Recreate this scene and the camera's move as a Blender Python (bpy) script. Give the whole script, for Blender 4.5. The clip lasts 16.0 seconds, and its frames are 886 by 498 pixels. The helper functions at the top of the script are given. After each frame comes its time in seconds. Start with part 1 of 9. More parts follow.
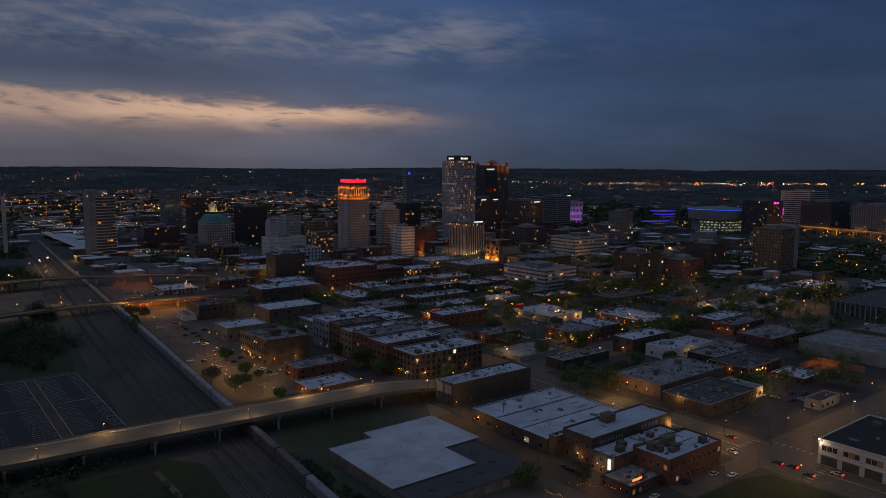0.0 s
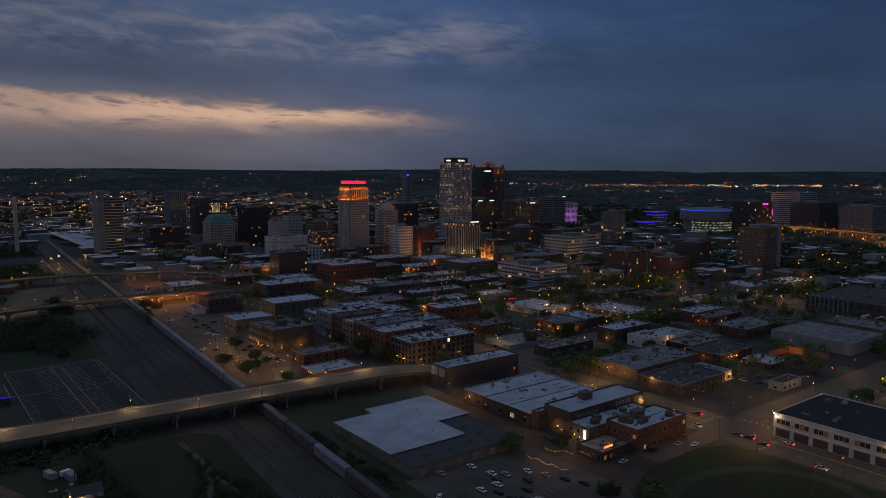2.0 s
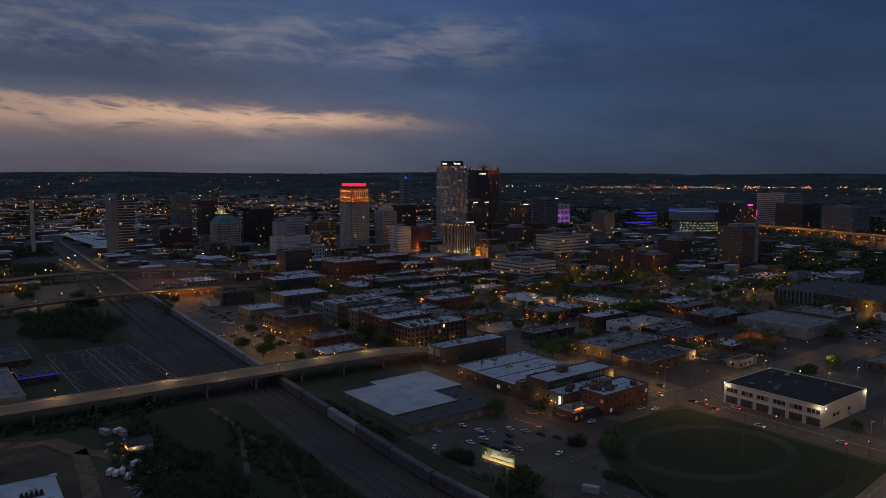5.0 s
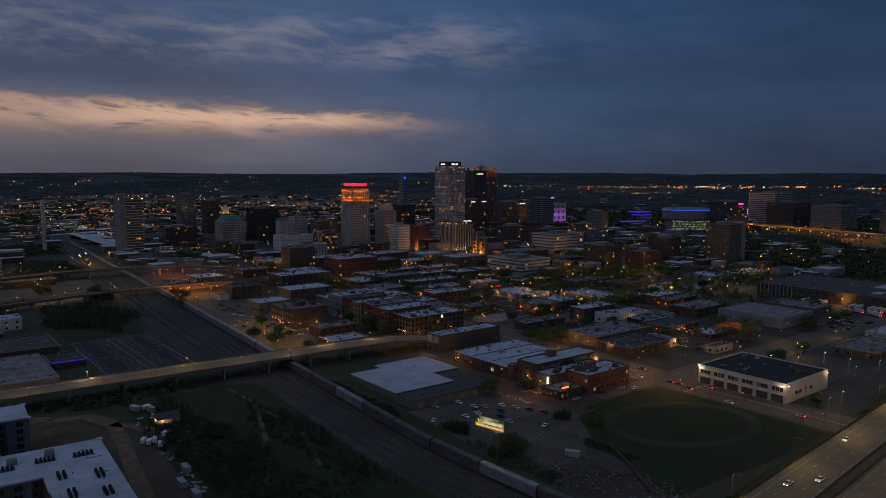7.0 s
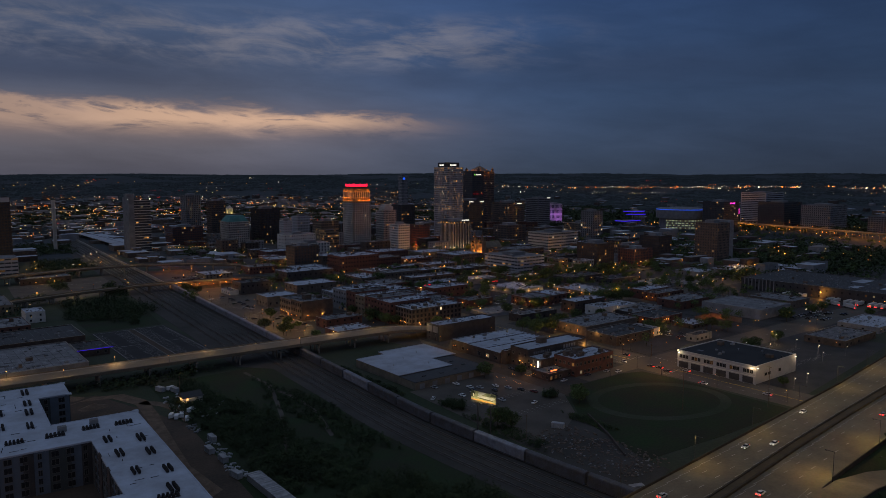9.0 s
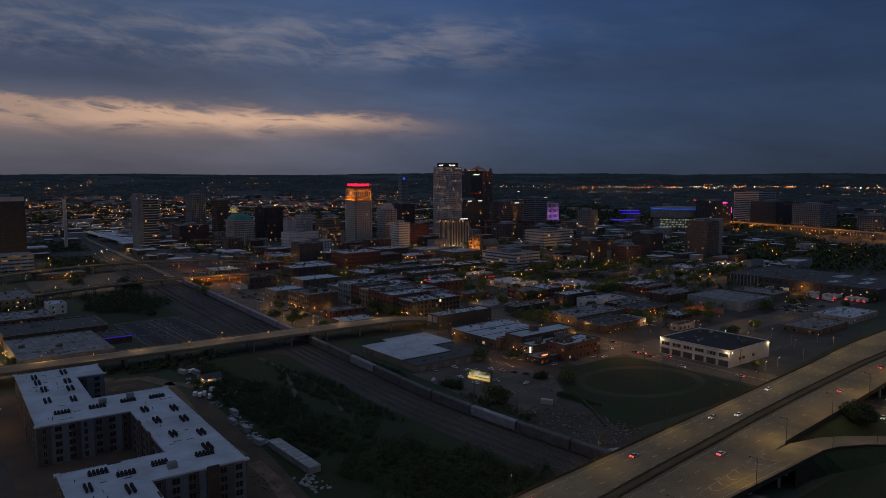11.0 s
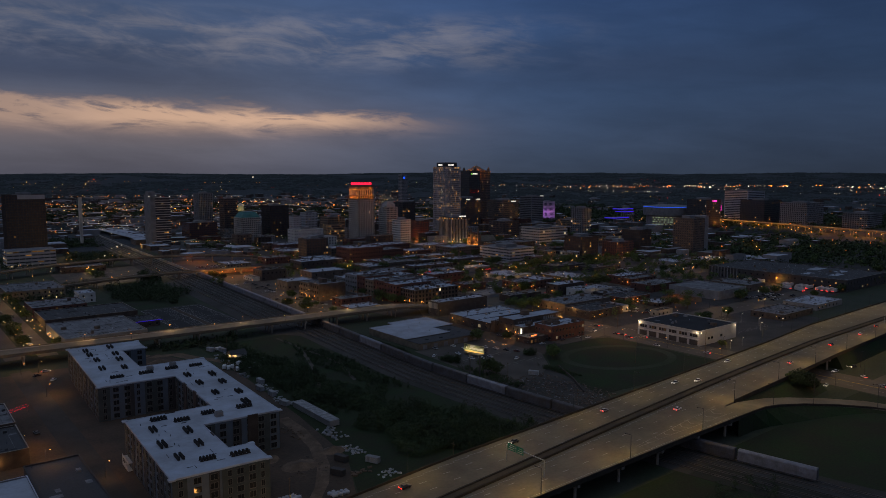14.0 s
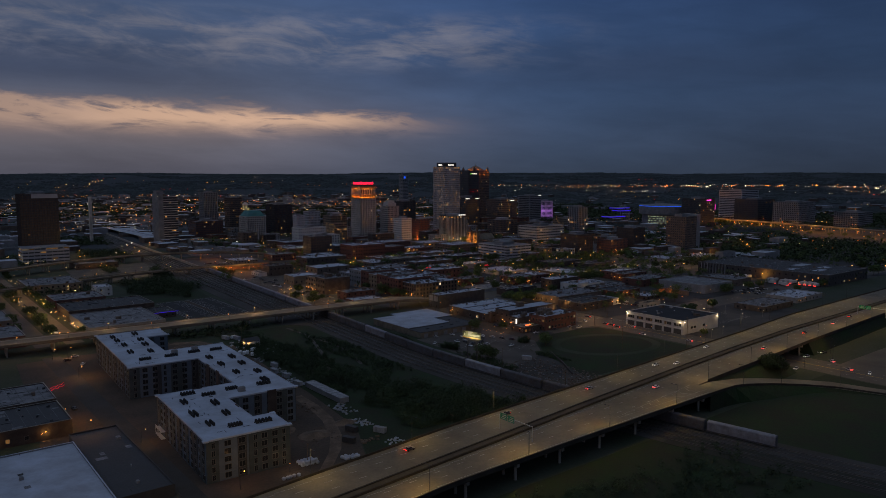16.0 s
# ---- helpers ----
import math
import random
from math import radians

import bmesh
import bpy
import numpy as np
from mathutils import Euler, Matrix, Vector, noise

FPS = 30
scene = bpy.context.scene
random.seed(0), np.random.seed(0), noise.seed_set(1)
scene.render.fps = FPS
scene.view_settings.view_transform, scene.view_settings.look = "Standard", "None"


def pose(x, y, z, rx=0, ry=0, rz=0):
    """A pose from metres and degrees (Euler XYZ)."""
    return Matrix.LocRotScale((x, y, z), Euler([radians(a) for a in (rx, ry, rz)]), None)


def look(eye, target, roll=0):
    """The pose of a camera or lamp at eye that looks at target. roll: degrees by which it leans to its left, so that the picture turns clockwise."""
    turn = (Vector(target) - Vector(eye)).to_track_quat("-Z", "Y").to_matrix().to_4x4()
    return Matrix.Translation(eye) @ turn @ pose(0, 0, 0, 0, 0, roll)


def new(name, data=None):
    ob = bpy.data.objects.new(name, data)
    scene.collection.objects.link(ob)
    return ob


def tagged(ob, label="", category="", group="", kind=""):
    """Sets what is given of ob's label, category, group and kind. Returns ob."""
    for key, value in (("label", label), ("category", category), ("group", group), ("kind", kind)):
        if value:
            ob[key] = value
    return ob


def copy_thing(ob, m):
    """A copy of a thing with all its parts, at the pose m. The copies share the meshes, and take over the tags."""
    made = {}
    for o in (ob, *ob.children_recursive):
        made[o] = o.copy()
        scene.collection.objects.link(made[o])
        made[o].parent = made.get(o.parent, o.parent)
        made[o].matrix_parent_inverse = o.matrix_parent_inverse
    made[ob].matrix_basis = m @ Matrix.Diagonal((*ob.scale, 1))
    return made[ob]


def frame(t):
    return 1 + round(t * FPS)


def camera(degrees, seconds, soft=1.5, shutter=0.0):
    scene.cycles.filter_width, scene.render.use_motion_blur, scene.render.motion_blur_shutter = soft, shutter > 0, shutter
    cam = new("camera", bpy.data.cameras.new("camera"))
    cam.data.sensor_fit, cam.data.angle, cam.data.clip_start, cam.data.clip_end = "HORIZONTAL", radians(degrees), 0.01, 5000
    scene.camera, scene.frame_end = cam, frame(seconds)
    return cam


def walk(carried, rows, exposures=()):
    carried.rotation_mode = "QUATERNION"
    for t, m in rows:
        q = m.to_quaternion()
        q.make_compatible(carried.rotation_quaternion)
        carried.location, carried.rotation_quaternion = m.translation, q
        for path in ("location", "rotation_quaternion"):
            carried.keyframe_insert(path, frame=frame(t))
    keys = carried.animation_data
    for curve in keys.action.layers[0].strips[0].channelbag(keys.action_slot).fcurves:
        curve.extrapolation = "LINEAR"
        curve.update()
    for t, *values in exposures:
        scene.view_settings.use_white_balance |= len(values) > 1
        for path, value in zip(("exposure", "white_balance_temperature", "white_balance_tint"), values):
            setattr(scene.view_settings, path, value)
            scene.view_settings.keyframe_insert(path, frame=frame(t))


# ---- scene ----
cam = camera(63.0, 16.0, soft=0.8)
PATH = [
    (0, (-6.473, -1.98, 119.58), (-5.257, -0.407, 119.36), 0.3),
    (1, (-15.559, -16.151, 119.552), (-14.341, -14.579, 119.334), 0.3),
    (2, (-25.033, -30.281, 119.553), (-23.815, -28.71, 119.338), 0.3),
    (3, (-34.927, -44.319, 119.613), (-33.707, -42.749, 119.4), 0.3),
    (4, (-45.071, -58.24, 119.684), (-43.849, -56.671, 119.474), 0.2),
    (6.5, (-71.384, -92.903, 119.616), (-70.158, -91.337, 119.41), 0.2),
    (7, (-76.666, -99.866, 119.607), (-75.439, -98.3, 119.4), 0.1),
    (8, (-87.285, -113.788, 119.586), (-86.058, -112.223, 119.381), 0.1),
    (9, (-98.12, -127.689, 119.569), (-96.891, -126.125, 119.364), 0.0),
    (11.5, (-125.753, -162.454, 119.438), (-124.521, -160.891, 119.233), 0.0),
    (12.5, (-136.949, -176.328, 119.315), (-135.716, -174.766, 119.11), -0.0),
    (13.5, (-147.965, -190.105, 119.226), (-146.732, -188.543, 119.02), 0.0),
    (14.5, (-158.656, -203.782, 119.177), (-157.423, -202.221, 118.97), -0.0),
    (15.5, (-169.378, -217.379, 119.144), (-168.146, -215.817, 118.937), -0.0),
    (16, (-174.811, -224.157, 119.124), (-173.578, -222.596, 118.917), -0.0),
]
walk(cam, [(t, look(e, a, r)) for t, e, a, r in PATH])

# ---- world: dusk sky, no sun left ----
HEAD = radians(52.3)
world = bpy.data.worlds.new("dusk")
scene.world = world
world.use_nodes = True
wn, wl = world.node_tree.nodes, world.node_tree.links
wn.clear()


def wmath(op, a, b=None, clamp=False):
    n = wn.new("ShaderNodeMath")
    n.operation, n.use_clamp = op, clamp
    for i, v in enumerate((a, b)):
        if v is None:
            continue
        if isinstance(v, (int, float)):
            n.inputs[i].default_value = v
        else:
            wl.new(v, n.inputs[i])
    return n.outputs[0]


def wramp(fac, stops):
    n = wn.new("ShaderNodeValToRGB")
    e = n.color_ramp.elements
    while len(e) < len(stops):
        e.new(0.5)
    for el, (p, c) in zip(e, stops):
        el.position, el.color = p, (*c, 1)
    wl.new(fac, n.inputs[0])
    return n.outputs[0]


def wmix(fac, a, b, mode="MIX"):
    n = wn.new("ShaderNodeMix")
    n.data_type, n.blend_type = "RGBA", mode
    for sock, v in ((n.inputs[0], fac), (n.inputs[6], a), (n.inputs[7], b)):
        if isinstance(v, (int, float)):
            sock.default_value = v
        elif isinstance(v, tuple):
            sock.default_value = (*v, 1)
        else:
            wl.new(v, sock)
    return n.outputs[2]


def wsmooth(v, lo, hi):
    n = wn.new("ShaderNodeMapRange")
    n.interpolation_type = "SMOOTHSTEP"
    n.inputs[1].default_value, n.inputs[2].default_value = lo, hi
    wl.new(v, n.inputs[0])
    return n.outputs[0]


def wnoise(vec, scale, detail, rough, dist=0.0):
    n = wn.new("ShaderNodeTexNoise")
    n.inputs["Scale"].default_value, n.inputs["Detail"].default_value = scale, detail
    n.inputs["Roughness"].default_value, n.inputs["Distortion"].default_value = rough, dist
    wl.new(vec, n.inputs["Vector"])
    return n.outputs[0]


tc = wn.new("ShaderNodeTexCoord")
turn = wn.new("ShaderNodeVectorRotate")
turn.rotation_type = "Z_AXIS"
turn.inputs["Angle"].default_value = -HEAD
wl.new(tc.outputs["Generated"], turn.inputs["Vector"])
sep = wn.new("ShaderNodeSeparateXYZ")
wl.new(turn.outputs[0], sep.inputs[0])
# azimuth in degrees from the middle of the view, growing to the right, and elevation in degrees
AZ = wmath("MULTIPLY", wmath("ARCTAN2", sep.outputs[1], sep.outputs[0]), -57.2958)
EL = wmath("MULTIPLY", wmath("ARCSINE", sep.outputs[2]), 57.2958)
uv = wn.new("ShaderNodeCombineXYZ")
wl.new(wmath("MULTIPLY", AZ, 0.042), uv.inputs[0])
wl.new(wmath("ADD", wmath("MULTIPLY", EL, 0.15), wmath("MULTIPLY", AZ, 0.010)), uv.inputs[1])
streak = wnoise(uv.outputs[0], 1.6, 6, 0.55, 0.35)
fine = wnoise(uv.outputs[0], 4.5, 8, 0.62, 0.8)
big = wnoise(uv.outputs[0], 0.75, 3, 0.5, 0.2)

el01 = wmath("DIVIDE", EL, 90.0, clamp=True)
high = [(0.3, (0.080, 0.110, 0.176)), (0.6, (0.155, 0.190, 0.264)), (1.0, (0.180, 0.217, 0.296))]
cool = wramp(el01, [(0.0, (0.042, 0.059, 0.096)), (0.03, (0.046, 0.071, 0.128)), (0.08, (0.042, 0.078, 0.162)), (0.15, (0.031, 0.064, 0.156))] + high)
warm = wramp(el01, [(0.0, (0.080, 0.079, 0.104)), (0.020, (0.108, 0.102, 0.124)), (0.036, (0.148, 0.120, 0.126)), (0.066, (0.080, 0.090, 0.130)), (0.10, (0.060, 0.086, 0.152)), (0.15, (0.050, 0.080, 0.156))] + high)
side = wsmooth(AZ, 12.0, -22.0)
base = wmix(side, cool, warm)
# long thin streaks, much wider than high
uv2 = wn.new("ShaderNodeCombineXYZ")
wl.new(wmath("MULTIPLY", AZ, 0.085), uv2.inputs[0])
wl.new(wmath("ADD", wmath("MULTIPLY", EL, 0.40), wmath("MULTIPLY", AZ, 0.020)), uv2.inputs[1])
thin = wnoise(uv2.outputs[0], 1.9, 9, 0.62, 0.5)
# bright gap under the cloud deck where the sun went down, ragged along its upper side
jag = wmath("ADD", wmath("MULTIPLY", wmath("SUBTRACT", thin, 0.5), 3.2), wmath("MULTIPLY", wmath("SUBTRACT", streak, 0.5), 3.0))
low = wsmooth(wmath("ADD", EL, wmath("MULTIPLY", jag, 0.35)), 2.5, 4.2)
upp = wsmooth(wmath("ADD", wmath("ADD", EL, wmath("MULTIPLY", wmath("ADD", AZ, 31.0), 0.050)), jag), 6.3, 5.2)
gap = wmath("MULTIPLY", wmath("MULTIPLY", low, upp), wsmooth(AZ, 5.0, -9.0))
gap = wmath("MULTIPLY", gap, wmath("ADD", 0.25, wmath("MULTIPLY", wsmooth(thin, 0.33, 0.47), 0.75)))
gap = wmath("MULTIPLY", gap, wmath("ADD", 0.72, wmath("MULTIPLY", wsmooth(AZ, -31.0, -20.0), 0.28)))
sky = wmix(wmath("MULTIPLY", gap, 0.95), base, wmix(gap, (0.20, 0.145, 0.14), (0.52, 0.335, 0.235)))
# darker cloud bank above the gap, thin lit veil above that
bank = wmath("MULTIPLY", wsmooth(EL, 5.6, 7.2), wsmooth(EL, 10.6, 8.6))
bank = wmath("MULTIPLY", bank, wmath("MULTIPLY", wsmooth(big, 0.35, 0.62), 0.5))
sky = wmix(bank, sky, (0.028, 0.040, 0.078))
veil = wmath("MULTIPLY", wsmooth(EL, 7.2, 9.4), wsmooth(EL, 12.6, 10.6))
veil = wmath("MULTIPLY", wmath("MULTIPLY", veil, wsmooth(AZ, 16.0, -2.0)), wsmooth(wmath("ADD", wmath("MULTIPLY", fine, 0.5), wmath("MULTIPLY", thin, 0.5)), 0.40, 0.64))
sky = wmix(wmath("MULTIPLY", veil, 0.8), sky, (0.150, 0.150, 0.185))
# soft mottling of the whole deck
mott = wmath("ADD", 0.37, wmath("MULTIPLY", wmath("ADD", wmath("ADD", streak, big), wmath("MULTIPLY", thin, 0.8)), 0.45))
mott = wmath("MULTIPLY", mott, wmath("ADD", 0.68, wmath("MULTIPLY", wsmooth(AZ, 31.0, 3.0), 0.36)))
middle = wmath("MULTIPLY", wsmooth(AZ, -24.0, -9.0), wsmooth(AZ, 9.0, -5.0))
mott = wmath("MULTIPLY", mott, wmath("ADD", 1.0, wmath("MULTIPLY", middle, 0.17)))
behind = wsmooth(wmath("ABSOLUTE", AZ), 55.0, 125.0)
mott = wmath("MULTIPLY", mott, wmath("ADD", 1.0, wmath("MULTIPLY", behind, 0.35)))
comb = wn.new("ShaderNodeCombineXYZ")
for i in range(3):
    wl.new(mott, comb.inputs[i])
sky = wmix(1.0, sky, comb.outputs[0], "MULTIPLY")
bg = wn.new("ShaderNodeBackground")
bg.inputs["Strength"].default_value = 1.0
wl.new(sky, bg.inputs["Color"])
wout = wn.new("ShaderNodeOutputWorld")
wl.new(bg.outputs[0], wout.inputs["Surface"])


# ---- materials ----
def mat(name, col, rough=0.8, metal=0.0, var=0.25, scale=0.15, fine=3.0, bump=0.0, stain=None, stain_amt=0.5, rand=0.0, spec=0.3):
    """Principled surface with variation at two scales; stain: a second colour in large patches; rand: shift per object."""
    m = bpy.data.materials.new(name)
    m.use_nodes = True
    nt = m.node_tree
    n, l = nt.nodes, nt.links
    b = n["Principled BSDF"]
    b.inputs["Roughness"].default_value, b.inputs["Metallic"].default_value = rough, metal
    b.inputs["Specular IOR Level"].default_value = spec
    t = n.new("ShaderNodeNewGeometry")
    big, small = n.new("ShaderNodeTexNoise"), n.new("ShaderNodeTexNoise")
    for q, s, d in ((big, scale, 5), (small, fine, 3)):
        q.inputs["Scale"].default_value, q.inputs["Detail"].default_value = s, d
        q.inputs["Roughness"].default_value = 0.6
        l.new(t.outputs["Position"], q.inputs["Vector"])
    ramp = n.new("ShaderNodeValToRGB")
    ramp.color_ramp.elements[0].position, ramp.color_ramp.elements[1].position = 0.35, 0.68
    dark = tuple(c * (1 - var) for c in col)
    lite = tuple(min(1.0, c * (1 + var)) for c in col)
    if stain:
        dark = tuple(c * (1 - stain_amt) + s * stain_amt for c, s in zip(col, stain))
    ramp.color_ramp.elements[0].color, ramp.color_ramp.elements[1].color = (*dark, 1), (*lite, 1)
    l.new(big.outputs[0], ramp.inputs[0])
    mul = n.new("ShaderNodeMix")
    mul.data_type, mul.blend_type = "RGBA", "MULTIPLY"
    mul.inputs[0].default_value = 1.0
    r2 = n.new("ShaderNodeMapRange")
    r2.inputs[1].default_value, r2.inputs[2].default_value = 0.25, 0.75
    r2.inputs[3].default_value, r2.inputs[4].default_value = 1 - var * 0.6, 1 + var * 0.5
    l.new(small.outputs[0], r2.inputs[0])
    l.new(ramp.outputs[0], mul.inputs[6])
    l.new(r2.outputs[0], mul.inputs[7])
    out = mul.outputs[2]
    if rand:
        oi = n.new("ShaderNodeObjectInfo")
        r3 = n.new("ShaderNodeMapRange")
        r3.inputs[3].default_value, r3.inputs[4].default_value = 1 - rand, 1 + rand
        l.new(oi.outputs["Random"], r3.inputs[0])
        m2 = n.new("ShaderNodeMix")
        m2.data_type, m2.blend_type = "RGBA", "MULTIPLY"
        m2.inputs[0].default_value = 1.0
        l.new(out, m2.inputs[6])
        l.new(r3.outputs[0], m2.inputs[7])
        out = m2.outputs[2]
    l.new(out, b.inputs["Base Color"])
    if bump:
        bp = n.new("ShaderNodeBump")
        bp.inputs["Strength"].default_value, bp.inputs["Distance"].default_value = bump, 0.1
        l.new(small.outputs[0], bp.inputs["Height"])
        l.new(bp.outputs[0], b.inputs["Normal"])
    return m


def glow(name, col, strength, sampled=False, rand=0.0):
    """A surface that gives off light, such as a bulb, a lit pane or a neon tube."""
    m = bpy.data.materials.new(name)
    m.use_nodes = True
    n, l = m.node_tree.nodes, m.node_tree.links
    n.clear()
    e = n.new("ShaderNodeEmission")
    e.inputs[0].default_value, e.inputs[1].default_value = (*col, 1), strength
    if rand:
        g = n.new("ShaderNodeNewGeometry")
        r = n.new("ShaderNodeMapRange")
        r.inputs[3].default_value, r.inputs[4].default_value = strength * (1 - rand), strength * (1 + 2.4 * rand)
        pw = n.new("ShaderNodeMath")
        pw.operation = "POWER"
        pw.inputs[1].default_value = 2.6
        l.new(g.outputs["Random Per Island"], pw.inputs[0])
        l.new(pw.outputs[0], r.inputs[0])
        l.new(r.outputs[0], e.inputs[1])
    o = n.new("ShaderNodeOutputMaterial")
    l.new(e.outputs[0], o.inputs[0])
    m.cycles.emission_sampling = "AUTO" if sampled else "NONE"
    return m


M = {}
M["ground"] = mat("ground_soil", (0.037, 0.041, 0.030), 0.95, var=0.4, scale=0.02, fine=0.6, stain=(0.024, 0.04, 0.016), stain_amt=0.8, bump=0.3)
# blue cast in this colour stands in for haze over the far land
M["hill"] = mat("haze_tinted_land", (0.029, 0.037, 0.042), 0.95, var=0.45, scale=0.006, fine=0.04, stain=(0.038, 0.042, 0.047), stain_amt=0.7)
M["grass"] = mat("grass", (0.011, 0.026, 0.007), 0.95, var=0.45, scale=0.05, fine=0.9, stain=(0.026, 0.025, 0.015), stain_amt=0.8, bump=0.4)
M["weeds"] = mat("weedy_ballast", (0.02, 0.022, 0.015), 0.95, var=0.5, scale=0.15, fine=1.6, stain=(0.034, 0.03, 0.026), stain_amt=0.8, bump=0.4)
M["dirt"] = mat("bare_dirt", (0.066, 0.046, 0.034), 0.95, var=0.4, scale=0.04, fine=0.8, stain=(0.048, 0.04, 0.032), stain_amt=0.8, bump=0.5)
M["gravel"] = mat("ballast_gravel", (0.052, 0.048, 0.045), 0.95, var=0.35, scale=0.03, fine=2.5, stain=(0.036, 0.034, 0.03), stain_amt=0.8, bump=0.5)
M["asphalt"] = mat("asphalt", (0.045, 0.043, 0.042), 0.8, var=0.3, scale=0.06, fine=1.5, stain=(0.028, 0.027, 0.027), stain_amt=0.8)
M["blacktop"] = mat("fresh_blacktop", (0.026, 0.026, 0.028), 0.85, var=0.2, scale=0.08, fine=1.5)
M["sand"] = mat("sandy_earth", (0.13, 0.092, 0.065), 0.95, var=0.3, scale=0.2, fine=1.5, bump=0.4)
M["road"] = mat("worn_road", (0.09, 0.077, 0.061), 0.75, var=0.22, scale=0.06, fine=1.0, stain=(0.07, 0.06, 0.05), stain_amt=0.8)
M["concrete"] = mat("concrete", (0.27, 0.25, 0.22), 0.85, var=0.2, scale=0.08, fine=1.3, stain=(0.16, 0.145, 0.13), stain_amt=0.6)
M["deck"] = mat("concrete_deck", (0.15, 0.128, 0.095), 0.8, var=0.18, scale=0.05, fine=0.8, stain=(0.095, 0.08, 0.06), stain_amt=0.7)
M["deckworn"] = mat("stained_median_concrete", (0.062, 0.05, 0.034), 0.85, var=0.25, scale=0.08, fine=0.9)
M["paint"] = mat("road_paint", (0.36, 0.35, 0.33), 0.7, var=0.35, scale=0.4, fine=4.0)
M["faded"] = mat("faded_road_paint", (0.25, 0.23, 0.19), 0.8, var=0.4, scale=0.3, fine=3.0)
M["yellow"] = mat("yellow_road_paint", (0.55, 0.36, 0.06), 0.7, var=0.3, scale=0.4)
M["lot"] = mat("pale_lot_asphalt", (0.09, 0.078, 0.066), 0.85, var=0.2, scale=0.05, fine=1.0, stain=(0.055, 0.048, 0.042), stain_amt=0.8)
M["wroof"] = mat("white_roof_membrane", (0.385, 0.43, 0.515), 0.7, var=0.10, scale=0.09, fine=0.8, stain=(0.27, 0.28, 0.31), stain_amt=0.7, rand=0.06)
M["groof"] = mat("grey_roof_gravel", (0.17, 0.172, 0.185), 0.9, var=0.35, scale=0.2, fine=1.6, stain=(0.1, 0.1, 0.105), stain_amt=0.8, rand=0.15)
M["droof"] = mat("dark_roof_felt", (0.045, 0.046, 0.05), 0.85, var=0.3, scale=0.1, fine=1.0, stain=(0.06, 0.06, 0.062), stain_amt=0.5, rand=0.1)
M["redbrick"] = mat("red_brick", (0.11, 0.05, 0.04), 0.9, var=0.3, scale=0.3, fine=3.0, stain=(0.065, 0.04, 0.035), stain_amt=0.6, bump=0.2, rand=0.2)
M["brownbrick"] = mat("brown_brick", (0.115, 0.09, 0.075), 0.9, var=0.3, scale=0.3, fine=3.0, bump=0.2, rand=0.2)
M["darkbrick"] = mat("dark_brick", (0.062, 0.05, 0.046), 0.9, var=0.3, scale=0.25, fine=3.0, bump=0.2, rand=0.2)
M["tan"] = mat("tan_brick", (0.17, 0.14, 0.105), 0.9, var=0.25, scale=0.2, fine=2.5, rand=0.15)
M["white"] = mat("white_painted_masonry", (0.5, 0.5, 0.49), 0.8, var=0.12, scale=0.2, fine=2.0, stain=(0.36, 0.35, 0.33), stain_amt=0.5)
M["greywall"] = mat("grey_stucco", (0.19, 0.194, 0.205), 0.85, var=0.2, scale=0.15, fine=1.5, rand=0.2)
M["limestone"] = mat("pale_limestone", (0.38, 0.37, 0.35), 0.85, var=0.2, scale=0.06, fine=0.6)
M["palegrey"] = mat("pale_grey_stone", (0.34, 0.345, 0.37), 0.8, var=0.12, scale=0.06, fine=0.6)
M["siding"] = mat("blue_grey_siding", (0.105, 0.135, 0.175), 0.7, var=0.12, scale=0.3, fine=3.0)
M["charcoal"] = mat("charcoal_panels", (0.05, 0.049, 0.052), 0.7, var=0.2, scale=0.3, fine=2.0)
M["steel"] = mat("galvanised_steel", (0.45, 0.46, 0.48), 0.45, metal=0.8, var=0.15, scale=0.6)
M["barrier"] = mat("weathered_barrier", (0.036, 0.03, 0.023), 0.8, var=0.3, scale=0.2, fine=1.5)
M["darksteel"] = mat("dark_painted_steel", (0.045, 0.045, 0.05), 0.55, var=0.2, scale=0.6)
M["rust"] = mat("rusted_steel", (0.13, 0.065, 0.045), 0.8, var=0.35, scale=0.4)
M["rail"] = mat("steel_rail", (0.22, 0.20, 0.19), 0.4, metal=0.7, var=0.2, scale=0.5)
M["sleeper"] = mat("timber_sleeper", (0.075, 0.06, 0.05), 0.9, var=0.3, scale=0.8)
M["wood"] = mat("timber_pole", (0.12, 0.085, 0.06), 0.9, var=0.3, scale=0.8)
M["bark"] = mat("bark", (0.09, 0.07, 0.05), 0.95, var=0.3, scale=0.8)
M["leaf"] = mat("leaves", (0.06, 0.09, 0.028), 0.8, var=0.45, scale=0.6, fine=2.5, rand=0.3)
# distance haze is painted into these leaves as a blue tint
M["leafhaze"] = mat("haze_tinted_leaves", (0.030, 0.040, 0.042), 0.9, var=0.35, scale=0.01, fine=0.08)
M["leafdark"] = mat("wood_leaves", (0.036, 0.055, 0.023), 0.85, var=0.45, scale=0.06, fine=0.8)
M["glass"] = mat("dark_window_glass", (0.02, 0.022, 0.026), 0.12, var=0.2, scale=0.5, spec=0.6)
M["tglass"] = mat("tinted_tower_glass", (0.05, 0.056, 0.068), 0.15, var=0.2, scale=0.1, spec=0.6)
M["frame"] = mat("window_frame_paint", (0.14, 0.135, 0.13), 0.6, var=0.15, scale=0.8)
M["tyre"] = mat("tyre_rubber", (0.02, 0.02, 0.02), 0.9)
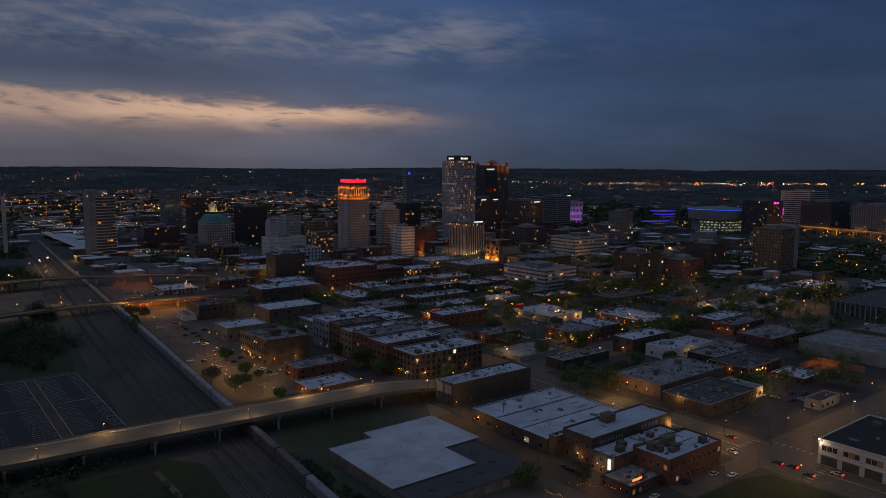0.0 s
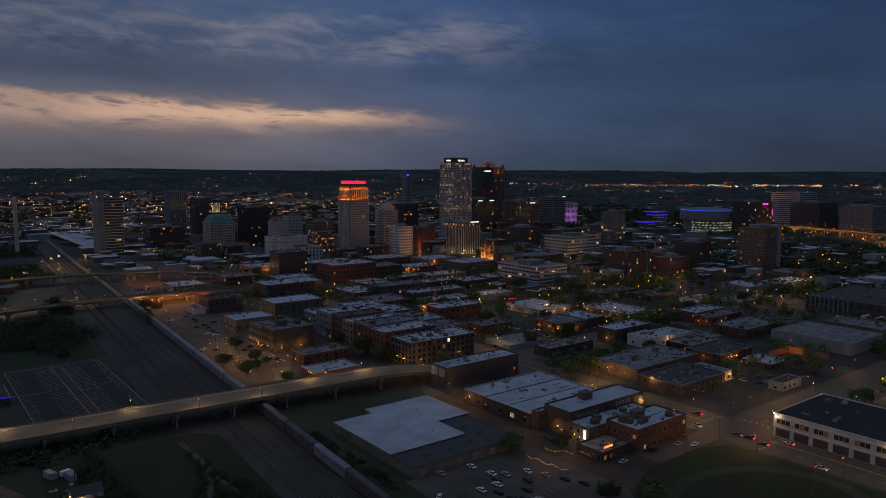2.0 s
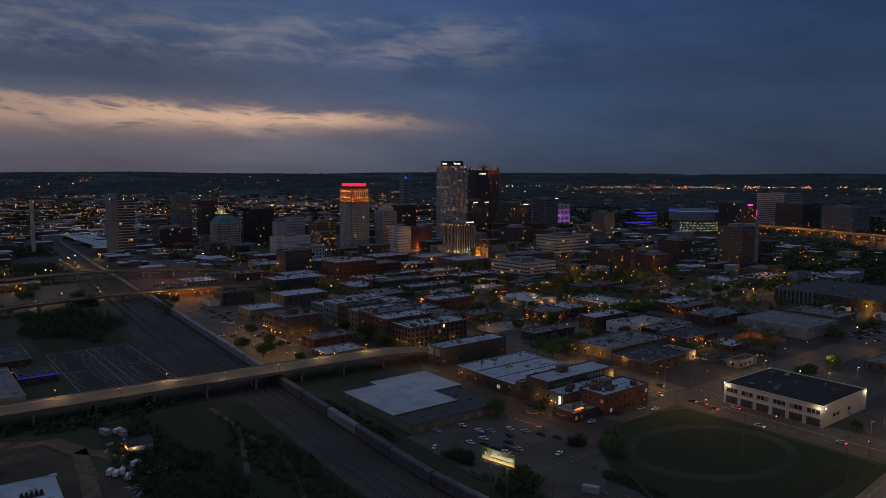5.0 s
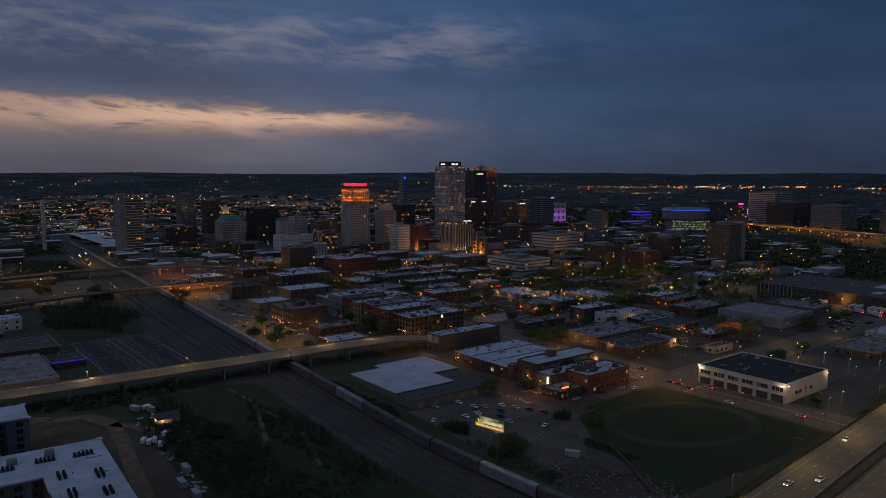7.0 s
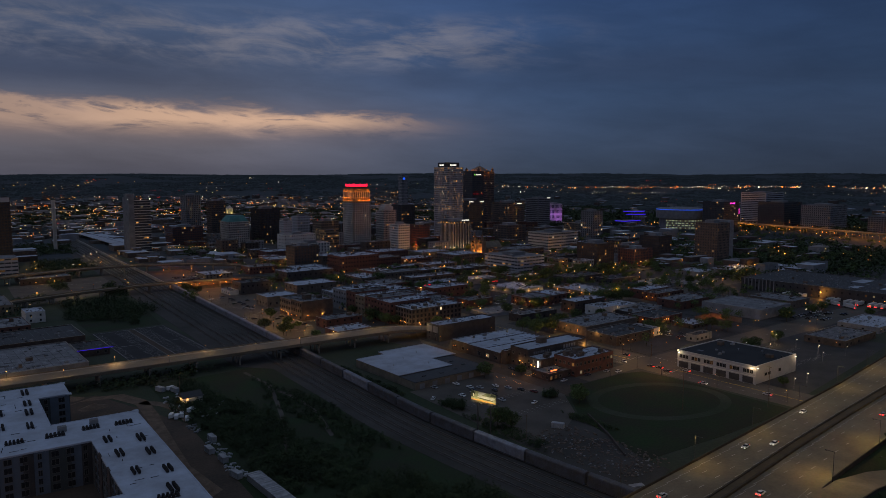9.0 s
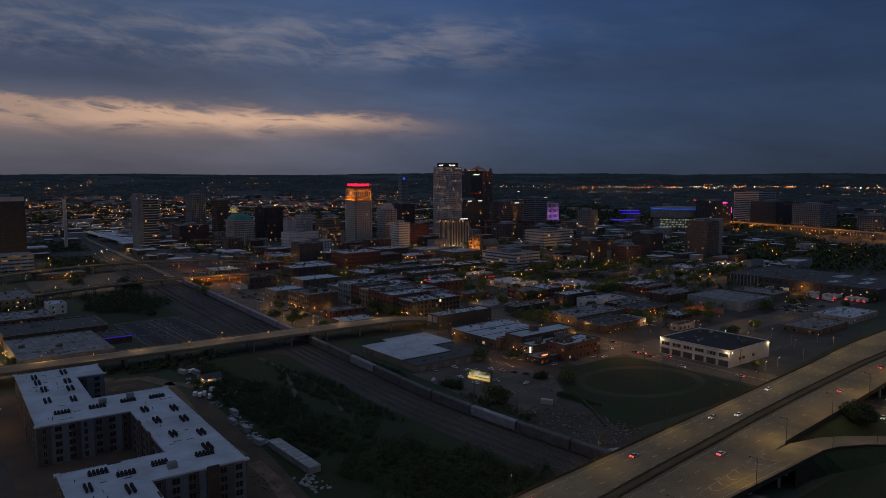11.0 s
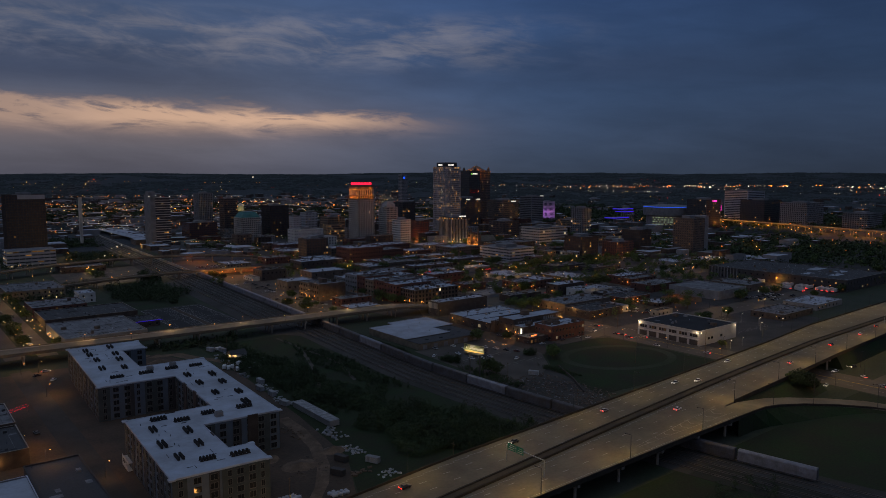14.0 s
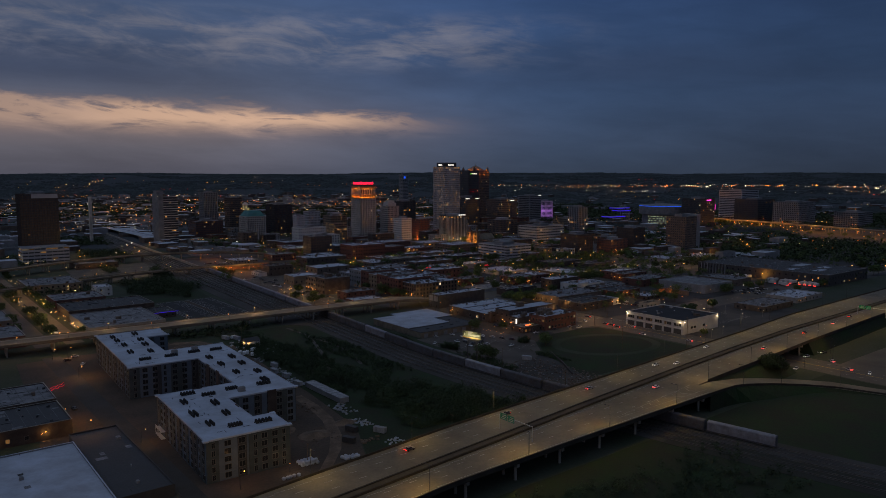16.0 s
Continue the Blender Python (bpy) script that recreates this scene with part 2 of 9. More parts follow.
M["teal"] = mat("green_copper_roof", (0.05, 0.17, 0.165), 0.6, var=0.2, scale=0.1)
M["green"] = mat("highway_sign_green", (0.01, 0.16, 0.10), 0.5, var=0.1)
M["pallet"] = mat("weathered_sheeting", (0.27, 0.28, 0.3), 0.7, var=0.25, scale=0.3, rand=0.25)
for nm, c in (("car_white", (0.7, 0.7, 0.7)), ("car_silver", (0.35, 0.36, 0.38)), ("car_black", (0.02, 0.02, 0.022)), ("car_red", (0.11, 0.014, 0.016)), ("car_blue", (0.025, 0.035, 0.06))):
    M[nm] = mat(nm + "_paint", c, 0.3, var=0.05, scale=1.0, spec=0.6)
M["rackdark"] = mat("weathered_rack_steel", (0.075, 0.08, 0.095), 0.7, metal=0.2, var=0.3, scale=0.25, fine=2.0, stain=(0.07, 0.055, 0.045), stain_amt=0.6)
M["rackpale"] = mat("pale_rack_steel", (0.2, 0.215, 0.26), 0.6, metal=0.3, var=0.2, scale=0.3, fine=2.0, stain=(0.12, 0.11, 0.115), stain_amt=0.6)
M["lit"] = glow("lit_window_warm", (1.0, 0.48, 0.15), 0.30, rand=0.8)
M["litw"] = glow("lit_window_white", (1.0, 0.76, 0.44), 0.42, rand=0.8)
M["litdim"] = glow("lit_window_dim", (1.0, 0.46, 0.17), 0.07, rand=0.6)
M["bulb"] = glow("sodium_bulb", (1.0, 0.34, 0.065), 7.0)
M["fairy"] = glow("small_orange_bulb", (1.0, 0.36, 0.08), 4.0)
M["bulbw"] = glow("white_bulb", (1.0, 0.80, 0.50), 9.0)
M["neonred"] = glow("red_neon", (1.0, 0.012, 0.045), 2.2)
M["neonorange"] = glow("orange_neon", (1.0, 0.16, 0.04), 2.6)
M["neonblue"] = glow("blue_neon", (0.02, 0.12, 1.0), 1.0)
M["neonviolet"] = glow("violet_neon", (0.07, 0.03, 1.0), 0.7)
M["neonpink"] = glow("pink_neon", (1.0, 0.05, 0.55), 1.8)
M["signwhite"] = glow("white_sign_face", (1.0, 0.95, 0.85), 1.0)
M["redpane"] = glow("red_lit_pane", (1.0, 0.03, 0.05), 0.22, rand=0.7)
M["greenlit"] = glow("green_lit_mark", (0.25, 1.0, 0.08), 0.8)
M["litbay"] = glow("lit_bay_glass", (0.85, 1.0, 0.62), 0.30)
M["tail"] = glow("red_tail_lamp", (1.0, 0.02, 0.012), 9.0)
M["head"] = glow("head_lamp", (1.0, 0.9, 0.7), 5.0)


# ---- mesh helpers ----
def box(bm, x0, y0, z0, x1, y1, z1, mi=0):
    v = [bm.verts.new(p) for p in ((x0, y0, z0), (x1, y0, z0), (x1, y1, z0), (x0, y1, z0), (x0, y0, z1), (x1, y0, z1), (x1, y1, z1), (x0, y1, z1))]
    for q in ((3, 2, 1, 0), (4, 5, 6, 7), (0, 1, 5, 4), (1, 2, 6, 5), (2, 3, 7, 6), (3, 0, 4, 7)):
        bm.faces.new([v[i] for i in q]).material_index = mi


def prism(bm, pts, z0, z1, mi=0, top_mi=None):
    """A closed upright solid over a counter-clockwise outline."""
    lo = [bm.verts.new((x, y, z0)) for x, y in pts]
    hi = [bm.verts.new((x, y, z1)) for x, y in pts]
    n = len(pts)
    for i in range(n):
        bm.faces.new((lo[i], lo[(i + 1) % n], hi[(i + 1) % n], hi[i])).material_index = mi
    bm.faces.new(hi).material_index = mi if top_mi is None else top_mi
    bm.faces.new(lo[::-1]).material_index = mi


def cyl(bm, x, y, z0, z1, r, n=8, r2=None, mi=0):
    r2 = r if r2 is None else r2
    lo = [bm.verts.new((x + r * math.cos(i * math.tau / n), y + r * math.sin(i * math.tau / n), z0)) for i in range(n)]
    hi = [bm.verts.new((x + r2 * math.cos(i * math.tau / n), y + r2 * math.sin(i * math.tau / n), z1)) for i in range(n)]
    for i in range(n):
        bm.faces.new((lo[i], lo[(i + 1) % n], hi[(i + 1) % n], hi[i])).material_index = mi
    bm.faces.new(hi).material_index = mi
    bm.faces.new(lo[::-1]).material_index = mi


def ball(bm, x, y, z, r, mi=0):
    """A small eight-sided bulb."""
    v = [bm.verts.new((x + a * r, y + b * r, z + c * r)) for a, b, c in ((1, 0, 0), (0, 1, 0), (-1, 0, 0), (0, -1, 0), (0, 0, 1), (0, 0, -1))]
    for i in range(4):
        bm.faces.new((v[i], v[(i + 1) % 4], v[4])).material_index = mi
        bm.faces.new((v[(i + 1) % 4], v[i], v[5])).material_index = mi


def mesh(name, bm, mats):
    me = bpy.data.meshes.new(name)
    bm.to_mesh(me)
    bm.free()
    for m in (mats if isinstance(mats, (list, tuple)) else [mats]):
        me.materials.append(m)
    return me


def part(name, bm, mats, parent, label=""):
    ob = new(name, bm if isinstance(bm, bpy.types.Mesh) else mesh(name, bm, mats))
    ob.parent = parent
    return tagged(ob, label)


def thing(name, label, category, x=0, y=0, z=0, rz=0, group="", kind=""):
    ob = new(name)
    ob.location, ob.rotation_euler = (x, y, z), (0, 0, radians(rz))
    return tagged(ob, label, category, group, kind)


def single(name, bm, mats, label, category, x=0, y=0, z=0, group="", kind=""):
    ob = new(name, mesh(name, bm, mats))
    ob.location = (x, y, z)
    return tagged(ob, label, category, group, kind)


def lamp(parent, x, y, z, power, col=(1.0, 0.60, 0.24), r=0.3):
    d = bpy.data.lights.new("bulb_light", "POINT")
    d.energy, d.color, d.shadow_soft_size = power, col, r
    ob = new("bulb_light", d)
    ob.location, ob.parent = (x, y, z), parent
    return ob


def hill(x, y):
    """Height of the land: a plain that climbs to wooded ridges far off."""
    r = math.hypot(x, y)
    t = min(1.0, max(0.0, (r - 2300) / 2350))
    s = t * t * (3 - 2 * t)
    w = noise.noise((x * 0.0009, y * 0.0009, 0.3)) * 22 + noise.noise((x * 0.003, y * 0.003, 5.1)) * 5
    return s * (118 + w) if t > 0 else 0.0


# ---- ground: one sheet out to the ridges ----
gv, gf = [], []
radii = [0, 60, 150, 300, 600, 1000, 1500, 2000, 2300] + [2300 + 60 * i for i in range(1, 41)]
SEG = 144
for r in radii:
    for k in range(SEG):
        a = k * math.tau / SEG
        x, y = r * math.cos(a), r * math.sin(a)
        gv.append((x, y, hill(x, y)))
for i in range(len(radii) - 1):
    for k in range(SEG):
        gf.append((i * SEG + k, (i + 1) * SEG + k, (i + 1) * SEG + (k + 1) % SEG, i * SEG + (k + 1) % SEG))
gm = bpy.data.meshes.new("ground")
gm.from_pydata(gv, [], gf)
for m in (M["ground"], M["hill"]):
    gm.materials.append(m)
# land past 1000 m takes the haze-tinted colour
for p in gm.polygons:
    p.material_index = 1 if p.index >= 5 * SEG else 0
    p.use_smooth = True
tagged(new("ground", gm), "dark soil and scrub reaching to wooded ridges tinted blue for haze", "ground", kind="structure")


def slab(name, pts, z0, z1, material, label, category="ground", top=None):
    bm = bmesh.new()
    prism(bm, pts, z0, z1, 0, 1 if top else None)
    return single(name, bm, [M[material], M[top]] if top else M[material], label, category, kind="structure")


def rect(x0, y0, x1, y1):
    return [(x0, y0), (x1, y0), (x1, y1), (x0, y1)]


# ---- streets and open ground ----
slab("asphalt_city_ground", [(196, 118), (1500, 118), (1500, 1900), (330, 1900), (178, 330), (196, 250)], -0.3, 0.03, "asphalt", "worn dark asphalt of the downtown streets and lots", "street")
for bx0, bx1 in ((209, 266), (300, 416), (444, 562), (590, 708), (736, 854)):
    for by0, by1 in ((158, 289), (323, 436), (464, 584), (612, 730), (758, 876), (904, 1022)):
        slab("pavement", rect(bx0, by0, bx1, by1), 0.03, 0.17, "asphalt", "worn concrete pavement round a city block, kerb raised above the street", "pavement")
slab("road", rect(268, -260, 297, 700), 0.03, 0.05, "road", "wide worn avenue with lane markings", "road")
slab("road", rect(222, 142, 268, 153), 0.03, 0.05, "road", "side street that joins the avenue", "road")
slab("road", rect(297, 128, 900, 155), 0.03, 0.05, "road", "cross street running between low buildings", "road")
slab("road", rect(191, 120, 207, 268), 0.03, 0.05, "dirt", "sandy access road beside a warehouse", "road")
slab("road", [(196, 268), (207, 268), (232, 292), (900, 292), (900, 320), (225, 320)], 0.03, 0.044, "road", "street that comes down off the bridge", "road")
slab("grass_field", [(150, 50), (200, 46), (264, 44), (266, 120), (264, 136), (250, 141), (214, 141), (194, 133), (170, 104)], -0.2, 0.10, "grass", "dark mown grass field beside the avenue", "grass")
bm = bmesh.new()
loop = []
for k in range(49):
    a = k * math.tau / 48
    q = 1 + 0.08 * math.cos(2 * a)
    loop.append(((224 + 36 * q * math.cos(a) - 6 * math.sin(a), 96 + 34 * q * math.sin(a)), (224 + 30 * q * math.cos(a) - 6 * math.sin(a), 96 + 28.5 * q * math.sin(a))))
for k in range(48):
    v = [bm.verts.new((p[0], p[1], 0.112)) for p in (loop[k][0], loop[k + 1][0], loop[k + 1][1], loop[k][1])]
    bm.faces.new(v)
bmesh.ops.recalc_face_normals(bm, faces=bm.faces)
single("dirt_loop", bm, M["ground"], "worn dirt loop round the grass field", "track", kind="structure")
slab("parking_lot", [(122, 96), (150, 96), (172, 108), (192, 134), (192, 190), (128, 190)], -0.2, 0.06, "lot", "grey asphalt parking lot beside the white warehouse", "parking lot")
slab("parking_lot", [(124, 344), (164, 344), (206, 420), (206, 620), (150, 620)], -0.2, 0.07, "lot", "pale gravelly car park with young trees", "parking lot")
slab("parking_lot", rect(24, 343, 78, 456), -0.2, 0.08, "blacktop", "empty dark car park with white stall lines", "parking lot")
slab("dirt_yard", [(-140, 20), (-25, 12), (-2, 60), (6, 120), (14, 215), (-10, 290), (-110, 290), (-120, 150)], -0.25, 0.05, "dirt", "brown building-site dirt round the new apartments", "yard")
slab("road", rect(-95, -34.6, -84, 296), 0.05, 0.07, "gravel", "dusty street beside the apartments", "road")
slab("woods_floor", [(-24, 12), (82, 14), (83, 150), (92, 292), (18, 290), (6, 120), (-2, 60)], -0.25, 0.04, "grass", "dark scrub strip between the yard and the tracks", "ground")
DIRT_PATHS = (((72, 284), (72.5, 250), (63, 220), (56, 200), (50, 183), (42, 166), (35, 151)), ((71, 240), (73.5, 224), (73, 201), (69, 185), (65, 171), (61, 157)))
slab("industrial_yard", [(120, 32), (150, 38), (150, 50), (170, 104), (160, 104), (122, 96)], -0.2, 0.05, "gravel", "littered yard beside the tracks", "yard")
slab("road", rect(-93, 330, -81, 900), 0.03, 0.06, "road", "tree-lined street with street lamps", "road")
slab("road", rect(-74, 330, -62, 900), 0.03, 0.06, "road", "tree-lined street with street lamps", "road")
slab("asphalt_city_ground", rect(-260, 322, 74, 900), -0.3, 0.03, "ground", "dark asphalt and yards beyond the tracks", "street")


def stripes(name, label, rows, material="paint"):
    """Painted lines on the ground: rows of x0, y0, x1, y1, z."""
    bm = bmesh.new()
    for x0, y0, x1, y1, z in rows:
        box(bm, x0, y0, z, x1, y1, z + 0.012)
    return single(name, bm, M[material], label, "marking", kind="stuff")


rows = []
slab("grass_field", [(24, 461), (77, 461), (84, 520), (89, 590), (60, 612), (26, 620)], -0.2, 0.1, "grass", "dark grassy hollow between the tracks and the yards", "grass")
slab("planting_strip", rect(49.3, 345, 53.8, 453), 0.08, 0.2, "dirt", "bare brown planting strip between stalls", "planting")
for xx in (25, 49, 54, 76):
    rows.append((xx, 345, xx + 0.25, 454, 0.08))
for k in range(38):
    for xx in (25.3, 39, 44, 54, 59, 71) if k % 19 not in (0, 18) else ():
        rows.append((xx, 347 + k * 2.8, xx + 5, 347.15 + k * 2.8, 0.08))
rows += [(25, 399, 44, 399.4, 0.08), (54, 399, 76, 399.4, 0.08), (25, 453.6, 76, 454, 0.08)]
stripes("stall_lines", "white stall lines of the empty car park", rows)
rows = []
for k in range(90):
    yy = -60 + k * 8
    if 128 < yy < 158 or 290 < yy < 322:
        continue
    rows += [(275, yy, 275.2, yy + 3, 0.05), (290, yy, 290.2, yy + 3, 0.05)]
for xx in (270, 294):
    rows += [(xx, 158 - 1.2, xx + 0.5, 158, 0.05)]
for k in range(9):
    rows += [(270 + k * 2.9, 158.0, 270.5 + k * 2.9, 160.5, 0.05), (270 + k * 2.9, 123, 270.5 + k * 2.9, 125.5, 0.05)]
for k in range(8):
    rows += [(298, 130 + k * 3, 300.5, 130.5 + k * 3, 0.05)]
for k in range(20):
    rows.append((305 + k * 9, 141.4, 308 + k * 9, 141.6, 0.05))
stripes("lane_lines", "white dashed lane lines and crossings of the avenue", rows)
stripes("centre_lines", "double yellow centre line of the avenue", [(282.2, -60, 282.4, 127, 0.05), (282.7, -60, 282.9, 127, 0.05), (282.2, 160, 282.4, 288, 0.05), (282.7, 160, 282.9, 288, 0.05)], "yellow")
rows = []
for k in range(34):
    rows += [(132 + (k % 17) * 3.2, 124 + (k // 17) * 24, 132.12 + (k % 17) * 3.2, 129 + (k // 17) * 24, 0.06)]
for k in range(60):
    rows += [(150 + (k % 2) * 26, 362 + (k // 2) * 7.0, 156 + (k % 2) * 26, 362.2 + (k // 2) * 7.0, 0.07)]
stripes("stall_lines", "faded stall lines of the car parks", rows)


# ---- railway ----
def rail_x(y):
    return 107 + (y - 150) * 0.072 if y > 150 else 107 + (150 - y) ** 2 * 0.00042


def strip(bm, edges, z0, z1, mi=0):
    """A long solid between two edge lines: rows of (left point, right point)."""
    prev = None
    for (ax, ay), (bx, by) in edges:
        v = [bm.verts.new(p) for p in ((ax, ay, z0), (bx, by, z0), (bx, by, z1), (ax, ay, z1))]
        if prev:
            for i, j in ((0, 1), (1, 2), (2, 3), (3, 0)):
                bm.faces.new((prev[i], v[i], v[j], prev[j])).material_index = mi
        else:
            bm.faces.new(v[::-1]).material_index = mi
        prev = v
    bm.faces.new(prev).material_index = mi


ys = [-260 + 20 * i for i in range(110)]
bm = bmesh.new()
strip(bm, [((rail_x(y) - (27 if y < 300 else 45), y), (rail_x(y) + 7, y)) for y in ys], -0.3, 0.12)
bmesh.ops.recalc_face_normals(bm, faces=bm.faces)
slab("weedy_verge", [(rail_x(q) - 27.3, q) for q in (-250, -150, -90, -60, -40)] + [(rail_x(q) - 9, q) for q in (-40, -60, -90, -150, -250)], -0.2, 0.16, "weeds", "ballast overgrown with dark weeds below the viaduct", "ground")
single("rail_bed", bm, M["gravel"], "dark stained ballast of the rail yard", "ballast", kind="structure")
for off in (0, -5.2, -10.4, -15.6, -20.8, -26, -33):
    tr = thing("railway_track", "steel rails on dark timber sleepers in ballast", "track", group="parallel tracks of the rail yard", kind="structure")
    for g in (-0.72, 0.72):
        bm = bmesh.new()
        strip(bm, [((rail_x(y) + off + g - 0.06, y), (rail_x(y) + off + g + 0.06, y)) for y in ys if off > -22 or y > 310], 0.24, 0.42)
        bmesh.ops.recalc_face_normals(bm, faces=bm.faces)
        part("rail", bm, M["rail"], tr)
    bm = bmesh.new()
    for k in range(420):
        y = (-70 if off > -22 else 320) + k * 1.1
        x = rail_x(y) + off
        box(bm, x - 1.3, y, 0.10, x + 1.3, y + 0.3, 0.25)
    tagged(part("sleepers", bm, M["sleeper"], tr), kind="stuff")


for path in DIRT_PATHS:
    bm = bmesh.new()
    strip(bm, [((x - 1.2, y), (x + 1.2, y)) for x, y in path], 0.02, 0.06)
    bmesh.ops.recalc_face_normals(bm, faces=bm.faces)
    single("dirt_track", bm, M["lot"], "narrow pale path worn through the scrub", "track", kind="structure")


def auto_rack(pale):
    """A tall covered car carrier, its length along y: arched roof, ribbed side screens, end doors, bogies."""
    t = thing("freight_car", "tall pale blue-grey car carrier standing on the track" if pale else "tall dark weathered car carrier standing on the track", "freight car", group="standing freight train")
    L = 15.0
    skin = M["rackpale" if pale else "rackdark"]

    def hull(sec, a, b):
        bm = bmesh.new()
        lo = [bm.verts.new((x, a, z)) for x, z in sec]
        hi = [bm.verts.new((x, b, z)) for x, z in sec]
        for i in range(len(sec)):
            bm.faces.new((lo[i], lo[(i + 1) % len(sec)], hi[(i + 1) % len(sec)], hi[i]))
        bm.faces.new(lo[::-1]), bm.faces.new(hi)
        bmesh.ops.recalc_face_normals(bm, faces=bm.faces)
        return bm
    part("body", hull([(-1.5, 1.0), (1.5, 1.0), (1.5, 5.0), (-1.5, 5.0)], -L, L), skin, t)
    part("roof", hull([(-1.56, 5.004), (1.56, 5.004), (1.35, 5.45), (0.7, 5.72), (-0.7, 5.72), (-1.35, 5.45)], -L, L), skin, t)
    for d in (-1, 1):
        bm = bmesh.new()
        box(bm, d * 1.56 - 0.05, -L, 0.85, d * 1.56 + 0.05, L, 1.25)
        part("side_sill", bm, M["rackdark"], t)
        bm = bmesh.new()
        for k in range(16):
            q = -L + 0.3 + k * 1.94
            box(bm, d * 1.56 - 0.055, q, 1.25, d * 1.56 + 0.055, q + 0.2, 5.0)
        box(bm, d * 1.55 - 0.05, -L + 0.3, 3.05, d * 1.55 + 0.05, L - 0.3, 3.2)
        tagged(part("side_ribs", bm, skin, t), kind="stuff")
        bm = bmesh.new()
        box(bm, -1.35, d * (L + 0.06) - 0.05, 1.1, 1.35, d * (L + 0.06) + 0.05, 4.9)
        part("end_door", bm, M["rackdark"], t)
        bm = bmesh.new()
        box(bm, -1.1, d * 11.4 - 1.3, 0.5, 1.1, d * 11.4 + 1.3, 1.0)
        for q in (-0.9, 0.9):
            box(bm, -0.85, d * 11.4 + q - 0.42, 0.42, 0.85, d * 11.4 + q + 0.42, 1.25)
        part("bogie", bm, M["darksteel"], t)
    return t


racks = {False: auto_rack(False), True: auto_rack(True)}
laid = set()
y = -60.3
while y < 640:
    # past y 340 the pale skin stands in for sky reflected in the roofs
    pale = y < -40 or 90 < y < 100 or 210 < y < 225 or y > 340
    a = math.degrees(math.atan2(-(rail_x(y + 13) - rail_x(y - 13)), 26))
    m = pose(rail_x(y), y, 0, 0, 0, a)
    if pale in laid:
        copy_thing(racks[pale], m)
    else:
        racks[pale].matrix_basis = m
        laid.add(pale)
    y += 31.0


# ---- bridges ----
def viaduct(name, label, p0, p1, w, z, piers, lamps=0, zend=None, ramp0=0.7):
    """A straight road bridge from p0 to p1: deck, parapets, girders, piers."""
    dx, dy = p1[0] - p0[0], p1[1] - p0[1]
    L = math.hypot(dx, dy)
    t = thing(name, label, "bridge", p0[0], p0[1], 0, math.degrees(math.atan2(dy, dx)), kind="structure")

    def top(s):
        if zend is None or s < ramp0 * L:
            return z
        q = (s - ramp0 * L) / (L - ramp0 * L)
        return z + (zend - z) * q * q * (3 - 2 * q)
    st = [L * i / 40 for i in range(41)]

    def run(y0, y1, a, b, mname, pname):
        bm = bmesh.new()
        prev = None
        for s in st:
            h = top(s)
            v = [bm.verts.new(p) for p in ((s, y0, h + a), (s, y1, h + a), (s, y1, h + b), (s, y0, h + b))]
            if prev:
                for i, j in ((0, 1), (1, 2), (2, 3), (3, 0)):
                    bm.faces.new((prev[i], v[i], v[j], prev[j]))
            else:
                bm.faces.new(v)
            prev = v
        bm.faces.new(prev[::-1])
        bmesh.ops.recalc_face_normals(bm, faces=bm.faces)
        return part(pname, bm, M[mname], t)
    run(-w / 2, w / 2, -0.5, 0, "deck", "deck")
    run(-w / 2 - 0.3, -w / 2, -0.9, 0.85, "deck", "parapet")
    run(w / 2, w / 2 + 0.3, -0.9, 0.85, "deck", "parapet")
    run(-w / 2, -w / 2 + 1.8, 0, 0.2, "concrete", "kerb")
    run(w / 2 - 1.8, w / 2, 0, 0.2, "concrete", "kerb")
    for q in range(4):
        yy = -w / 2 + w * (q + 0.5) / 4
        run(yy - 0.25, yy + 0.25, -1.6, -0.5, "darksteel", "girder")
    for s in piers:
        bm = bmesh.new()
        h = top(s) - 1.6
        box(bm, s - 0.7, -w / 2 + 0.6, h - 1.1, s + 0.7, w / 2 - 0.6, h)
        for q in (-0.36, 0, 0.36):
            cyl(bm, s, q * w, -0.2, h - 1.1, 0.55, 10)
        part("pier", bm, M["concrete"], t)
    return t, L, top


V1 = viaduct("road_bridge", "long concrete road bridge over the rail yard, lit by street lamps", (-330, 334), (262, 297), 18.5, 8.0, [30 + 27 * i for i in range(19)], zend=0.3, ramp0=0.87)


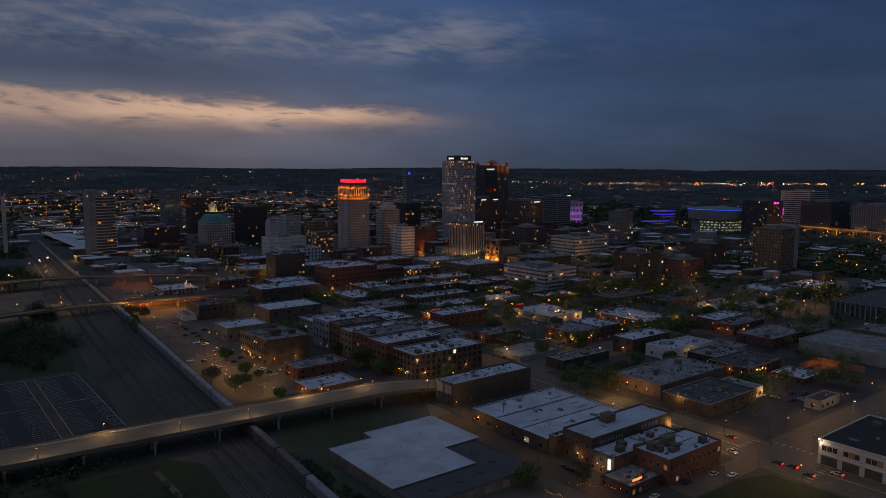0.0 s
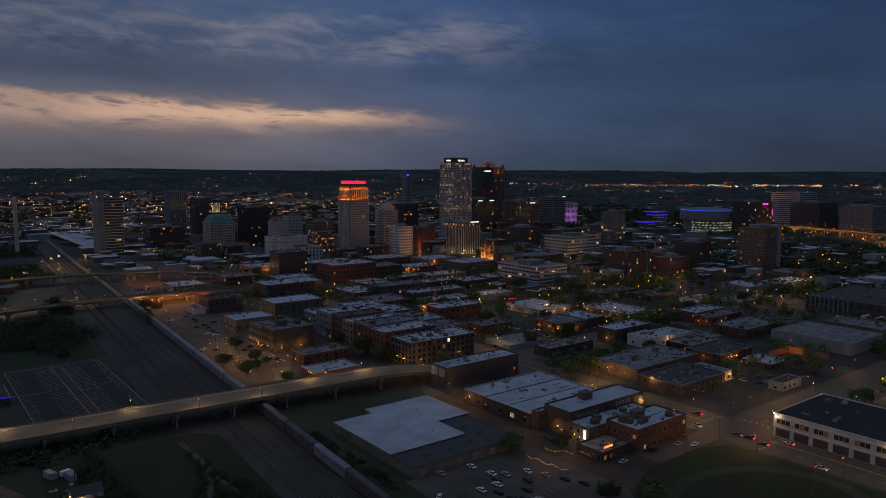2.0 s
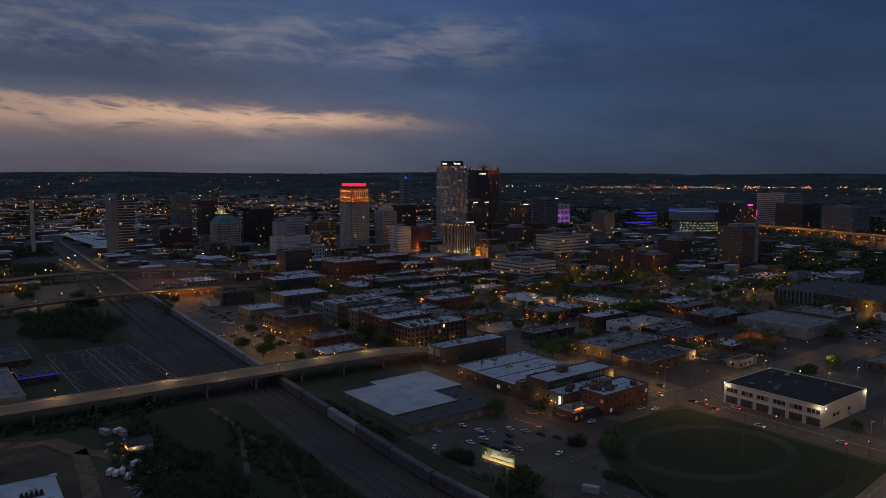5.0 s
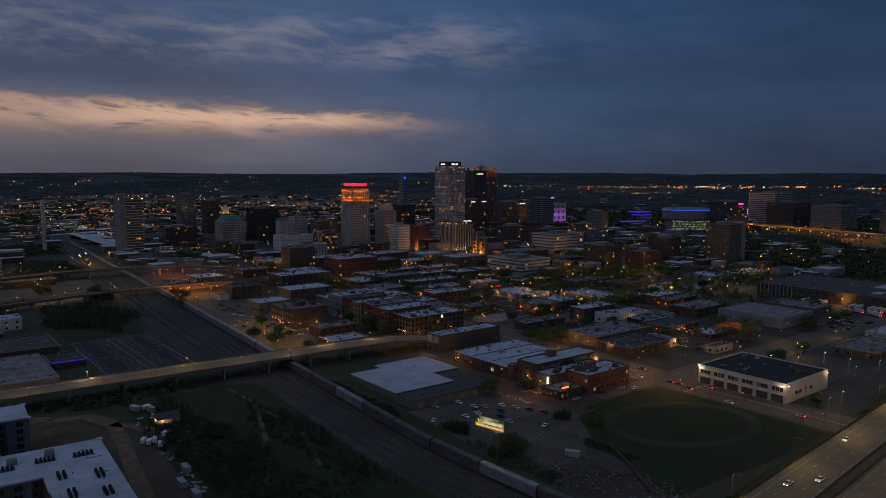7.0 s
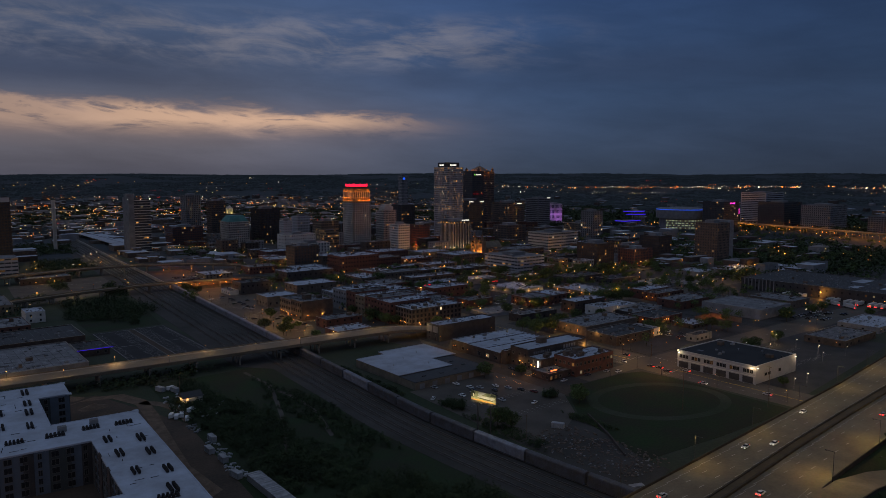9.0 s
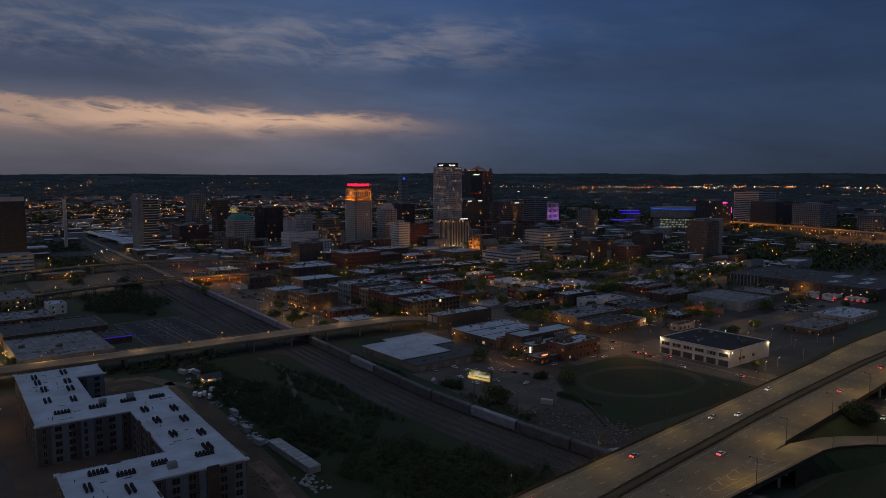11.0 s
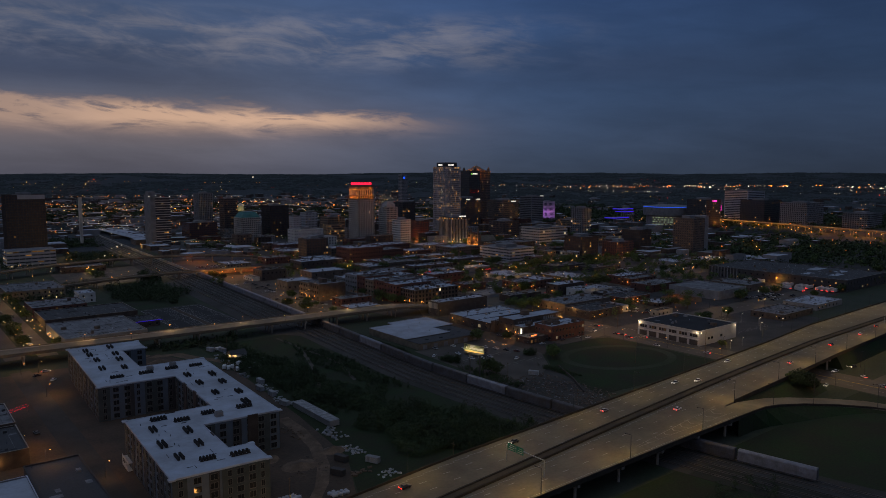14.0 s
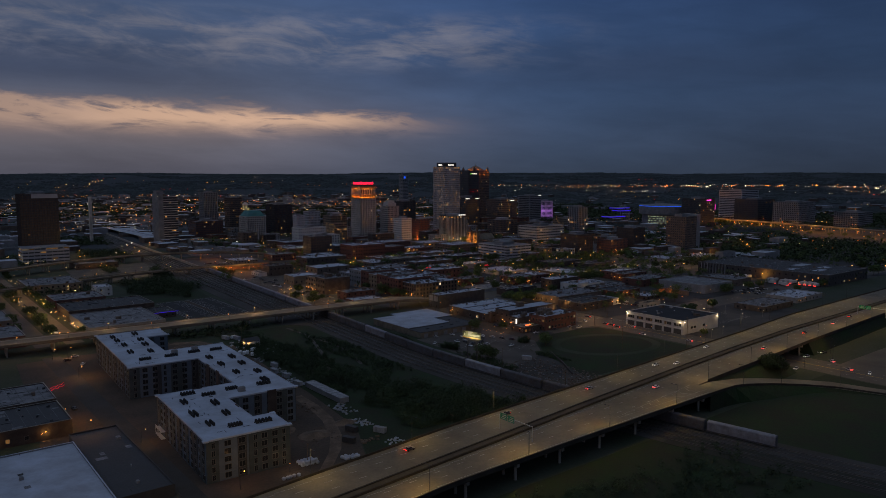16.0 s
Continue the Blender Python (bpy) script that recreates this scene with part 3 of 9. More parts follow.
def bent_viaduct(label, pts, w, z, z_end, step):
    """A road bridge that bends along pts: deck, parapets, girders, piers; comes down towards its last point."""
    arr = np.array(pts, float)
    cum = np.concatenate(([0], np.cumsum(np.hypot(*np.diff(arr, axis=0).T))))
    L = float(cum[-1])

    def at(q):
        d = np.clip(q + np.linspace(-28, 28, 9), 0, L)
        return np.array((np.interp(d, cum, arr[:, 0]).mean(), np.interp(d, cum, arr[:, 1]).mean()))

    def spot(q, off):
        d = at(min(q + 3, L)) - at(max(q - 3, 0))
        d /= np.hypot(*d)
        p = at(q) + off * np.array((-d[1], d[0]))
        r = min(1.0, max(0.0, (q - 0.84 * L) / (0.16 * L)))
        return float(p[0]), float(p[1]), z + (z_end - z) * r * r * (3 - 2 * r)
    ox, oy, _ = spot(0, 0)
    t = thing("road_bridge", label, "bridge", ox, oy, 0, 0, kind="structure")

    def run(o0, o1, a0, a1, mname, pname):
        bm = bmesh.new()
        prev = None
        for i in range(61):
            q = L * i / 60
            (x0, y0, h), (x1, y1, _) = spot(q, o0), spot(q, o1)
            v = [bm.verts.new(p) for p in ((x0 - ox, y0 - oy, h + a0), (x1 - ox, y1 - oy, h + a0), (x1 - ox, y1 - oy, h + a1), (x0 - ox, y0 - oy, h + a1))]
            if prev:
                for j, k in ((0, 1), (1, 2), (2, 3), (3, 0)):
                    bm.faces.new((prev[j], v[j], v[k], prev[k]))
            else:
                bm.faces.new(v)
            prev = v
        bm.faces.new(prev[::-1])
        bmesh.ops.recalc_face_normals(bm, faces=bm.faces)
        return part(pname, bm, M[mname], t)
    run(-w / 2, w / 2, -0.5, 0, "deck", "deck")
    run(-w / 2 - 0.3, -w / 2, -0.9, 0.85, "deck", "parapet"), run(w / 2, w / 2 + 0.3, -0.9, 0.85, "deck", "parapet")
    for q in (-0.3, 0, 0.3):
        run(q * w - 0.25, q * w + 0.25, -1.6, -0.5, "darksteel", "girder")
    q = 14.0
    while q < 0.95 * L:
        bm = bmesh.new()
        h = spot(q, 0)[2] - 1.6
        for off in (-0.34, 0, 0.34):
            x, y, _ = spot(q, off * w)
            cyl(bm, x - ox, y - oy, -0.2, h - 0.9, 0.55, 10)
        for off in np.linspace(-0.42, 0.42, 7):
            x, y, _ = spot(q, off * w)
            box(bm, x - ox - 0.9, y - oy - 0.9, h - 1.0, x - ox + 0.9, y - oy + 0.9, h)
        part("pier", bm, M["concrete"], t)
        q += step
    return spot


V2 = bent_viaduct("concrete viaduct bending over the tracks near downtown", ((-420, 560), (-200, 668), (-60, 736), (10, 779), (73, 797), (134, 801), (192, 777), (221, 761), (330, 725)), 13, 9.0, 0.3, 26)
V3 = bent_viaduct("low concrete viaduct beside the car park", ((-260, 520), (-90, 580), (0, 610), (63, 631), (137, 639), (197, 629), (300, 612)), 10, 7.0, 0.3, 24)


def street_lamp(x, y, z, h, power, face=0, arm=1.6, col=(1.0, 0.60, 0.24), bulb="bulb", lit=True, label="steel street lamp with a warm sodium head", big=0.32, pole="darksteel"):
    t = thing("street_lamp", label, "street lamp", x, y, z, face, group="street lamps")
    bm = bmesh.new()
    cyl(bm, 0, 0, 0, h, 0.12, 8, 0.07)
    box(bm, -0.05, -arm, h - 0.12, 0.05, 0.05, h)
    part("pole", bm, M[pole], t)
    bm = bmesh.new()
    box(bm, -0.16, -arm - 0.5, h - 0.16, 0.16, -arm + 0.2, h + 0.04)
    part("lamp_head", bm, M["darksteel"], t)
    bm = bmesh.new()
    ball(bm, 0, -arm - 0.15, h - 0.22, big)
    part("bulb", bm, M[bulb], t)
    if lit:
        lamp(t, 0, -arm - 0.15, h - 0.7, power, col)
    return t


def along(v, s, y):
    t, L, top = v
    m = Matrix.Rotation(t.rotation_euler.z, 4, "Z")
    p = Vector(t.location) + m @ Vector((s, y, 0))
    return p.x, p.y, top(s)


for s in (135, 165, 195, 225, 255, 283, 309, 338, 365, 391, 418, 448, 480, 512, 543, 570):
    near = (s // 3) % 2
    x, y, z = along(V1, s, -8.6 if near else 8.6)
    street_lamp(x, y, z + 0.2, 4.6, 1500, face=-3.6 + (180 if near else 0), arm=0.9)
for s in (330, 385, 440, 500, 560, 620, 680, 730):
    x, y, z = V2(s, -6)
    street_lamp(x, y, z + 0.1, 6, 1500, face=160, arm=1.0, big=0.42)
for s in (270, 330, 400, 470):
    x, y, z = V3(s, -4.6)
    street_lamp(x, y, z + 0.1, 5, 400, face=175, arm=1.0, big=0.3)


# ---- expressway on its viaduct ----
def far_edge(x):
    return np.interp(x, (-420, -50, 20, 100, 200, 300, 380, 500, 840), (-44, 6, 14.5, 20.5, 28.5, 36.5, 45, 49.5, 58))


def mid(x):
    return np.interp(x, (-420, -31, 30, 89, 190, 250, 330, 430, 840), (-58, -15.4, -8.8, -2, 8, 13, 18.5, 21, 32))


def near_edge(x):
    return np.interp(x, (-420, -18, 40, 100, 150, 160, 174, 242, 312, 436, 840), (-73, -32, -31, -30.2, -30.2, -17, -15.6, -11, -5.5, 0.9, 12))


HZ = 9.0
hw = thing("expressway", "wide elevated concrete expressway with two carriageways and chevron gore", "expressway", kind="structure")
xs = [-420 + 10 * i for i in range(127)]


def ribbon(pname, fa, fb, z0, z1, mname, x_from=-420, x_to=840):
    bm = bmesh.new()
    strip(bm, [((x, fa(x)), (x, fb(x))) for x in xs if x_from <= x <= x_to], z0, z1)
    bmesh.ops.recalc_face_normals(bm, faces=bm.faces)
    return part(pname, bm, M[mname], hw)


ribbon("carriageway", far_edge, lambda x: mid(x) + 2.2, HZ - 0.9, HZ, "deck")
ribbon("carriageway", lambda x: mid(x) - 2.2, near_edge, HZ - 0.9, HZ, "deck")
for fa, fb in ((lambda x: far_edge(x) + 0.35, far_edge), (lambda x: mid(x) + 2.2, lambda x: mid(x) + 1.5), (lambda x: mid(x) - 1.5, lambda x: mid(x) - 2.2)):
    ribbon("barrier", fa, fb, HZ - 1.0, HZ + 0.95, "barrier")
ribbon("barrier", near_edge, lambda x: near_edge(x) - 0.35, HZ - 1.0, HZ + 0.95, "barrier", -420, 150)
ribbon("barrier", near_edge, lambda x: near_edge(x) - 0.35, HZ - 1.0, HZ + 0.95, "barrier", 170, 840)
ribbon("median_slab", lambda x: mid(x) + 1.5, lambda x: mid(x) - 1.5, HZ - 1.0, HZ + 0.55, "deckworn")
for d in (3, 9, 15, 21):
    ribbon("girder", lambda x, d=d: far_edge(x) - d, lambda x, d=d: far_edge(x) - d - 0.5, HZ - 2.2, HZ - 0.9, "darksteel")
    ribbon("girder", lambda x, d=d: near_edge(x) + d, lambda x, d=d: near_edge(x) + d - 0.5, HZ - 2.2, HZ - 0.9, "darksteel")
for x in [-400 + 26 * i for i in range(23)] + [262, 299]:
    for a, b in ((far_edge(x) - 1.5, mid(x) + 2.5), (mid(x) - 2.5, near_edge(x) + 1.5)):
        bm = bmesh.new()
        box(bm, x - 0.7, b, HZ - 3.4, x + 0.7, a, HZ - 2.2)
        for q in (0.1, 0.5, 0.9):
            cyl(bm, x, b + (a - b) * q, -0.2, HZ - 3.4, 0.6, 10)
        part("pier", bm, M["concrete"], hw)
rows = []
for k in range(60):
    x = -150 + k * 12
    for q in (0.34, 0.60):
        y = far_edge(x) + (mid(x) - far_edge(x)) * q
        rows.append((x, y, x + 3.2, y + 0.22, HZ))
        y = mid(x) + (near_edge(x) - mid(x)) * q
        rows.append((x, y, x + 3.2, y + 0.22, HZ))
stripes("lane_lines", "white dashed lane lines of the expressway", rows)
rows = []
for k in range(95):
    x = -200 + k * 8
    rows.append((x, far_edge(x) - 2.6, x + 8, far_edge(x) - 2.45, HZ))
    rows.append((x, mid(x) + 3.6, x + 8, mid(x) + 3.75, HZ))
    rows.append((x, mid(x) - 3.8, x + 8, mid(x) - 3.65, HZ))
    if x < 150:
        rows.append((x, near_edge(x) + 2.4, x + 8, near_edge(x) + 2.55, HZ))
stripes("edge_lines", "edge lines of the expressway", rows)
bm = bmesh.new()
def gore(x):
    return -23.2 + (x - 84) * 0.055, 0.35 + (x - 84) * 0.062


for k in range(9):
    x = 92 + k * 7.2
    y, g = gore(x)
    for d in (-1, 1):
        v = [bm.verts.new(p) for p in ((x - g * 0.8, y, HZ + 0.012), (x - g * 0.8 + 0.55, y, HZ + 0.012), (x + 0.55, y + d * g, HZ + 0.012), (x, y + d * g, HZ + 0.012))]
        bm.faces.new(v if d > 0 else v[::-1])
for k in range(18):
    for d in (-1, 1):
        (ya, ga), (yb, gb) = gore(84 + k * 4), gore(88 + k * 4)
        v = [bm.verts.new(p) for p in ((84 + k * 4, ya + d * ga, HZ + 0.012), (88 + k * 4, yb + d * gb, HZ + 0.012), (88 + k * 4, yb + d * (gb + 0.22), HZ + 0.012), (84 + k * 4, ya + d * (ga + 0.22), HZ + 0.012))]
        bm.faces.new(v if d > 0 else v[::-1])
single("gore_chevrons", bm, M["faded"], "faded white chevrons painted where the ramp leaves the expressway", "marking", kind="stuff")
# embankments beyond the viaduct, and the exit ramp
for x0, x1 in ((165, 256), (306, 840)):
    bm = bmesh.new()
    prev = None
    for x in [x0 + (x1 - x0) * i / 20 for i in range(21)]:
        v = [bm.verts.new(p) for p in ((x, far_edge(x) + 13, -0.2), (x, far_edge(x) - 0.5, HZ - 0.95), (x, near_edge(x) + 0.5, HZ - 0.95), (x, near_edge(x) - (13 if x0 < 300 else 4), -0.2))]
        if prev:
            for i in range(3):
                bm.faces.new((prev[i], v[i], v[i + 1], prev[i + 1]))
            bm.faces.new((prev[3], v[3], v[0], prev[0]))
        else:
            bm.faces.new(v)
        prev = v
    bm.faces.new(prev[::-1])
    bmesh.ops.recalc_face_normals(bm, faces=bm.faces)
    single("embankment", bm, M["grass"], "grass embankment that carries the expressway", "embankment", kind="structure")
bm = bmesh.new()
left = [(149, -17.3), (160, -17.3), (172, -16.4), (193, -18.8), (210, -22.8), (230, -33), (246, -46), (257, -70), (261, -110), (263, -170)]
right = [(149, -30.2), (162, -30), (174, -29.4), (186, -29.4), (204, -33.8), (222, -42.5), (236, -53), (247, -74), (251, -110), (253, -170)]
heights = [HZ - 0.004, 8.9, 8.3, 6.8, 4.9, 3.0, 1.6, 0.7, 0.2, 0.1]
prev = None
for i, ((ax, ay), (bx, by), z) in enumerate(zip(left, right, heights)):
    d = Vector((ax - bx, ay - by, 0)).normalized()
    a = (0.4, 0.4, 3.0, 7.0, 8.0)[i] if i < 5 else 1.9 * z + 0.3
    v = [bm.verts.new(c) for c in ((ax + d.x * a, ay + d.y * a, -0.3), (ax + d.x * 0.3, ay + d.y * 0.3, z - 0.25), (ax, ay, z), (bx, by, z), (bx - d.x * 0.3, by - d.y * 0.3, z - 0.25), (bx - d.x * a, by - d.y * a, -0.3))]
    if prev:
        for j in range(5):
            f = bm.faces.new((prev[j], v[j], v[j + 1], prev[j + 1]))
            f.material_index = 1 if 1 <= j <= 3 else 0
    prev = v
bmesh.ops.recalc_face_normals(bm, faces=bm.faces)
single("exit_ramp", bm, [M["grass"], M["deck"]], "curving concrete exit ramp on a low grass bank", "ramp", kind="structure")
bm = bmesh.new()
prev = None
for (x, y), z in list(zip(right, heights)):
    v = [bm.verts.new(p) for p in ((x, y + 0.05, z - 0.5), (x + 0.1, y - 0.35, z - 0.5), (x + 0.1, y - 0.35, z + 0.9), (x, y + 0.05, z + 0.9))]
    if prev:
        for i in range(4):
            bm.faces.new((prev[i], v[i], v[(i + 1) % 4], prev[(i + 1) % 4]))
    else:
        bm.faces.new(v)
    prev = v
bm.faces.new(prev[::-1])
bmesh.ops.recalc_face_normals(bm, faces=bm.faces)
single("ramp_barrier", bm, M["barrier"], "low weathered barrier along the outer edge of the ramp", "barrier", kind="structure")
for x, y, z in ((181, -30, 6.9), (212, -35, 4.2), (240, -54, 1.4)):
    street_lamp(x, y, z, 12, 500, face=200, arm=2.2, bulb="litdim", col=(1.0, 0.58, 0.18), big=0.25, label="tall ramp lamp on a steel pole")
for x, y in ((262, -24), (300, -24), (262, -70), (320, -14)):
    street_lamp(x, y, 0.05, 10, 1000, face=90, arm=1.6, bulb="litdim", col=(1.0, 0.55, 0.16), big=0.25)
slab("road", rect(297, -60, 420, -30), 0.03, 0.05, "road", "street crossing below the expressway", "road")
slab("verge", rect(-420, -300, 266, -35), -0.2, 0.07, "grass", "dark grass inside the ramp", "grass")
for i in range(27):
    x = -130 + i * 25
    far = i % 2
    y = far_edge(x) + 0.2 if far else near_edge(x) - 0.2
    street_lamp(x, y, HZ, 10.5, 2050 if far else 3300, face=3 if far else 183, arm=2.6, bulb="litdim", col=(1.0, 0.64, 0.15) if far else (1.0, 0.60, 0.12), big=0.25, label="tall expressway lamp on a steel pole")


def sign_gantry(x, y):
    t = thing("sign_gantry", "green overhead highway signs on a steel gantry", "road sign", x, y, HZ)
    bm = bmesh.new()
    for q in (0, 20):
        cyl(bm, 0, -q, 0, 6.6, 0.18)
    box(bm, -0.15, -20, 6.2, 0.15, 0, 6.5)
    part("frame", bm, M["steel"], t)
    for a, b in ((-9.5, -5.8), (-5.2, -1.0)):
        bm = bmesh.new()
        box(bm, -0.35, a, 4.9, -0.2, b, 7.6)
        p = part("sign_panel", bm, M["green"], t)
        bm = bmesh.new()
        for r in range(3):
            box(bm, -0.38, a + 0.4, 5.3 + r * 0.75, -0.352, b - 0.4 - 0.5 * r, 5.6 + r * 0.75)
        part("legend", bm, M["paint"], p)
    return t


sign_gantry(33, -0.5)
sign_gantry(430, 14)

for x, y, p in ((152, 638, 900), (170, 635, 1100), (196, 629, 1100), (222, 625, 800), (160, 790, 900), (192, 777, 1100), (222, 761, 900)):
    t = thing("underpass_lamp", "orange lamp under the viaduct deck", "lamp", x, y, 4.2 if y < 700 else 5.6, group="underpass lamps")
    bm = bmesh.new()
    box(bm, -0.3, -0.3, 0.1, 0.3, 0.3, 0.25)
    part("housing", bm, M["darksteel"], t)
    bm = bmesh.new()
    ball(bm, 0, 0, -0.1, 0.3)
    part("bulb", bm, M["bulb"], t)
    lamp(t, 0, 0, -0.5, p * 2.6, (1.0, 0.19, 0.018))

# ---- retaining wall and car park beside the far tracks ----
bm = bmesh.new()
strip(bm, [((x - 0.4, y), (x + 0.4, y)) for x, y in ((146, 646), (146.5, 655), (150, 656))], -0.2, 4.6)
bmesh.ops.recalc_face_normals(bm, faces=bm.faces)
single("abutment_wall", bm, M["concrete"], "concrete abutment under the low viaduct", "wall", kind="structure")
bm = bmesh.new()
box(bm, 150, 643, -0.2, 226, 644, 5.2)
single("abutment_wall", bm, M["tan"], "wall under the low viaduct, lit orange", "wall", kind="structure")
bm = bmesh.new()
wall_line = [(143, 648), (152, 774), (162, 954), (184, 1287), (213, 1801)]
strip(bm, [((x - 0.6, y), (x + 0.6, y)) for x, y in wall_line], -0.3, 3.2)
bmesh.ops.recalc_face_normals(bm, faces=bm.faces)
single("retaining_wall", bm, M["concrete"], "long pale concrete retaining wall along the far tracks", "wall", kind="structure")
slab("parking_lot", [(146, 660), (206, 655), (206, 790), (156, 800)], -0.2, 0.06, "lot", "pale car park between the two low viaducts", "parking lot")
slab("parking_lot", [(170, 815), (300, 760), (330, 1000), (186, 1010)], -0.2, 0.05, "asphalt", "dark asphalt yards near the station", "street")

bm = bmesh.new()
strip(bm, [((x - 3, y), (x + 3, y)) for x, y in ((-37, 27), (-24, 42), (-15, 57), (-7, 79), (-3, 101), (-2, 122))], 0.02, 0.075)
bmesh.ops.recalc_face_normals(bm, faces=bm.faces)
single("site_track", bm, M["sand"], "beaten dirt track curving through the building site", "track", kind="structure")


slab("parking_lot", [(0, 622), (60, 642), (112, 648), (116, 786), (74, 783), (8, 760)], -0.2, 0.06, "lot", "worn car park between the two viaducts beside the tracks", "parking lot")
rows = []
for k in range(20):
    rows += [(20 + k * 4.4, 668, 20.15 + k * 4.4, 673, 0.06), (20 + k * 4.4, 700, 20.15 + k * 4.4, 705, 0.06), (24 + k * 4.2, 735, 24.15 + k * 4.2, 740, 0.06)]
stripes("stall_lines", "faded stall lines between the viaducts", rows)


for wide, line in ((7, ((-60, 268), (-29, 278), (-16, 285), (-1, 281), (6, 262), (4, 236), (1.5, 219), (-3, 185), (-6, 160), (-4, 130))), (5, ((6, 262), (14, 252), (18, 238), (16, 220)))):
    bm = bmesh.new()
    strip(bm, [((x - wide / 2, y - wide / 3), (x + wide / 2, y + wide / 3)) for x, y in line], 0.02, 0.072)
    bmesh.ops.recalc_face_normals(bm, faces=bm.faces)
    single("site_track", bm, M["sand"], "beaten sandy track round the apartments", "track", kind="structure")


def mound(x, y, rx, ry, h, label, seed):
    """A soft uneven heap of earth."""
    bm = bmesh.new()
    rings = []
    for i in range(7):
        q = i / 6
        rings.append([bm.verts.new((rx * (1 - q) * (1 + 0.18 * noise.noise((k, seed, i * 0.4))) * math.cos(k * math.tau / 20), ry * (1 - q) * (1 + 0.18 * noise.noise((k, i * 0.4, seed))) * math.sin(k * math.tau / 20), h * (q ** 1.3) + 0.12 * noise.noise((k * 0.7, i, seed)) - 0.1)) for k in range(20)])
    for a, b in zip(rings, rings[1:]):
        for k in range(20):
            bm.faces.new((a[k], a[(k + 1) % 20], b[(k + 1) % 20], b[k]))
    for f in bm.faces:
        f.smooth = True
    return single("dirt_mound", bm, M["sand"], label, "dirt mound", x, y, 0.05)


mound(-24, 290, 9, 5, 2.6, "brown heap of earth beside the bridge", 6)
mound(-3, 70, 7, 5, 2.2, "pale heap of earth on the building site", 1)
mound(-22, 64, 9, 7, 1.6, "low brown heap of earth and rubble", 2)
mound(-30, 78, 6, 6, 1.2, "low brown heap of earth beside the apartments", 3)
mound(-16, 268, 8, 5, 2.5, "brown heap of earth behind the apartments", 4)


# ---- buildings ----
WIN = {}


def window_mesh(w, h, pane):
    key = (round(w, 1), round(h, 1), pane)
    if key not in WIN:
        bm = bmesh.new()
        a, f = w / 2, 0.1
        box(bm, -a - f, -0.07, -f, a + f, 0.02, 0), box(bm, -a - f, -0.07, h, a + f, 0.02, h + f)
        box(bm, -a - f, -0.07, 0, -a, 0.02, h), box(bm, a, -0.07, 0, a + f, 0.02, h)
        box(bm, -0.04, -0.05, 0, 0.04, 0.02, h)
        v = [bm.verts.new(p) for p in ((-a, -0.015, 0), (a, -0.015, 0), (a, -0.015, h), (-a, -0.015, h))]
        bm.faces.new(v).material_index = 1
        WIN[key] = mesh("window", bm, [M["frame"], M[pane]])
    return WIN[key]


UNIT = {}
OCC = []


def unit_mesh(kind):
    if kind not in UNIT:
        bm = bmesh.new()
        if kind == 0:
            box(bm, -1.3, -0.9, 0.15, 1.3, 0.9, 1.3)
            box(bm, -1.35, -0.95, 0, 1.35, 0.95, 0.15)
            cyl(bm, -0.6, 0, 1.3, 1.45, 0.5, 10), cyl(bm, 0.6, 0, 1.3, 1.45, 0.5, 10)
            UNIT[kind] = mesh("roof_unit", bm, M["greywall"])
        elif kind == 1:
            cyl(bm, 0, 0, 0, 0.8, 0.25, 8), cyl(bm, 0, 0, 0.8, 1.1, 0.45, 8, 0.2)
            UNIT[kind] = mesh("roof_vent", bm, M["steel"])
        elif kind == 2:
            box(bm, -1.8, -1.5, 0, 1.8, 1.5, 2.1)
            box(bm, -1.95, -1.65, 2.1, 1.95, 1.65, 2.25)
            box(bm, -0.5, -1.53, 0, 0.4, -1.5, 1.9)
            UNIT[kind] = mesh("roof_hut", bm, M["brownbrick"])
        elif kind == 3:
            box(bm, -0.9, -0.6, 0, 0.9, 0.6, 0.3)
            v = [bm.verts.new(p) for p in ((-0.9, -0.6, 0.3), (0.9, -0.6, 0.3), (0.9, 0, 0.65), (-0.9, 0, 0.65), (0.9, 0.6, 0.3), (-0.9, 0.6, 0.3))]
            bm.faces.new((v[0], v[1], v[2], v[3])), bm.faces.new((v[3], v[2], v[4], v[5]))
            UNIT[kind] = mesh("skylight", bm, M["glass"])
    return UNIT[kind]


def parapet_box(bm, w, d, h, lip=0.6, t=0.35):
    """Walls of a flat-roofed block with a parapet standing above the roof."""
    a, b = w / 2, d / 2
    o = [(-a, -b), (a, -b), (a, b), (-a, b)]
    n = [(-a + t, -b + t), (a - t, -b + t), (a - t, b - t), (-a + t, b - t)]
    lo = [bm.verts.new((x, y, 0)) for x, y in o]
    hi = [bm.verts.new((x, y, h)) for x, y in o]
    ih = [bm.verts.new((x, y, h)) for x, y in n]
    il = [bm.verts.new((x, y, h - lip)) for x, y in n]
    for i in range(4):
        j = (i + 1) % 4
        bm.faces.new((lo[i], lo[j], hi[j], hi[i]))
        bm.faces.new((hi[i], hi[j], ih[j], ih[i]))
        bm.faces.new((ih[i], ih[j], il[j], il[i]))
    bm.faces.new(il), bm.faces.new(lo[::-1])


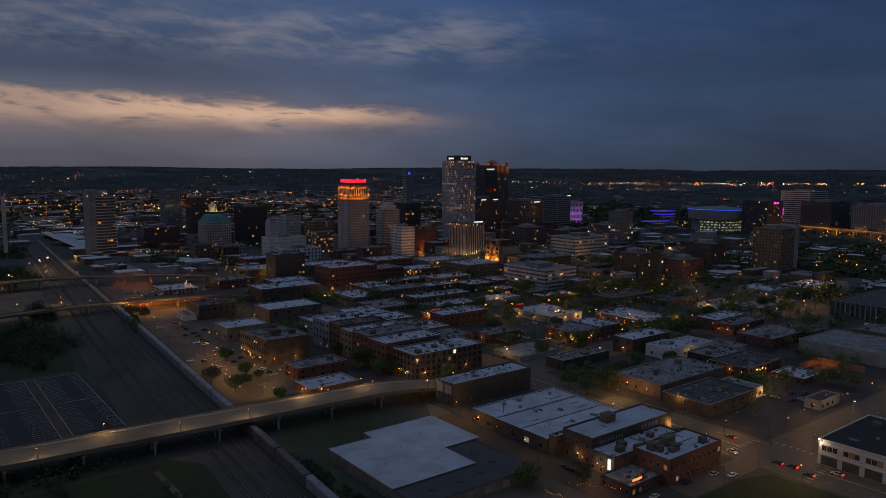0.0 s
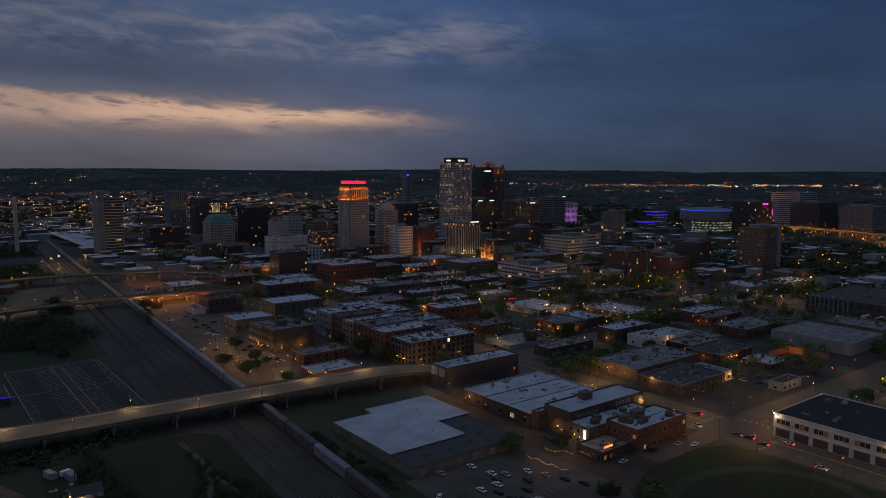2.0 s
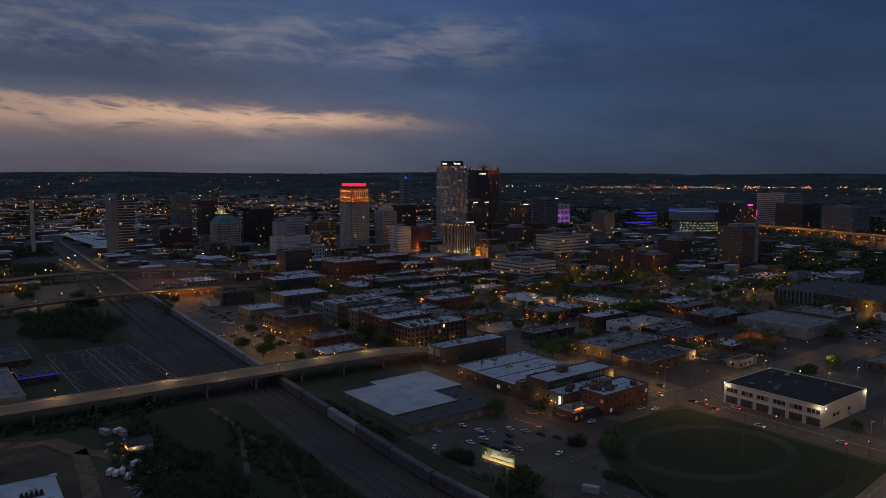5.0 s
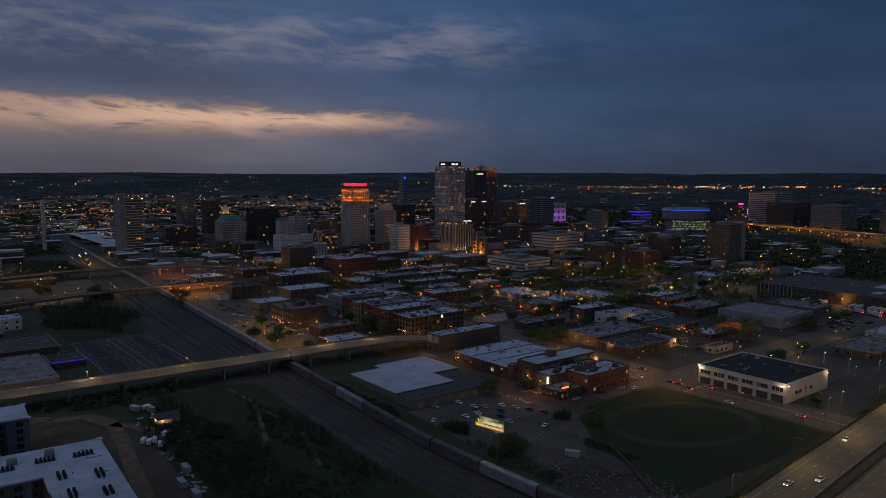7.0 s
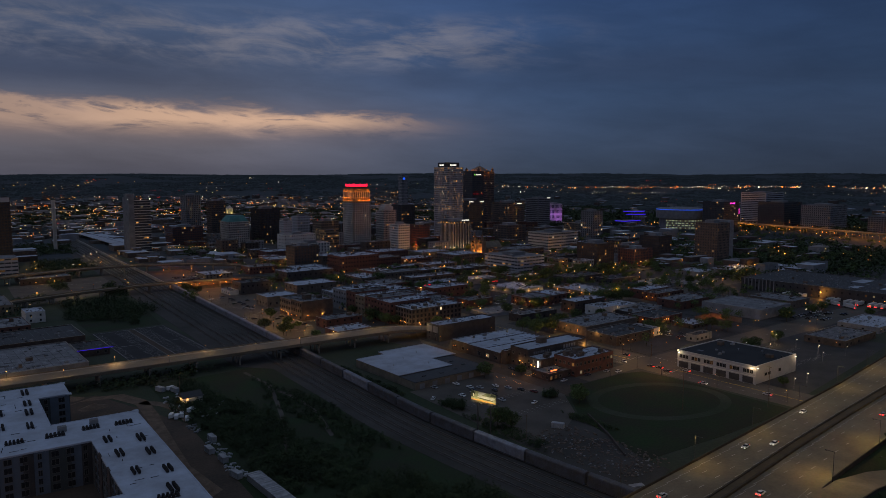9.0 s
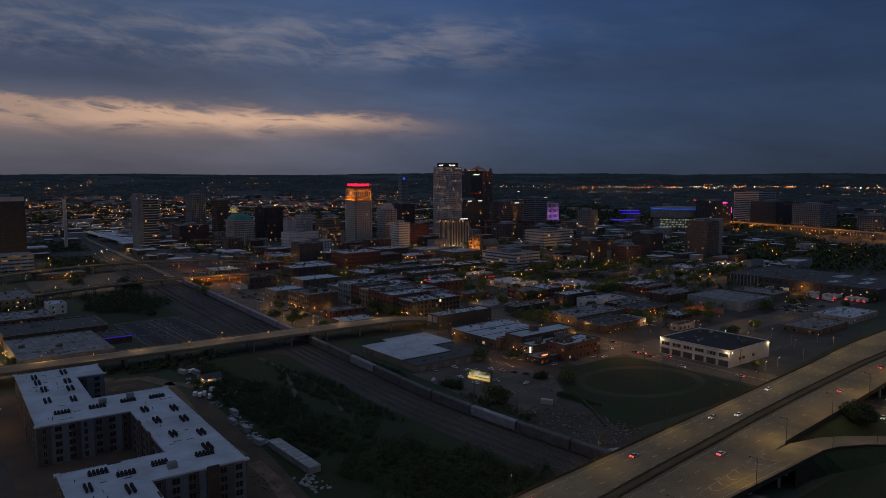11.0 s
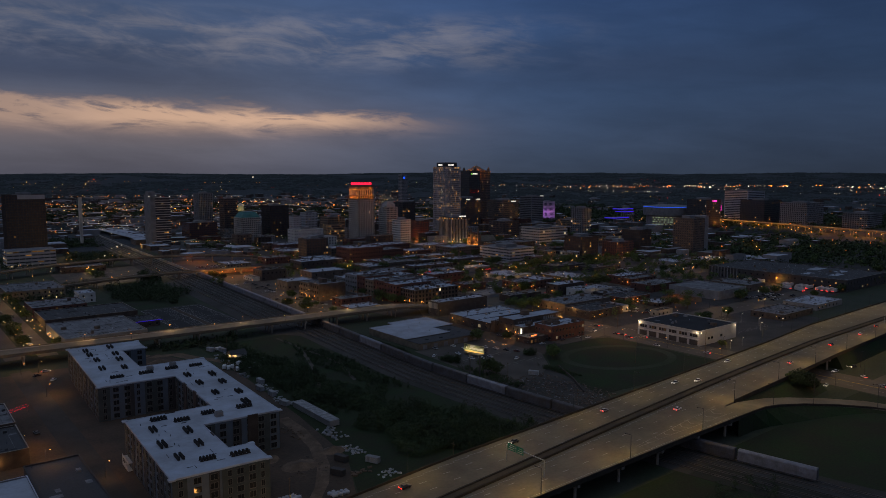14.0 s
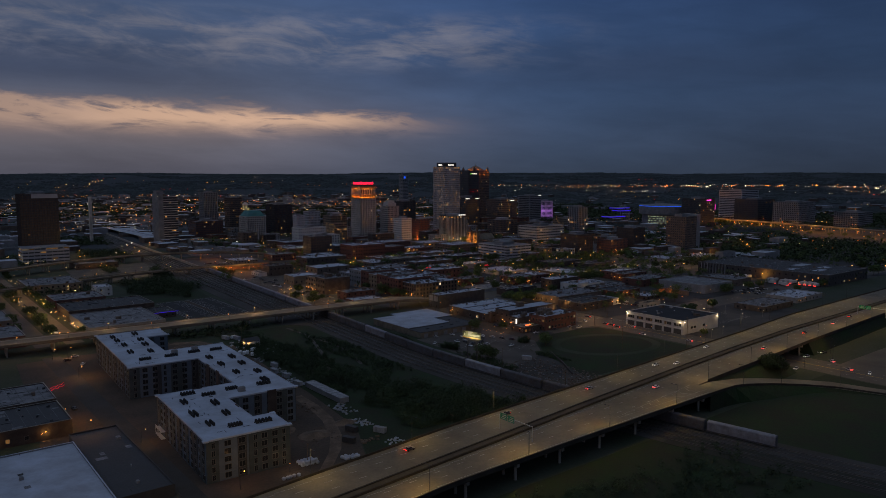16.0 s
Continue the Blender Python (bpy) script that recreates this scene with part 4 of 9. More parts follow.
def low_rise(x0, y0, x1, y1, h, wall="redbrick", roof="wroof", floors=2, bay=4.5, lit=0.08, units=5, label="", seed=0, win=(1.5, 1.7), faces="xy", name="building", coping="", lip=0.6, base=0.0, plain=False):
    """A flat-roofed city building with parapet, roof, windows and roof plant."""
    rnd = random.Random(int(x0 * 7 + y0 * 13 + seed))
    w, d = x1 - x0, y1 - y0
    OCC.append((x0, y0, x1, y1))
    far = math.hypot(x0, y0) > 390
    units = int(units * 1.6)
    joined = bmesh.new()
    panes = 0
    t = thing(name, label or "flat-roofed %s building of %d storeys" % (wall.replace("brick", " brick").replace("greywall", "grey stucco").replace("white", "white painted"), floors), "building", (x0 + x1) / 2, (y0 + y1) / 2, base)
    bm = bmesh.new()
    parapet_box(bm, w, d, h, lip)
    part("wall", bm, M[wall], t)
    bm = bmesh.new()
    box(bm, -w / 2 + 0.36, -d / 2 + 0.36, h - lip + 0.004, w / 2 - 0.36, d / 2 - 0.36, h - lip + 0.06)
    rf = part("roof", bm, M[roof], t)
    bm = bmesh.new()
    a, b = w / 2 + 0.1, d / 2 + 0.1
    box(bm, -a, -b, h, a, -b + 0.5, h + 0.1), box(bm, -a, b - 0.5, h, a, b, h + 0.1)
    box(bm, -a, -b + 0.5, h, -a + 0.5, b - 0.5, h + 0.1), box(bm, a - 0.5, -b + 0.5, h, a, b - 0.5, h + 0.1)
    part("coping", bm, M[coping or ("wroof" if roof == "wroof" else "concrete")], t)
    for k in range(units):
        kind = rnd.choice((0, 0, 1, 1, 3, 0, 2) if w > 18 and d > 12 else (0, 1, 1, 3))
        u = part(("roof_unit", "roof_vent", "roof_hut", "skylight")[kind], unit_mesh(kind), None, t)
        u.location = (rnd.uniform(-w / 2 + 3, w / 2 - 3), rnd.uniform(-d / 2 + 3, d / 2 - 3) if d > 7 else 0, h - lip + 0.06)
        u.rotation_euler = (0, 0, rnd.choice((0, math.pi / 2)))
        q = rnd.uniform(0.5, 1.05)
        u.scale = (q, q, rnd.uniform(0.6, 1.1))
    # pipes, ducts, hatches, seams and patches that litter the roof
    clut = bmesh.new()
    zr = h - lip + 0.06
    for k in range(4 if plain else int(min(46, 6 + w * d / 45)) if floors or units > 9 else 5):
        x, y, q = rnd.uniform(-w / 2 + 1.2, w / 2 - 1.2), rnd.uniform(-d / 2 + 1.2, d / 2 - 1.2), rnd.random()
        if q < 0.3:
            a = rnd.uniform(0.3, 0.8)
            box(clut, x - a, y - a * 0.7, zr, x + a, y + a * 0.7, zr + rnd.uniform(0.3, 1.1), rnd.choice((0, 1, 1)))
        elif q < 0.5:
            e = min(w / 2 - 0.6, x + rnd.uniform(2, 9))
            box(clut, x, y - 0.09, zr, e, y + 0.09, zr + 0.22, 1)
        elif q < 0.65:
            e = min(d / 2 - 0.6, y + rnd.uniform(2, 7))
            box(clut, x - 0.09, y, zr, x + 0.09, e, zr + 0.22, 1)
        elif q < 0.85:
            cyl(clut, x, y, zr, zr + rnd.uniform(0.5, 1.3), 0.16, 6, mi=rnd.choice((0, 1)))
        else:
            a, b = rnd.uniform(0.8, 2.6), rnd.uniform(0.6, 2.0)
            box(clut, max(-w / 2 + 0.4, x - a), max(-d / 2 + 0.4, y - b), zr, min(w / 2 - 0.4, x + a), min(d / 2 - 0.4, y + b), zr + 0.02 + 0.003 * (k % 5), 2)
    for k in range(1, int(w / 4.5) if floors and not plain else 1):
        x = -w / 2 + k * w / int(w / 4.5) + rnd.uniform(-0.2, 0.2)
        box(clut, x - 0.07, -d / 2 + 0.4, zr, x + 0.07, d / 2 - 0.4, zr + 0.035, 2)
    tagged(part("roof_clutter", clut, [M["greywall"], M["darksteel"], M["groof"] if roof != "groof" else M["droof"]], t), kind="stuff")
    if floors:
        fh = (h - lip) / floors
        for ax, length in (("y", w), ("x", d)):
            if ax not in faces:
                continue
            n = int(length / bay)
            for f in range(floors):
                for k in range(n):
                    s = (k + 0.5) / n * length - length / 2
                    r = rnd.random()
                    pane = ("lit" if rnd.random() < 0.5 else "litdim" if rnd.random() < 0.6 else "litw") if r < lit else "glass"
                    if f == 0 and rnd.random() < 0.25:
                        continue
                    z = f * fh + fh * 0.28
                    if far:
                        a, b, g = win[0] / 2, z + min(win[1], fh * 0.65), {"glass": 0, "lit": 1, "litw": 2, "litdim": 3}[pane]
                        if ax == "y":
                            box(joined, s - a, -d / 2 - 0.05, z, s + a, -d / 2 + 0.02, b, g)
                        else:
                            box(joined, -w / 2 - 0.05, -s - a, z, -w / 2 + 0.02, -s + a, b, g)
                        panes += 1
                        continue
                    ob = part("window", window_mesh(win[0], min(win[1], fh * 0.65), pane), None, t)
                    if ax == "y":
                        ob.location = (s, -d / 2 - 0.004, z)
                    else:
                        ob.location, ob.rotation_euler = (-w / 2 - 0.004, -s, z), (0, 0, -math.pi / 2)
    # small lamps over doors and along the fronts
    for k in range(int((w + d) / 40)):
        sx = rnd.random() < w / (w + d)
        q = rnd.uniform(-0.45, 0.45)
        p = (q * w, -d / 2 - 0.3, rnd.uniform(2.6, 4.0)) if sx else (-w / 2 - 0.3, q * d, rnd.uniform(2.6, 4.0))
        if far:
            ball(joined, p[0], p[1], p[2], 0.2, 4)
            panes += 1
        elif floors:
            if "lampm" not in UNIT:
                b2 = bmesh.new()
                ball(b2, 0, 0, 0, 0.17)
                UNIT["lampm"] = mesh("door_lamp", b2, M["bulb"])
            part("door_lamp", UNIT["lampm"], None, t).location = p
    if panes:
        tagged(part("glazing", joined, [M["glass"], M["lit"], M["litw"], M["litdim"], M["bulb"]], t), kind="stuff")
    else:
        joined.free()
    return t


def wall_lamp(x, y, z, power, side="x", bulb="bulb", col=(1.0, 0.58, 0.22), label="small wall lamp lit on a facade", r=0.28):
    t = thing("wall_lamp", label, "lamp", x, y, z, -90 if side == "x" else 0)
    bm = bmesh.new()
    box(bm, -0.15, -0.35, 0, 0.15, 0, 0.2)
    part("bracket", bm, M["darksteel"], t)
    bm = bmesh.new()
    ball(bm, 0, -0.35, -0.15, r)
    part("bulb", bm, M[bulb], t)
    if power:
        lamp(t, 0, -0.9, -0.3, power, col, 0.2)
    return t


def tower(cx, cy, sx, sy, h, wall, floors, nx, ny, lit, name, label, glass="tglass", ww=0.6, wh=0.6, pier=0.0, band=0.0, roof="groof", pent=True, warm=0.6, top_lit=0):
    """A tall building: shaft, panes in rows, piers, bands and a plant room on the roof."""
    rnd = random.Random(int(cx * 3 + cy * 5))
    t = thing(name, label, "tower", cx, cy)
    OCC.append((cx - sx / 2, cy - sy / 2, cx + sx / 2, cy + sy / 2))
    bm = bmesh.new()
    parapet_box(bm, sx, sy, h, 1.2, 0.5)
    part("wall", bm, M[wall], t)
    bm = bmesh.new()
    box(bm, -sx / 2 + 0.52, -sy / 2 + 0.52, h - 1.19, sx / 2 - 0.52, sy / 2 - 0.52, h - 1.1)
    part("roof", bm, M[roof], t)
    fh = h / floors
    vs, fs, mi = [], [], []
    for side in range(4):
        n, length = (nx, sx) if side % 2 == 0 else (ny, sy)
        for f in range(floors):
            row = rnd.random() < 0.12
            for k in range(n):
                a0 = (k + 0.5 - ww / 2) / n * length - length / 2
                a1 = (k + 0.5 + ww / 2) / n * length - length / 2
                z0, z1 = f * fh + fh * (0.5 - wh / 2), f * fh + fh * (0.5 + wh / 2)
                if side == 0:
                    q = [(a0, -sy / 2 - 0.06, z0), (a1, -sy / 2 - 0.06, z0), (a1, -sy / 2 - 0.06, z1), (a0, -sy / 2 - 0.06, z1)]
                elif side == 1:
                    q = [(sx / 2 + 0.06, a0, z0), (sx / 2 + 0.06, a1, z0), (sx / 2 + 0.06, a1, z1), (sx / 2 + 0.06, a0, z1)]
                elif side == 2:
                    q = [(a1, sy / 2 + 0.06, z0), (a0, sy / 2 + 0.06, z0), (a0, sy / 2 + 0.06, z1), (a1, sy / 2 + 0.06, z1)]
                else:
                    q = [(-sx / 2 - 0.06, a1, z0), (-sx / 2 - 0.06, a0, z0), (-sx / 2 - 0.06, a0, z1), (-sx / 2 - 0.06, a1, z1)]
                b = len(vs)
                vs += q
                fs.append((b, b + 1, b + 2, b + 3))
                p = lit * (1.9 if row else 0.55)
                if top_lit and f >= floors - top_lit:
                    p = 0.7
                mi.append((1 if rnd.random() < warm else 2 if rnd.random() < 0.5 else 3) if rnd.random() < p else 0)
    me = bpy.data.meshes.new("windows")
    me.from_pydata(vs, [], fs)
    for m in (M[glass], M["lit"], M["litw"], M["litdim"]):
        me.materials.append(m)
    me.polygons.foreach_set("material_index", mi)
    tagged(part("glazing", me, None, t), "rows of window panes, some lit", kind="stuff")
    if pier:
        bm = bmesh.new()
        for side in range(4):
            n, length, o = (nx, sx, sy / 2) if side % 2 == 0 else (ny, sy, sx / 2)
            for k in range(n + 1):
                a = k / n * length - length / 2
                s = 1 if side in (1, 2) else -1
                if side % 2 == 0:
                    box(bm, a - pier / 2, min(s * o, s * (o + 0.5)), 0, a + pier / 2, max(s * o, s * (o + 0.5)), h + 0.4)
                else:
                    box(bm, min(s * o, s * (o + 0.5)), a - pier / 2, 0, max(s * o, s * (o + 0.5)), a + pier / 2, h + 0.4)
        tagged(part("ribbing", bm, M[wall], t), kind="stuff")
    if band:
        bm = bmesh.new()
        for f in range(floors + 1):
            z = f * fh
            box(bm, -sx / 2 - 0.3, -sy / 2 - 0.3, z - band / 2, sx / 2 + 0.3, -sy / 2, z + band / 2)
            box(bm, -sx / 2 - 0.3, -sy / 2, z - band / 2, -sx / 2, sy / 2 + 0.3, z + band / 2)
        tagged(part("banding", bm, M[wall], t), kind="stuff")
    if pent:
        bm = bmesh.new()
        q = min(sx, sy)
        box(bm, -q * 0.22, -q * 0.18, h - 1.1, q * 0.25, q * 0.26, h + 3.2)
        box(bm, -q * 0.38, -q * 0.3, h - 1.1, -q * 0.27, -q * 0.1, h + 1.2)
        part("plant_room", bm, M["greywall"], t)
    return t


# ---- the white warehouse with its dark annex ----
def poly_building(name, label, pts, h, wall, roof, lip=0.35, over=0.15):
    t = thing(name, label, "building", pts[0][0], pts[0][1])
    loc = [(x - pts[0][0], y - pts[0][1]) for x, y in pts]
    bm = bmesh.new()
    prism(bm, loc, 0, h)
    part("wall", bm, M[wall], t)
    cx, cy = sum(p[0] for p in loc) / len(loc), sum(p[1] for p in loc) / len(loc)
    bm = bmesh.new()
    prism(bm, loc, h + 0.003, h + 0.12)
    part("roof", bm, M[roof], t)
    n = len(loc)
    for i in range(n):
        (ax, ay), (bx, by) = loc[i], loc[(i + 1) % n]
        d = Vector((bx - ax, by - ay, 0)).normalized()
        o = Vector((d.y, -d.x, 0)) * over
        bm = bmesh.new()
        q = [(ax + o.x, ay + o.y), (bx + o.x, by + o.y), (bx - o.x, by - o.y), (ax - o.x, ay - o.y)]
        prism(bm, q, h + 0.124 + 0.002 * i, h + lip + 0.002 * i)
        part("roof_edge", bm, M[roof], t)
    return t


wb = poly_building("warehouse", "low tan warehouse under a plain white membrane roof", [(132, 206), (171, 206), (171, 226), (190, 226), (190, 260), (153, 260), (153, 253), (132, 253)], 4.7, "tan", "wroof")
an = poly_building("warehouse_annex", "tan annex under a dark felt roof with skylights", [(132, 190), (187, 190), (187, 225.9), (171.1, 225.9), (171.1, 205.9), (132, 205.9)], 4.2, "tan", "droof")
for x, y in ((12, 8), (24, 7), (36, 9), (46, 14), (45, 24)):
    u = part("skylight", unit_mesh(3), None, an)
    u.location, u.scale = (x, y, 4.32), (1.4, 1.2, 0.7)
for x, y in ((10, 20), (24, 30), (30, 12), (40, 38)):
    u = part("roof_vent", unit_mesh(1), None, wb)
    u.location = (x, y, 4.8)
for k in range(6):
    bm = bmesh.new()
    box(bm, 3 + k * 9, -0.05, 0.2, 6.5 + k * 9, 0.05, 3.2)
    part("shutter", bm, M["greywall"], an)

# ---- row of white-roofed sheds and the taller brick stores ----
for a, b, h in ((236.2, 252, 7.1), (219.6, 236, 6.9), (203.2, 219.4, 7.0)):
    low_rise(208, a, 263, b, h, "darkbrick", "wroof", 1, 5.5, 0.12, 3, "single-storey brick shed with a white roof and dark parapet", coping="wroof", lip=0.4, win=(2.6, 2.2), plain=True)
low_rise(209, 199.2, 220, 203, 9, "darkbrick", "wroof", 2, 5, 0, 0, "narrow brick link between sheds")
dx = low_rise(213, 183, 266, 199, 12, "darkbrick", "wroof", 2, 5, 0.04, 2, "tall dark brick store with painted lettering on its flank", faces="x", coping="darkbrick", plain=True)
bm = bmesh.new()
for k in range(9):
    box(bm, -22 + k * 1.7, -8.06, 8.0, -21.0 + k * 1.7, -8.01, 10.0)
for k in range(5):
    box(bm, 5 + k * 2.4, -8.06, 8.4, 6.6 + k * 2.4, -8.01, 10.8)
for k in range(9):
    box(bm, 19 + (k % 3) * 2, -8.06, 8.2 + (k // 3) * 1.0, 20.6 + (k % 3) * 2, -8.01, 8.7 + (k // 3) * 1.0)
part("painted_sign", bm, M["greywall"], dx, "faded painted lettering blocks")
hut = part("roof_hut", unit_mesh(2), None, dx, "dark stair hut")
hut.location, hut.scale = (-4, 3, 11.4), (1.6, 1.4, 1.6)
rs = low_rise(222, 153, 257, 170, 10.7, "redbrick", "wroof", 2, 3.4, 0.05, 6, "two-storey red brick restaurant with cluttered white roof", coping="darkbrick")
for x, y, s in ((-12, 3, 1.3), (-3, 3, 1.6), (-8, -3, 0.9)):
    u = part("roof_hut", unit_mesh(2), None, rs)
    u.location, u.scale = (x, y, 10.1), (s, s * 0.8, s)
low_rise(211, 170.4, 257, 182.6, 8.6, "darkbrick", "wroof", 2, 4.0, 0.0, 8, "brick wing with roof plant", coping="darkbrick", faces="x")
low_rise(203, 156, 221.8, 170, 4.4, "darkbrick", "groof", 1, 3.2, 0.35, 3, "single-storey brick bar with a patio", coping="darkbrick")
# lit upright sign and the slanted neon of the bar
sg = thing("lit_sign", "white lit upright sign on the brick wall", "sign", 210.6, 172, 3.5)
bm = bmesh.new()
box(bm, -0.5, -0.5, 0, 0, 0.7, 4.2)
part("sign_box", bm, M["signwhite"], sg)
lamp(sg, -1.6, 0.1, 2, 500, (1.0, 0.9, 0.7), 0.4)
sg = thing("neon_sign", "orange neon bar sign on a steel frame above the patio", "sign", 208, 157, 4.4)
bm = bmesh.new()
for a in (-2.6, 2.6):
    strip(bm, [((a - 0.06, -0.06), (a - 0.06, 0.06)), ((a + 0.06, -0.06), (a + 0.06, 0.06))], 0, 1.0)
cyl(bm, 0, 0, 0, 4.6, 0.1)
part("frame", bm, M["darksteel"], sg)
bm = bmesh.new()
box(bm, -2.6, -0.15, 1.0, 2.6, 0.15, 1.7)
part("neon", bm, M["neonorange"], sg)
lamp(sg, 0, -1, 1.5, 180, (1.0, 0.3, 0.08))
low_rise(214, 274, 268, 289, 12, "charcoal", "wroof", 3, 5.5, 0.02, 5, "near-black brick warehouse beside the bridge end", faces="x", coping="darkbrick")
bm = bmesh.new()
box(bm, -0.25, -6, 0, 0, -0.6, 4.6), box(bm, -0.25, 0.6, 0, 0, 6, 4.6)
single("wall_hoarding", bm, M["greywall"], "two pale advertising boards on the brick flank, unlit", "hoarding", 213.9, 281.5, 6.2)

# ---- white commercial building by the avenue, floodlit ----
wh = low_rise(291, 79, 338.5, 130, 10.7, "palegrey", "blacktop", 0, 5, 0, 5, "white two-storey commercial building with dark roof and black shutters", coping="white", lip=0.5)
for k in range(6):
    y = 21.0 - k * 8.4
    bm = bmesh.new()
    box(bm, -23.86, y - 3.2, 0.2, -23.7, y + 3.2, 4.0)
    part("shutter", bm, M["charcoal"], wh, "black roller shutter")
    for q in (-2.1, 0, 2.1):
        ob = part("window", window_mesh(1.7, 2.0, "litdim" if (k, q) in ((1, 0), (2, -2.1), (4, 2.1)) else "glass"), None, wh)
        ob.location, ob.rotation_euler = (-23.76, y + q, 6.2), (0, 0, -math.pi / 2)
bm = bmesh.new()
box(bm, -23.95, -25.5, 4.6, -23.75, 25.5, 5.0), box(bm, -23.95, -25.5, 9.0, -23.75, 25.5, 9.3)
part("string_course", bm, M["white"], wh)
for q in (-12, -8, 4):
    ob = part("window", window_mesh(2.6, 1.6, "glass"), None, wh)
    ob.location = (q, -25.52, 3.5)
for x, y, p in ((290.8, 128.5, 380), (290.8, 81, 380)):
    wall_lamp(x, y, 9.6, p, "x", "bulbw", (1.0, 0.70, 0.36), "white floodlight on the eaves", 0.3)
for x, p in ((292.5, 160), (337, 320)):
    wall_lamp(x, 78.8, 9.6, p, "y", "bulbw", (1.0, 0.70, 0.36), "white floodlight on the eaves", 0.3)
for x, y in ((339, 130), (293, 130)):
    wall_lamp(x - 2, y + 0.3, 10.6, 0, "y", "bulbw", r=0.35)

slab("parking_lot", [(297.3, 52), (400, 64), (460, 72), (460, 127.5), (297.3, 127.5)], -0.2, 0.046, "asphalt", "dark asphalt lot round the white building", "parking lot")
stripes("stall_lines", "faded stall lines beside the white building", [(346 + k * 3.0, q, 346.14 + k * 3.0, q + 5, 0.048) for k in range(18) for q in (84, 104, 118)])

# ---- low blocks north of the avenue ----
low_rise(310, 220, 370, 251, 7.5, "brownbrick", "groof", 1, 6, 0.06, 9, "brown-fronted workshop with a broad grey roof and roof plant", coping="concrete")
low_rise(303, 187, 346, 214, 7, "darkbrick", "droof", 2, 8, 0.0, 6, "low brick building with a dark roof and a patio")
low_rise(346.4, 190, 358, 210, 6, "white", "groof", 1, 5, 0, 1, "small white-walled shed with a grey roof")
low_rise(380, 211, 418, 236, 6.6, "redbrick", "droof", 2, 6, 0.04, 6, "dark red brick store with a felt roof")
low_rise(391, 239, 423, 258, 5.6, "darkbrick", "groof", 1, 5, 0.03, 6)
low_rise(379, 262, 399.6, 281, 7.8, "white", "wroof", 1, 8, 0.0, 3, "white-walled workshop with a white roof")
low_rise(400, 261, 424, 280, 7.0, "white", "wroof", 1, 8, 0.05, 3, "white-walled workshop with a lamp on its corner")
low_rise(424.4, 246, 440, 268, 5, "greywall", "groof", 1, 8, 0.0, 3)
low_rise(371, 285, 410, 301, 10.6, "darkbrick", "wroof", 2, 7, 0.0, 2, "tall dark brick shed with a plain white roof", coping="wroof")
low_rise(308, 287, 350, 301, 6.3, "darkbrick", "groof", 1, 6, 0.0, 9, "low brick depot with a grey roof", coping="concrete")
low_rise(302, 318, 336, 343, 3.0, "greywall", "groof", 0, 5, 0.0, 1, "low grey deck with a bare roof")
low_rise(316, 362, 345, 379, 7.0, "redbrick", "groof", 1, 4, 0.12, 4, "small brick shop with a grey roof and a lit corner")
low_rise(443, 329, 478, 378, 5.6, "brownbrick", "wroof", 1, 5, 0.3, 8, "low brick diner block with lit fronts")
low_rise(363, 328, 391, 356, 8.2, "redbrick", "groof", 2, 5, 0.10, 5)
low_rise(391.4, 329, 413, 357, 8.6, "redbrick", "wroof", 2, 5, 0.06, 4)
low_rise(398, 384, 434, 426, 6, "greywall", "wroof", 1, 9, 0.0, 6, "low pale warehouse lit by wall lamps")
low_rise(457, 449, 496, 463, 6.4, "redbrick", "wroof", 1, 5, 0.05, 3)
low_rise(476, 276, 518, 291, 8, "redbrick", "groof", 2, 5, 0.14, 5)
low_rise(478, 291.4, 520, 309, 9, "redbrick", "wroof", 2, 5, 0.10, 7)
low_rise(458, 238, 507, 264, 7.6, "redbrick", "groof", 2, 9, 0.0, 6, "long red brick warehouse with a grey roof")
low_rise(508, 236, 530, 262, 6, "brownbrick", "droof", 1, 9, 0.0, 3)
low_rise(470, 172, 520, 226, 8.6, "greywall", "groof", 0, 9, 0.0, 2, "large grey metal warehouse", coping="concrete")
bm = bmesh.new()
box(bm, 0, 0, 0, 0.4, 27, 4.2), box(bm, -24, 27, 0, 0.4, 27.4, 4.2), box(bm, -0.05, 0, 4.2, 0.45, 27, 4.3)
cw = single("yard_wall", bm, M["tan"], "yard wall lit orange by a lamp", "wall", 448, 176)
lamp(cw, -6, 20, 2.4, 1500, (1.0, 0.22, 0.02), 0.4)
low_rise(423, 86, 474, 114, 5, "brownbrick", "groof", 1, 6, 0.05, 6)
low_rise(490, 90, 540, 120, 5, "greywall", "wroof", 1, 7, 0.05, 5)
bd = low_rise(616, 118, 714, 272, 12, "charcoal", "droof", 2, 7, 0.16, 34, "very long dark distribution building with loading docks", coping="concrete")
for k in range(9):
    bm = bmesh.new()
    box(bm, -49.6, 41 + k * 3.9, 0, -49.05, 41.9 + k * 3.9, 11.6)
    part("pilaster", bm, M["greywall"], bd)
bm = bmesh.new()
for k, (q, r, a, b) in enumerate(((-30, -30, 16, 9), (-20, -54, 22, 8), (10, -20, 26, 12), (12, -46, 18, 9))):
    box(bm, q, r, 11.47, q + a, r + b, 11.49 + 0.004 * k)
part("roof_patch", bm, M["wroof"], bd, "pale patches on the dark roof")


